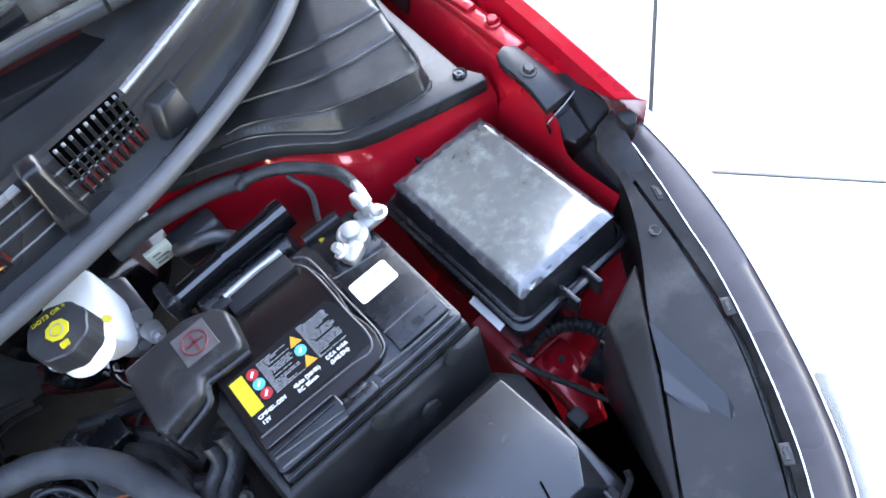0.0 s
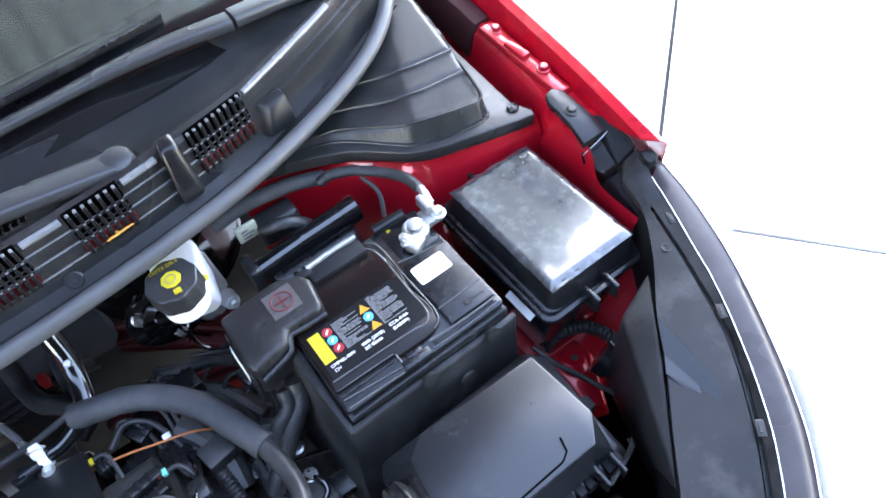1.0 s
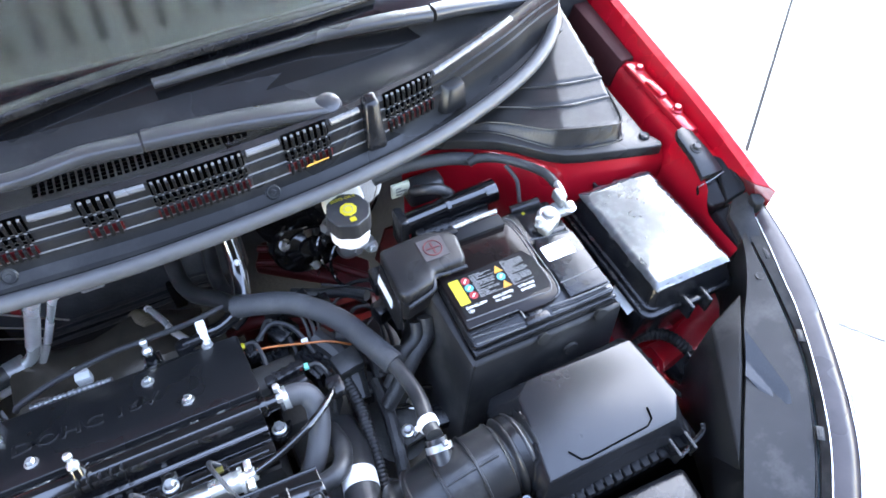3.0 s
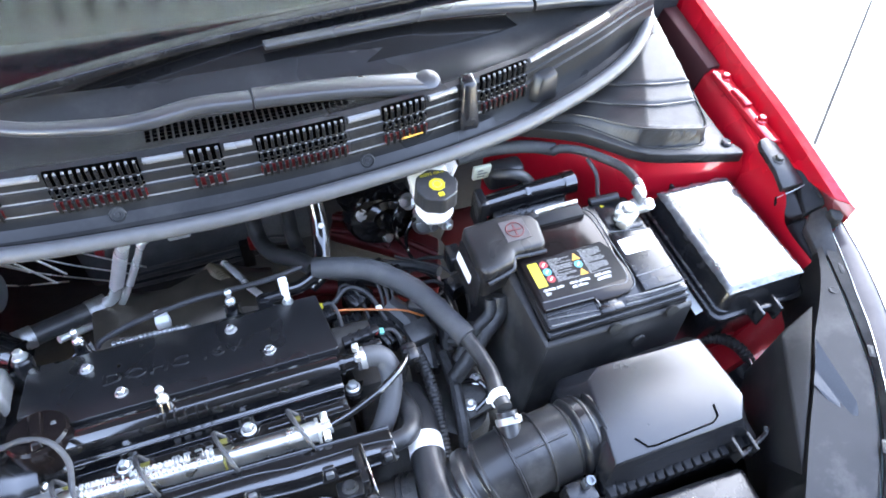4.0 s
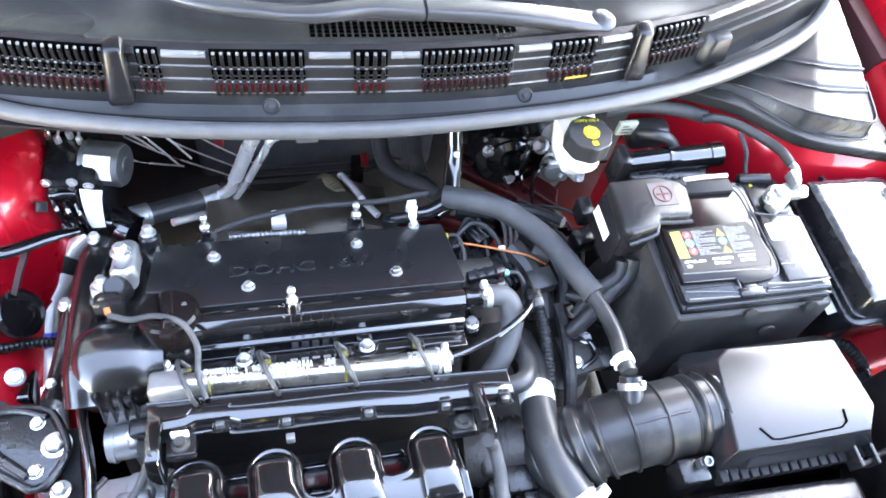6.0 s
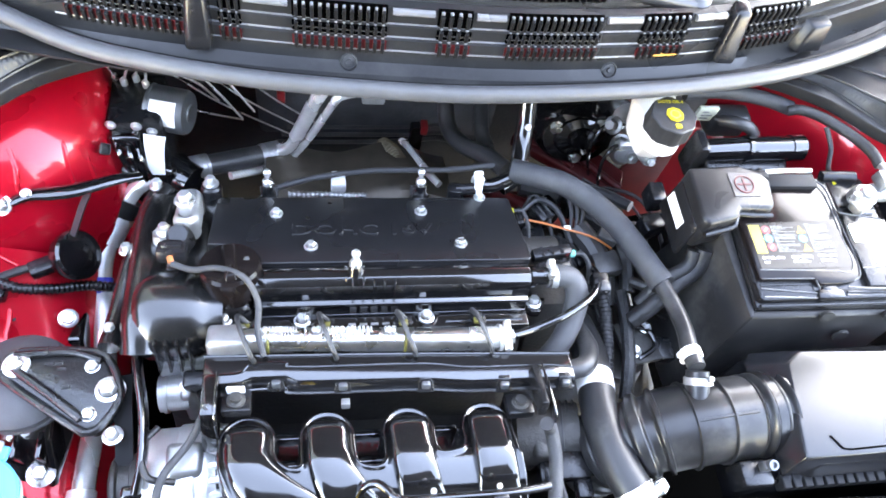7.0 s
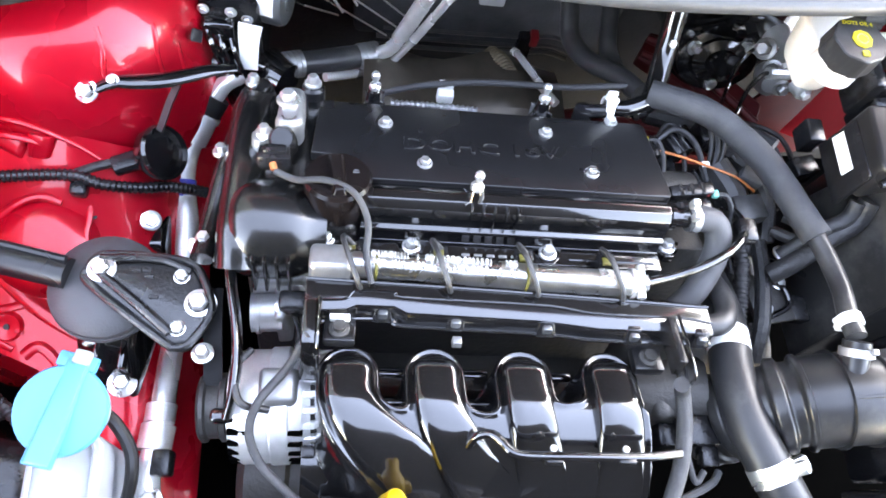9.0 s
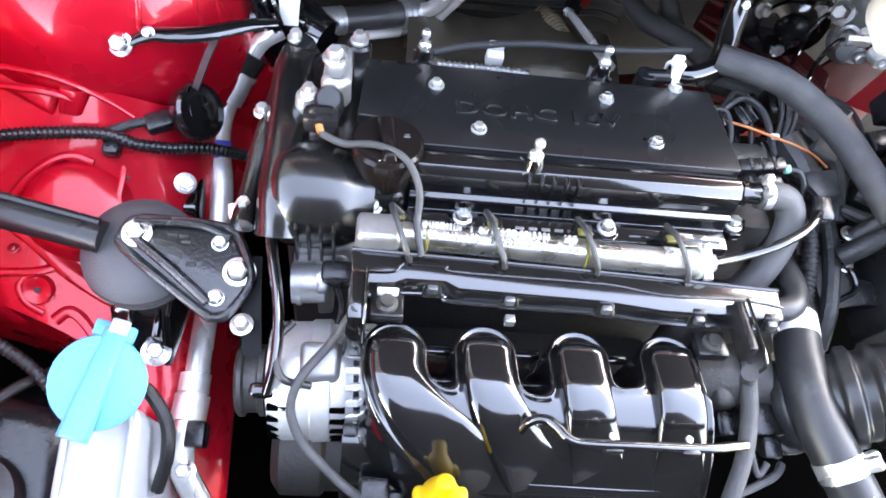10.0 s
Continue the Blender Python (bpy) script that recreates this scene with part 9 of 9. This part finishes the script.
def build_bay_clutter():
    """Cables, clips and brackets crowded between the engine and the battery."""
    t = thing("wiring_bundle", (0.30, -0.02, 0.60), "tangle of black wires and clips beside the battery box", "wiring")
    runs = [
        ([(0.268, 0.070, 0.700), (0.282, 0.050, 0.715), (0.292, 0.020, 0.705), (0.290, -0.015, 0.680)], 0.0026, HARNESS),
        ([(0.276, 0.074, 0.700), (0.292, 0.052, 0.714), (0.300, 0.018, 0.704), (0.296, -0.015, 0.680)], 0.0026, FOAM),
        ([(0.284, 0.078, 0.698), (0.302, 0.055, 0.712), (0.309, 0.020, 0.702), (0.300, -0.018, 0.678)], 0.0026, HARNESS),
        ([(0.300, 0.000, 0.690), (0.318, -0.030, 0.686), (0.325, -0.062, 0.680), (0.322, -0.100, 0.665)], 0.016, RUBBER),
        ([(0.330, 0.030, 0.670), (0.350, 0.000, 0.680), (0.362, -0.040, 0.680), (0.360, -0.085, 0.668)], 0.010, HARNESS),
        ([(0.350, -0.085, 0.670), (0.349, -0.130, 0.668), (0.342, -0.180, 0.662), (0.335, -0.22, 0.645)], 0.009, HARNESS),
    ]
    runs += [
        ([(0.295, 0.110, 0.650), (0.330, 0.090, 0.655), (0.365, 0.070, 0.665), (0.390, 0.040, 0.680)], 0.008, RUBBER),
        ([(0.250, 0.100, 0.640), (0.300, 0.085, 0.640), (0.350, 0.040, 0.640), (0.380, -0.02, 0.630)], 0.013, HARNESS),
        ([(0.375, -0.06, 0.690), (0.395, -0.075, 0.700), (0.410, -0.080, 0.705)], 0.008, HARNESS),
        ([(0.362, -0.075, 0.680), (0.385, -0.090, 0.690), (0.412, -0.095, 0.700)], 0.007, HARNESS),
        ([(0.365, -0.120, 0.640), (0.390, -0.128, 0.640), (0.395, -0.150, 0.638), (0.370, -0.165, 0.636)], 0.0035, GLOSS),
        ([(0.355, -0.10, 0.655), (0.385, -0.102, 0.648), (0.43, -0.115, 0.640)], 0.0032, GLOSS),
    ]
    for pts, r, m in runs:
        bm = B()
        tube(bm, pts, r, 10)
        part("wire", bm, m, t)
    for x, y, z, w, d, h, a, m in ((0.300, 0.062, 0.706, 0.020, 0.012, 0.012, 20, PLASTIC), (0.335, -0.020, 0.700, 0.026, 0.018, 0.016, -30, FOAM), (0.322, -0.062, 0.702, 0.036, 0.030, 0.02, 10, RUBBER),
                                   (0.398, -0.005, 0.700, 0.030, 0.024, 0.03, 15, PLASTIC), (0.405, 0.03, 0.72, 0.02, 0.03, 0.03, 0, PLASTIC), (0.375, -0.140, 0.630, 0.05, 0.06, 0.01, 10, DIRTYALU), (0.420, -0.150, 0.622, 0.05, 0.03, 0.02, -5, PLASTIC)):
        M = Matrix.Translation((x, y, z)) @ Matrix.Rotation(radians(a), 4, "Z")
        bm = B()
        box(bm, (-w / 2, -d / 2, -h / 2), (w / 2, d / 2, h / 2), M, 0.003)
        part("clip", bm, m, t)
    for x, y, z in ((0.366, -0.155, 0.637), (0.388, -0.122, 0.637), (0.392, -0.087, 0.645)):
        bm = B()
        bolt(bm, (x, y, z), (0, 0, 1), 0.006, 0.006)
        part("bolt", bm, STEEL, t)
    bm = B()
    box(bm, (0.292, 0.030, 0.712), (0.312, 0.040, 0.714), Matrix.Translation((0, 0, 0)), 0.0005, 1)
    part("tag", bm, WHITE, t, "small white tag")
    lamp = thing("lamp_housing", (-0.50, -0.32, 0.40), "dark dusty lamp housing low beside the wing rail", "lamp housing")
    bm = B()
    frustum(bm, [(-0.66, -0.52, 0.40), (-0.42, -0.52, 0.40), (-0.42, -0.29, 0.40), (-0.66, -0.25, 0.40)],
            [(-0.64, -0.50, 0.52), (-0.44, -0.50, 0.50), (-0.45, -0.31, 0.50), (-0.63, -0.27, 0.52)], None, 0.02, 4)
    part("case", bm, PLASTIC, lamp)
    bm = B()
    lathe(bm, [(0.05, -0.02), (0.05, 0.012), (0.046, 0.018), (0.03, 0.02), (0.028, 0.012), (0, 0.012)], axis_matrix((-0.52, -0.40, 0.515), (0.1, 0.1, 1)), 30)
    part("bulb_cover", bm, RUBBER, lamp)
    bm = B()
    tube(bm, [(-0.47, -0.26, 0.50), (-0.50, -0.29, 0.53), (-0.53, -0.33, 0.54), (-0.52, -0.38, 0.54)], 0.006, 10)
    part("wire", bm, HARNESS, lamp)
    bm = B()
    corrugated(bm, [(-0.60, -0.20, 0.56), (-0.53, -0.235, 0.555), (-0.48, -0.265, 0.54), (-0.44, -0.31, 0.51)], 0.007, 0.006, 0.15)
    part("conduit", bm, HARNESS, lamp)


build_bay_clutter()


def build_washer():
    t = thing("washer_bottle", (-0.34, -0.36, 0.45), "milky washer bottle neck with light blue cap", "washer bottle")
    at = Vector((-0.340, -0.302, 0.736))
    up = Vector((0.02, -0.15, 1.0)).normalized()
    M = axis_matrix(at, up)
    bm = B()
    lathe(bm, [(0.031, -0.007), (0.0362, -0.005), (0.0372, 0.0), (0.0358, 0.003), (0.030, 0.0042), (0, 0.0046)], M, 36)
    cap = part("cap", bm, CYAN, t, "light blue snap cap")
    bm = B()
    d = Vector((0.10, 0.99, 0))
    M2 = Matrix.Translation(at) @ Matrix.Rotation(math.atan2(-0.22, 1), 4, "Z")
    frustum(bm, [(-0.014, -0.046, 0.0), (0.013, -0.046, 0.0), (0.010, 0.044, 0.002), (-0.012, 0.044, 0.002)],
            [(-0.009, -0.044, 0.007), (0.012, -0.044, 0.009), (0.009, 0.042, 0.012), (-0.008, 0.042, 0.009)], M2, 0.002, 2)
    box(bm, (-0.018, 0.034, 0.0), (0.015, 0.047, 0.007), M2, 0.002)
    tab = part("pull_tab", bm, CYAN, cap)
    bm = B()
    box(bm, (-0.004, 0.038, 0.006), (0.010, 0.050, 0.0135), M2, 0.002)
    part("tab_tip", bm, WASHER, tab, "pale tip")
    bm = B()
    rod(bm, at + up * -0.005, at + up * -0.03, 0.029, 0.03, 28)
    frustum(bm, [(x, y, 0.45) for x, y in rounded(-0.392, -0.330, -0.47, -0.322, 0.018, 5)], [(x, y, 0.692 + 0.10 * (y + 0.32)) for x, y in rounded(-0.378, -0.316, -0.45, -0.312, 0.016, 5)], None, 0.004, 3)
    neck = part("neck", bm, WASHER, t)
    bm = B()
    rim = rounded(-0.372, -0.322, -0.444, -0.318, 0.014, 5)
    tube(bm, [(x, y, 0.694 + 0.10 * (y + 0.32)) for x, y in rim + rim[:1]], 0.0016, 6, 1, smooth=False)
    part("moulded_edge", bm, WASHER, neck)
    bm = B()
    tube(bm, [(-0.334, -0.290, 0.67), (-0.318, -0.302, 0.665), (-0.304, -0.325, 0.655), (-0.302, -0.352, 0.645), (-0.312, -0.380, 0.62)], 0.006, 10)
    part("tube", bm, ENAMEL, t, "black rubber tube")


build_washer()


def build_lamp_side():
    t = thing("lamp_wiring", (0.77, -0.24, 0.58), "black wiring and plug behind the headlight", "wiring")
    bm = B()
    corrugated(bm, [(0.712, -0.168, 0.625), (0.735, -0.170, 0.640), (0.765, -0.185, 0.645), (0.785, -0.215, 0.635), (0.79, -0.25, 0.61)], 0.009, 0.006, 0.14)
    part("conduit", bm, HARNESS, t)
    bm = B()
    rod(bm, (0.755, -0.235, 0.640), (0.775, -0.300, 0.620), 0.020, 0.016, 16)
    rod(bm, (0.752, -0.225, 0.643), (0.757, -0.242, 0.638), 0.024, 0.022, 16)
    part("plug", bm, PLASTIC, t)
    bm = B()
    tube(bm, [(0.690, -0.170, 0.66), (0.700, -0.200, 0.65), (0.722, -0.24, 0.635), (0.745, -0.29, 0.62), (0.76, -0.34, 0.60)], 0.0035, 8)
    part("wire", bm, RUBBER, t)
    bm = B()
    box(bm, (0.690, -0.268, 0.612), (0.708, -0.248, 0.634), None, 0.004)
    part("connector", bm, FOAM, t, "grey connector")
    bm = B()
    frustum(bm, [(0.70, -0.42, 0.55), (0.76, -0.40, 0.55), (0.79, -0.25, 0.60), (0.75, -0.24, 0.60)],
            [(0.655, -0.405, 0.770), (0.735, -0.31, 0.785), (0.80, -0.228, 0.793), (0.745, -0.245, 0.775)], None, 0.004)
    part("lamp_back", bm, GRAIN, t, "grained black lamp housing")


build_lamp_side()


def build_leaf():
    bm = B()
    for a, l in ((0, 0.02), (70, 0.012), (200, 0.012), (130, 0.009)):
        M = Matrix.Translation((0.364, 0.1215, 0.8835)) @ Matrix.Rotation(radians(a), 4, "Z")
        frustum(bm, [(0, -0.002, 0), (l, -0.0006, 0.002), (l, 0.0006, 0.002), (0, 0.002, 0)], [(0, -0.0015, 0.0012), (l, -0.0004, 0.003), (l, 0.0004, 0.003), (0, 0.0015, 0.0012)], M)
    single("dry_leaf", bm, LEAFM, "small dry orange leaf caught on the cowl", "leaf")


build_leaf()
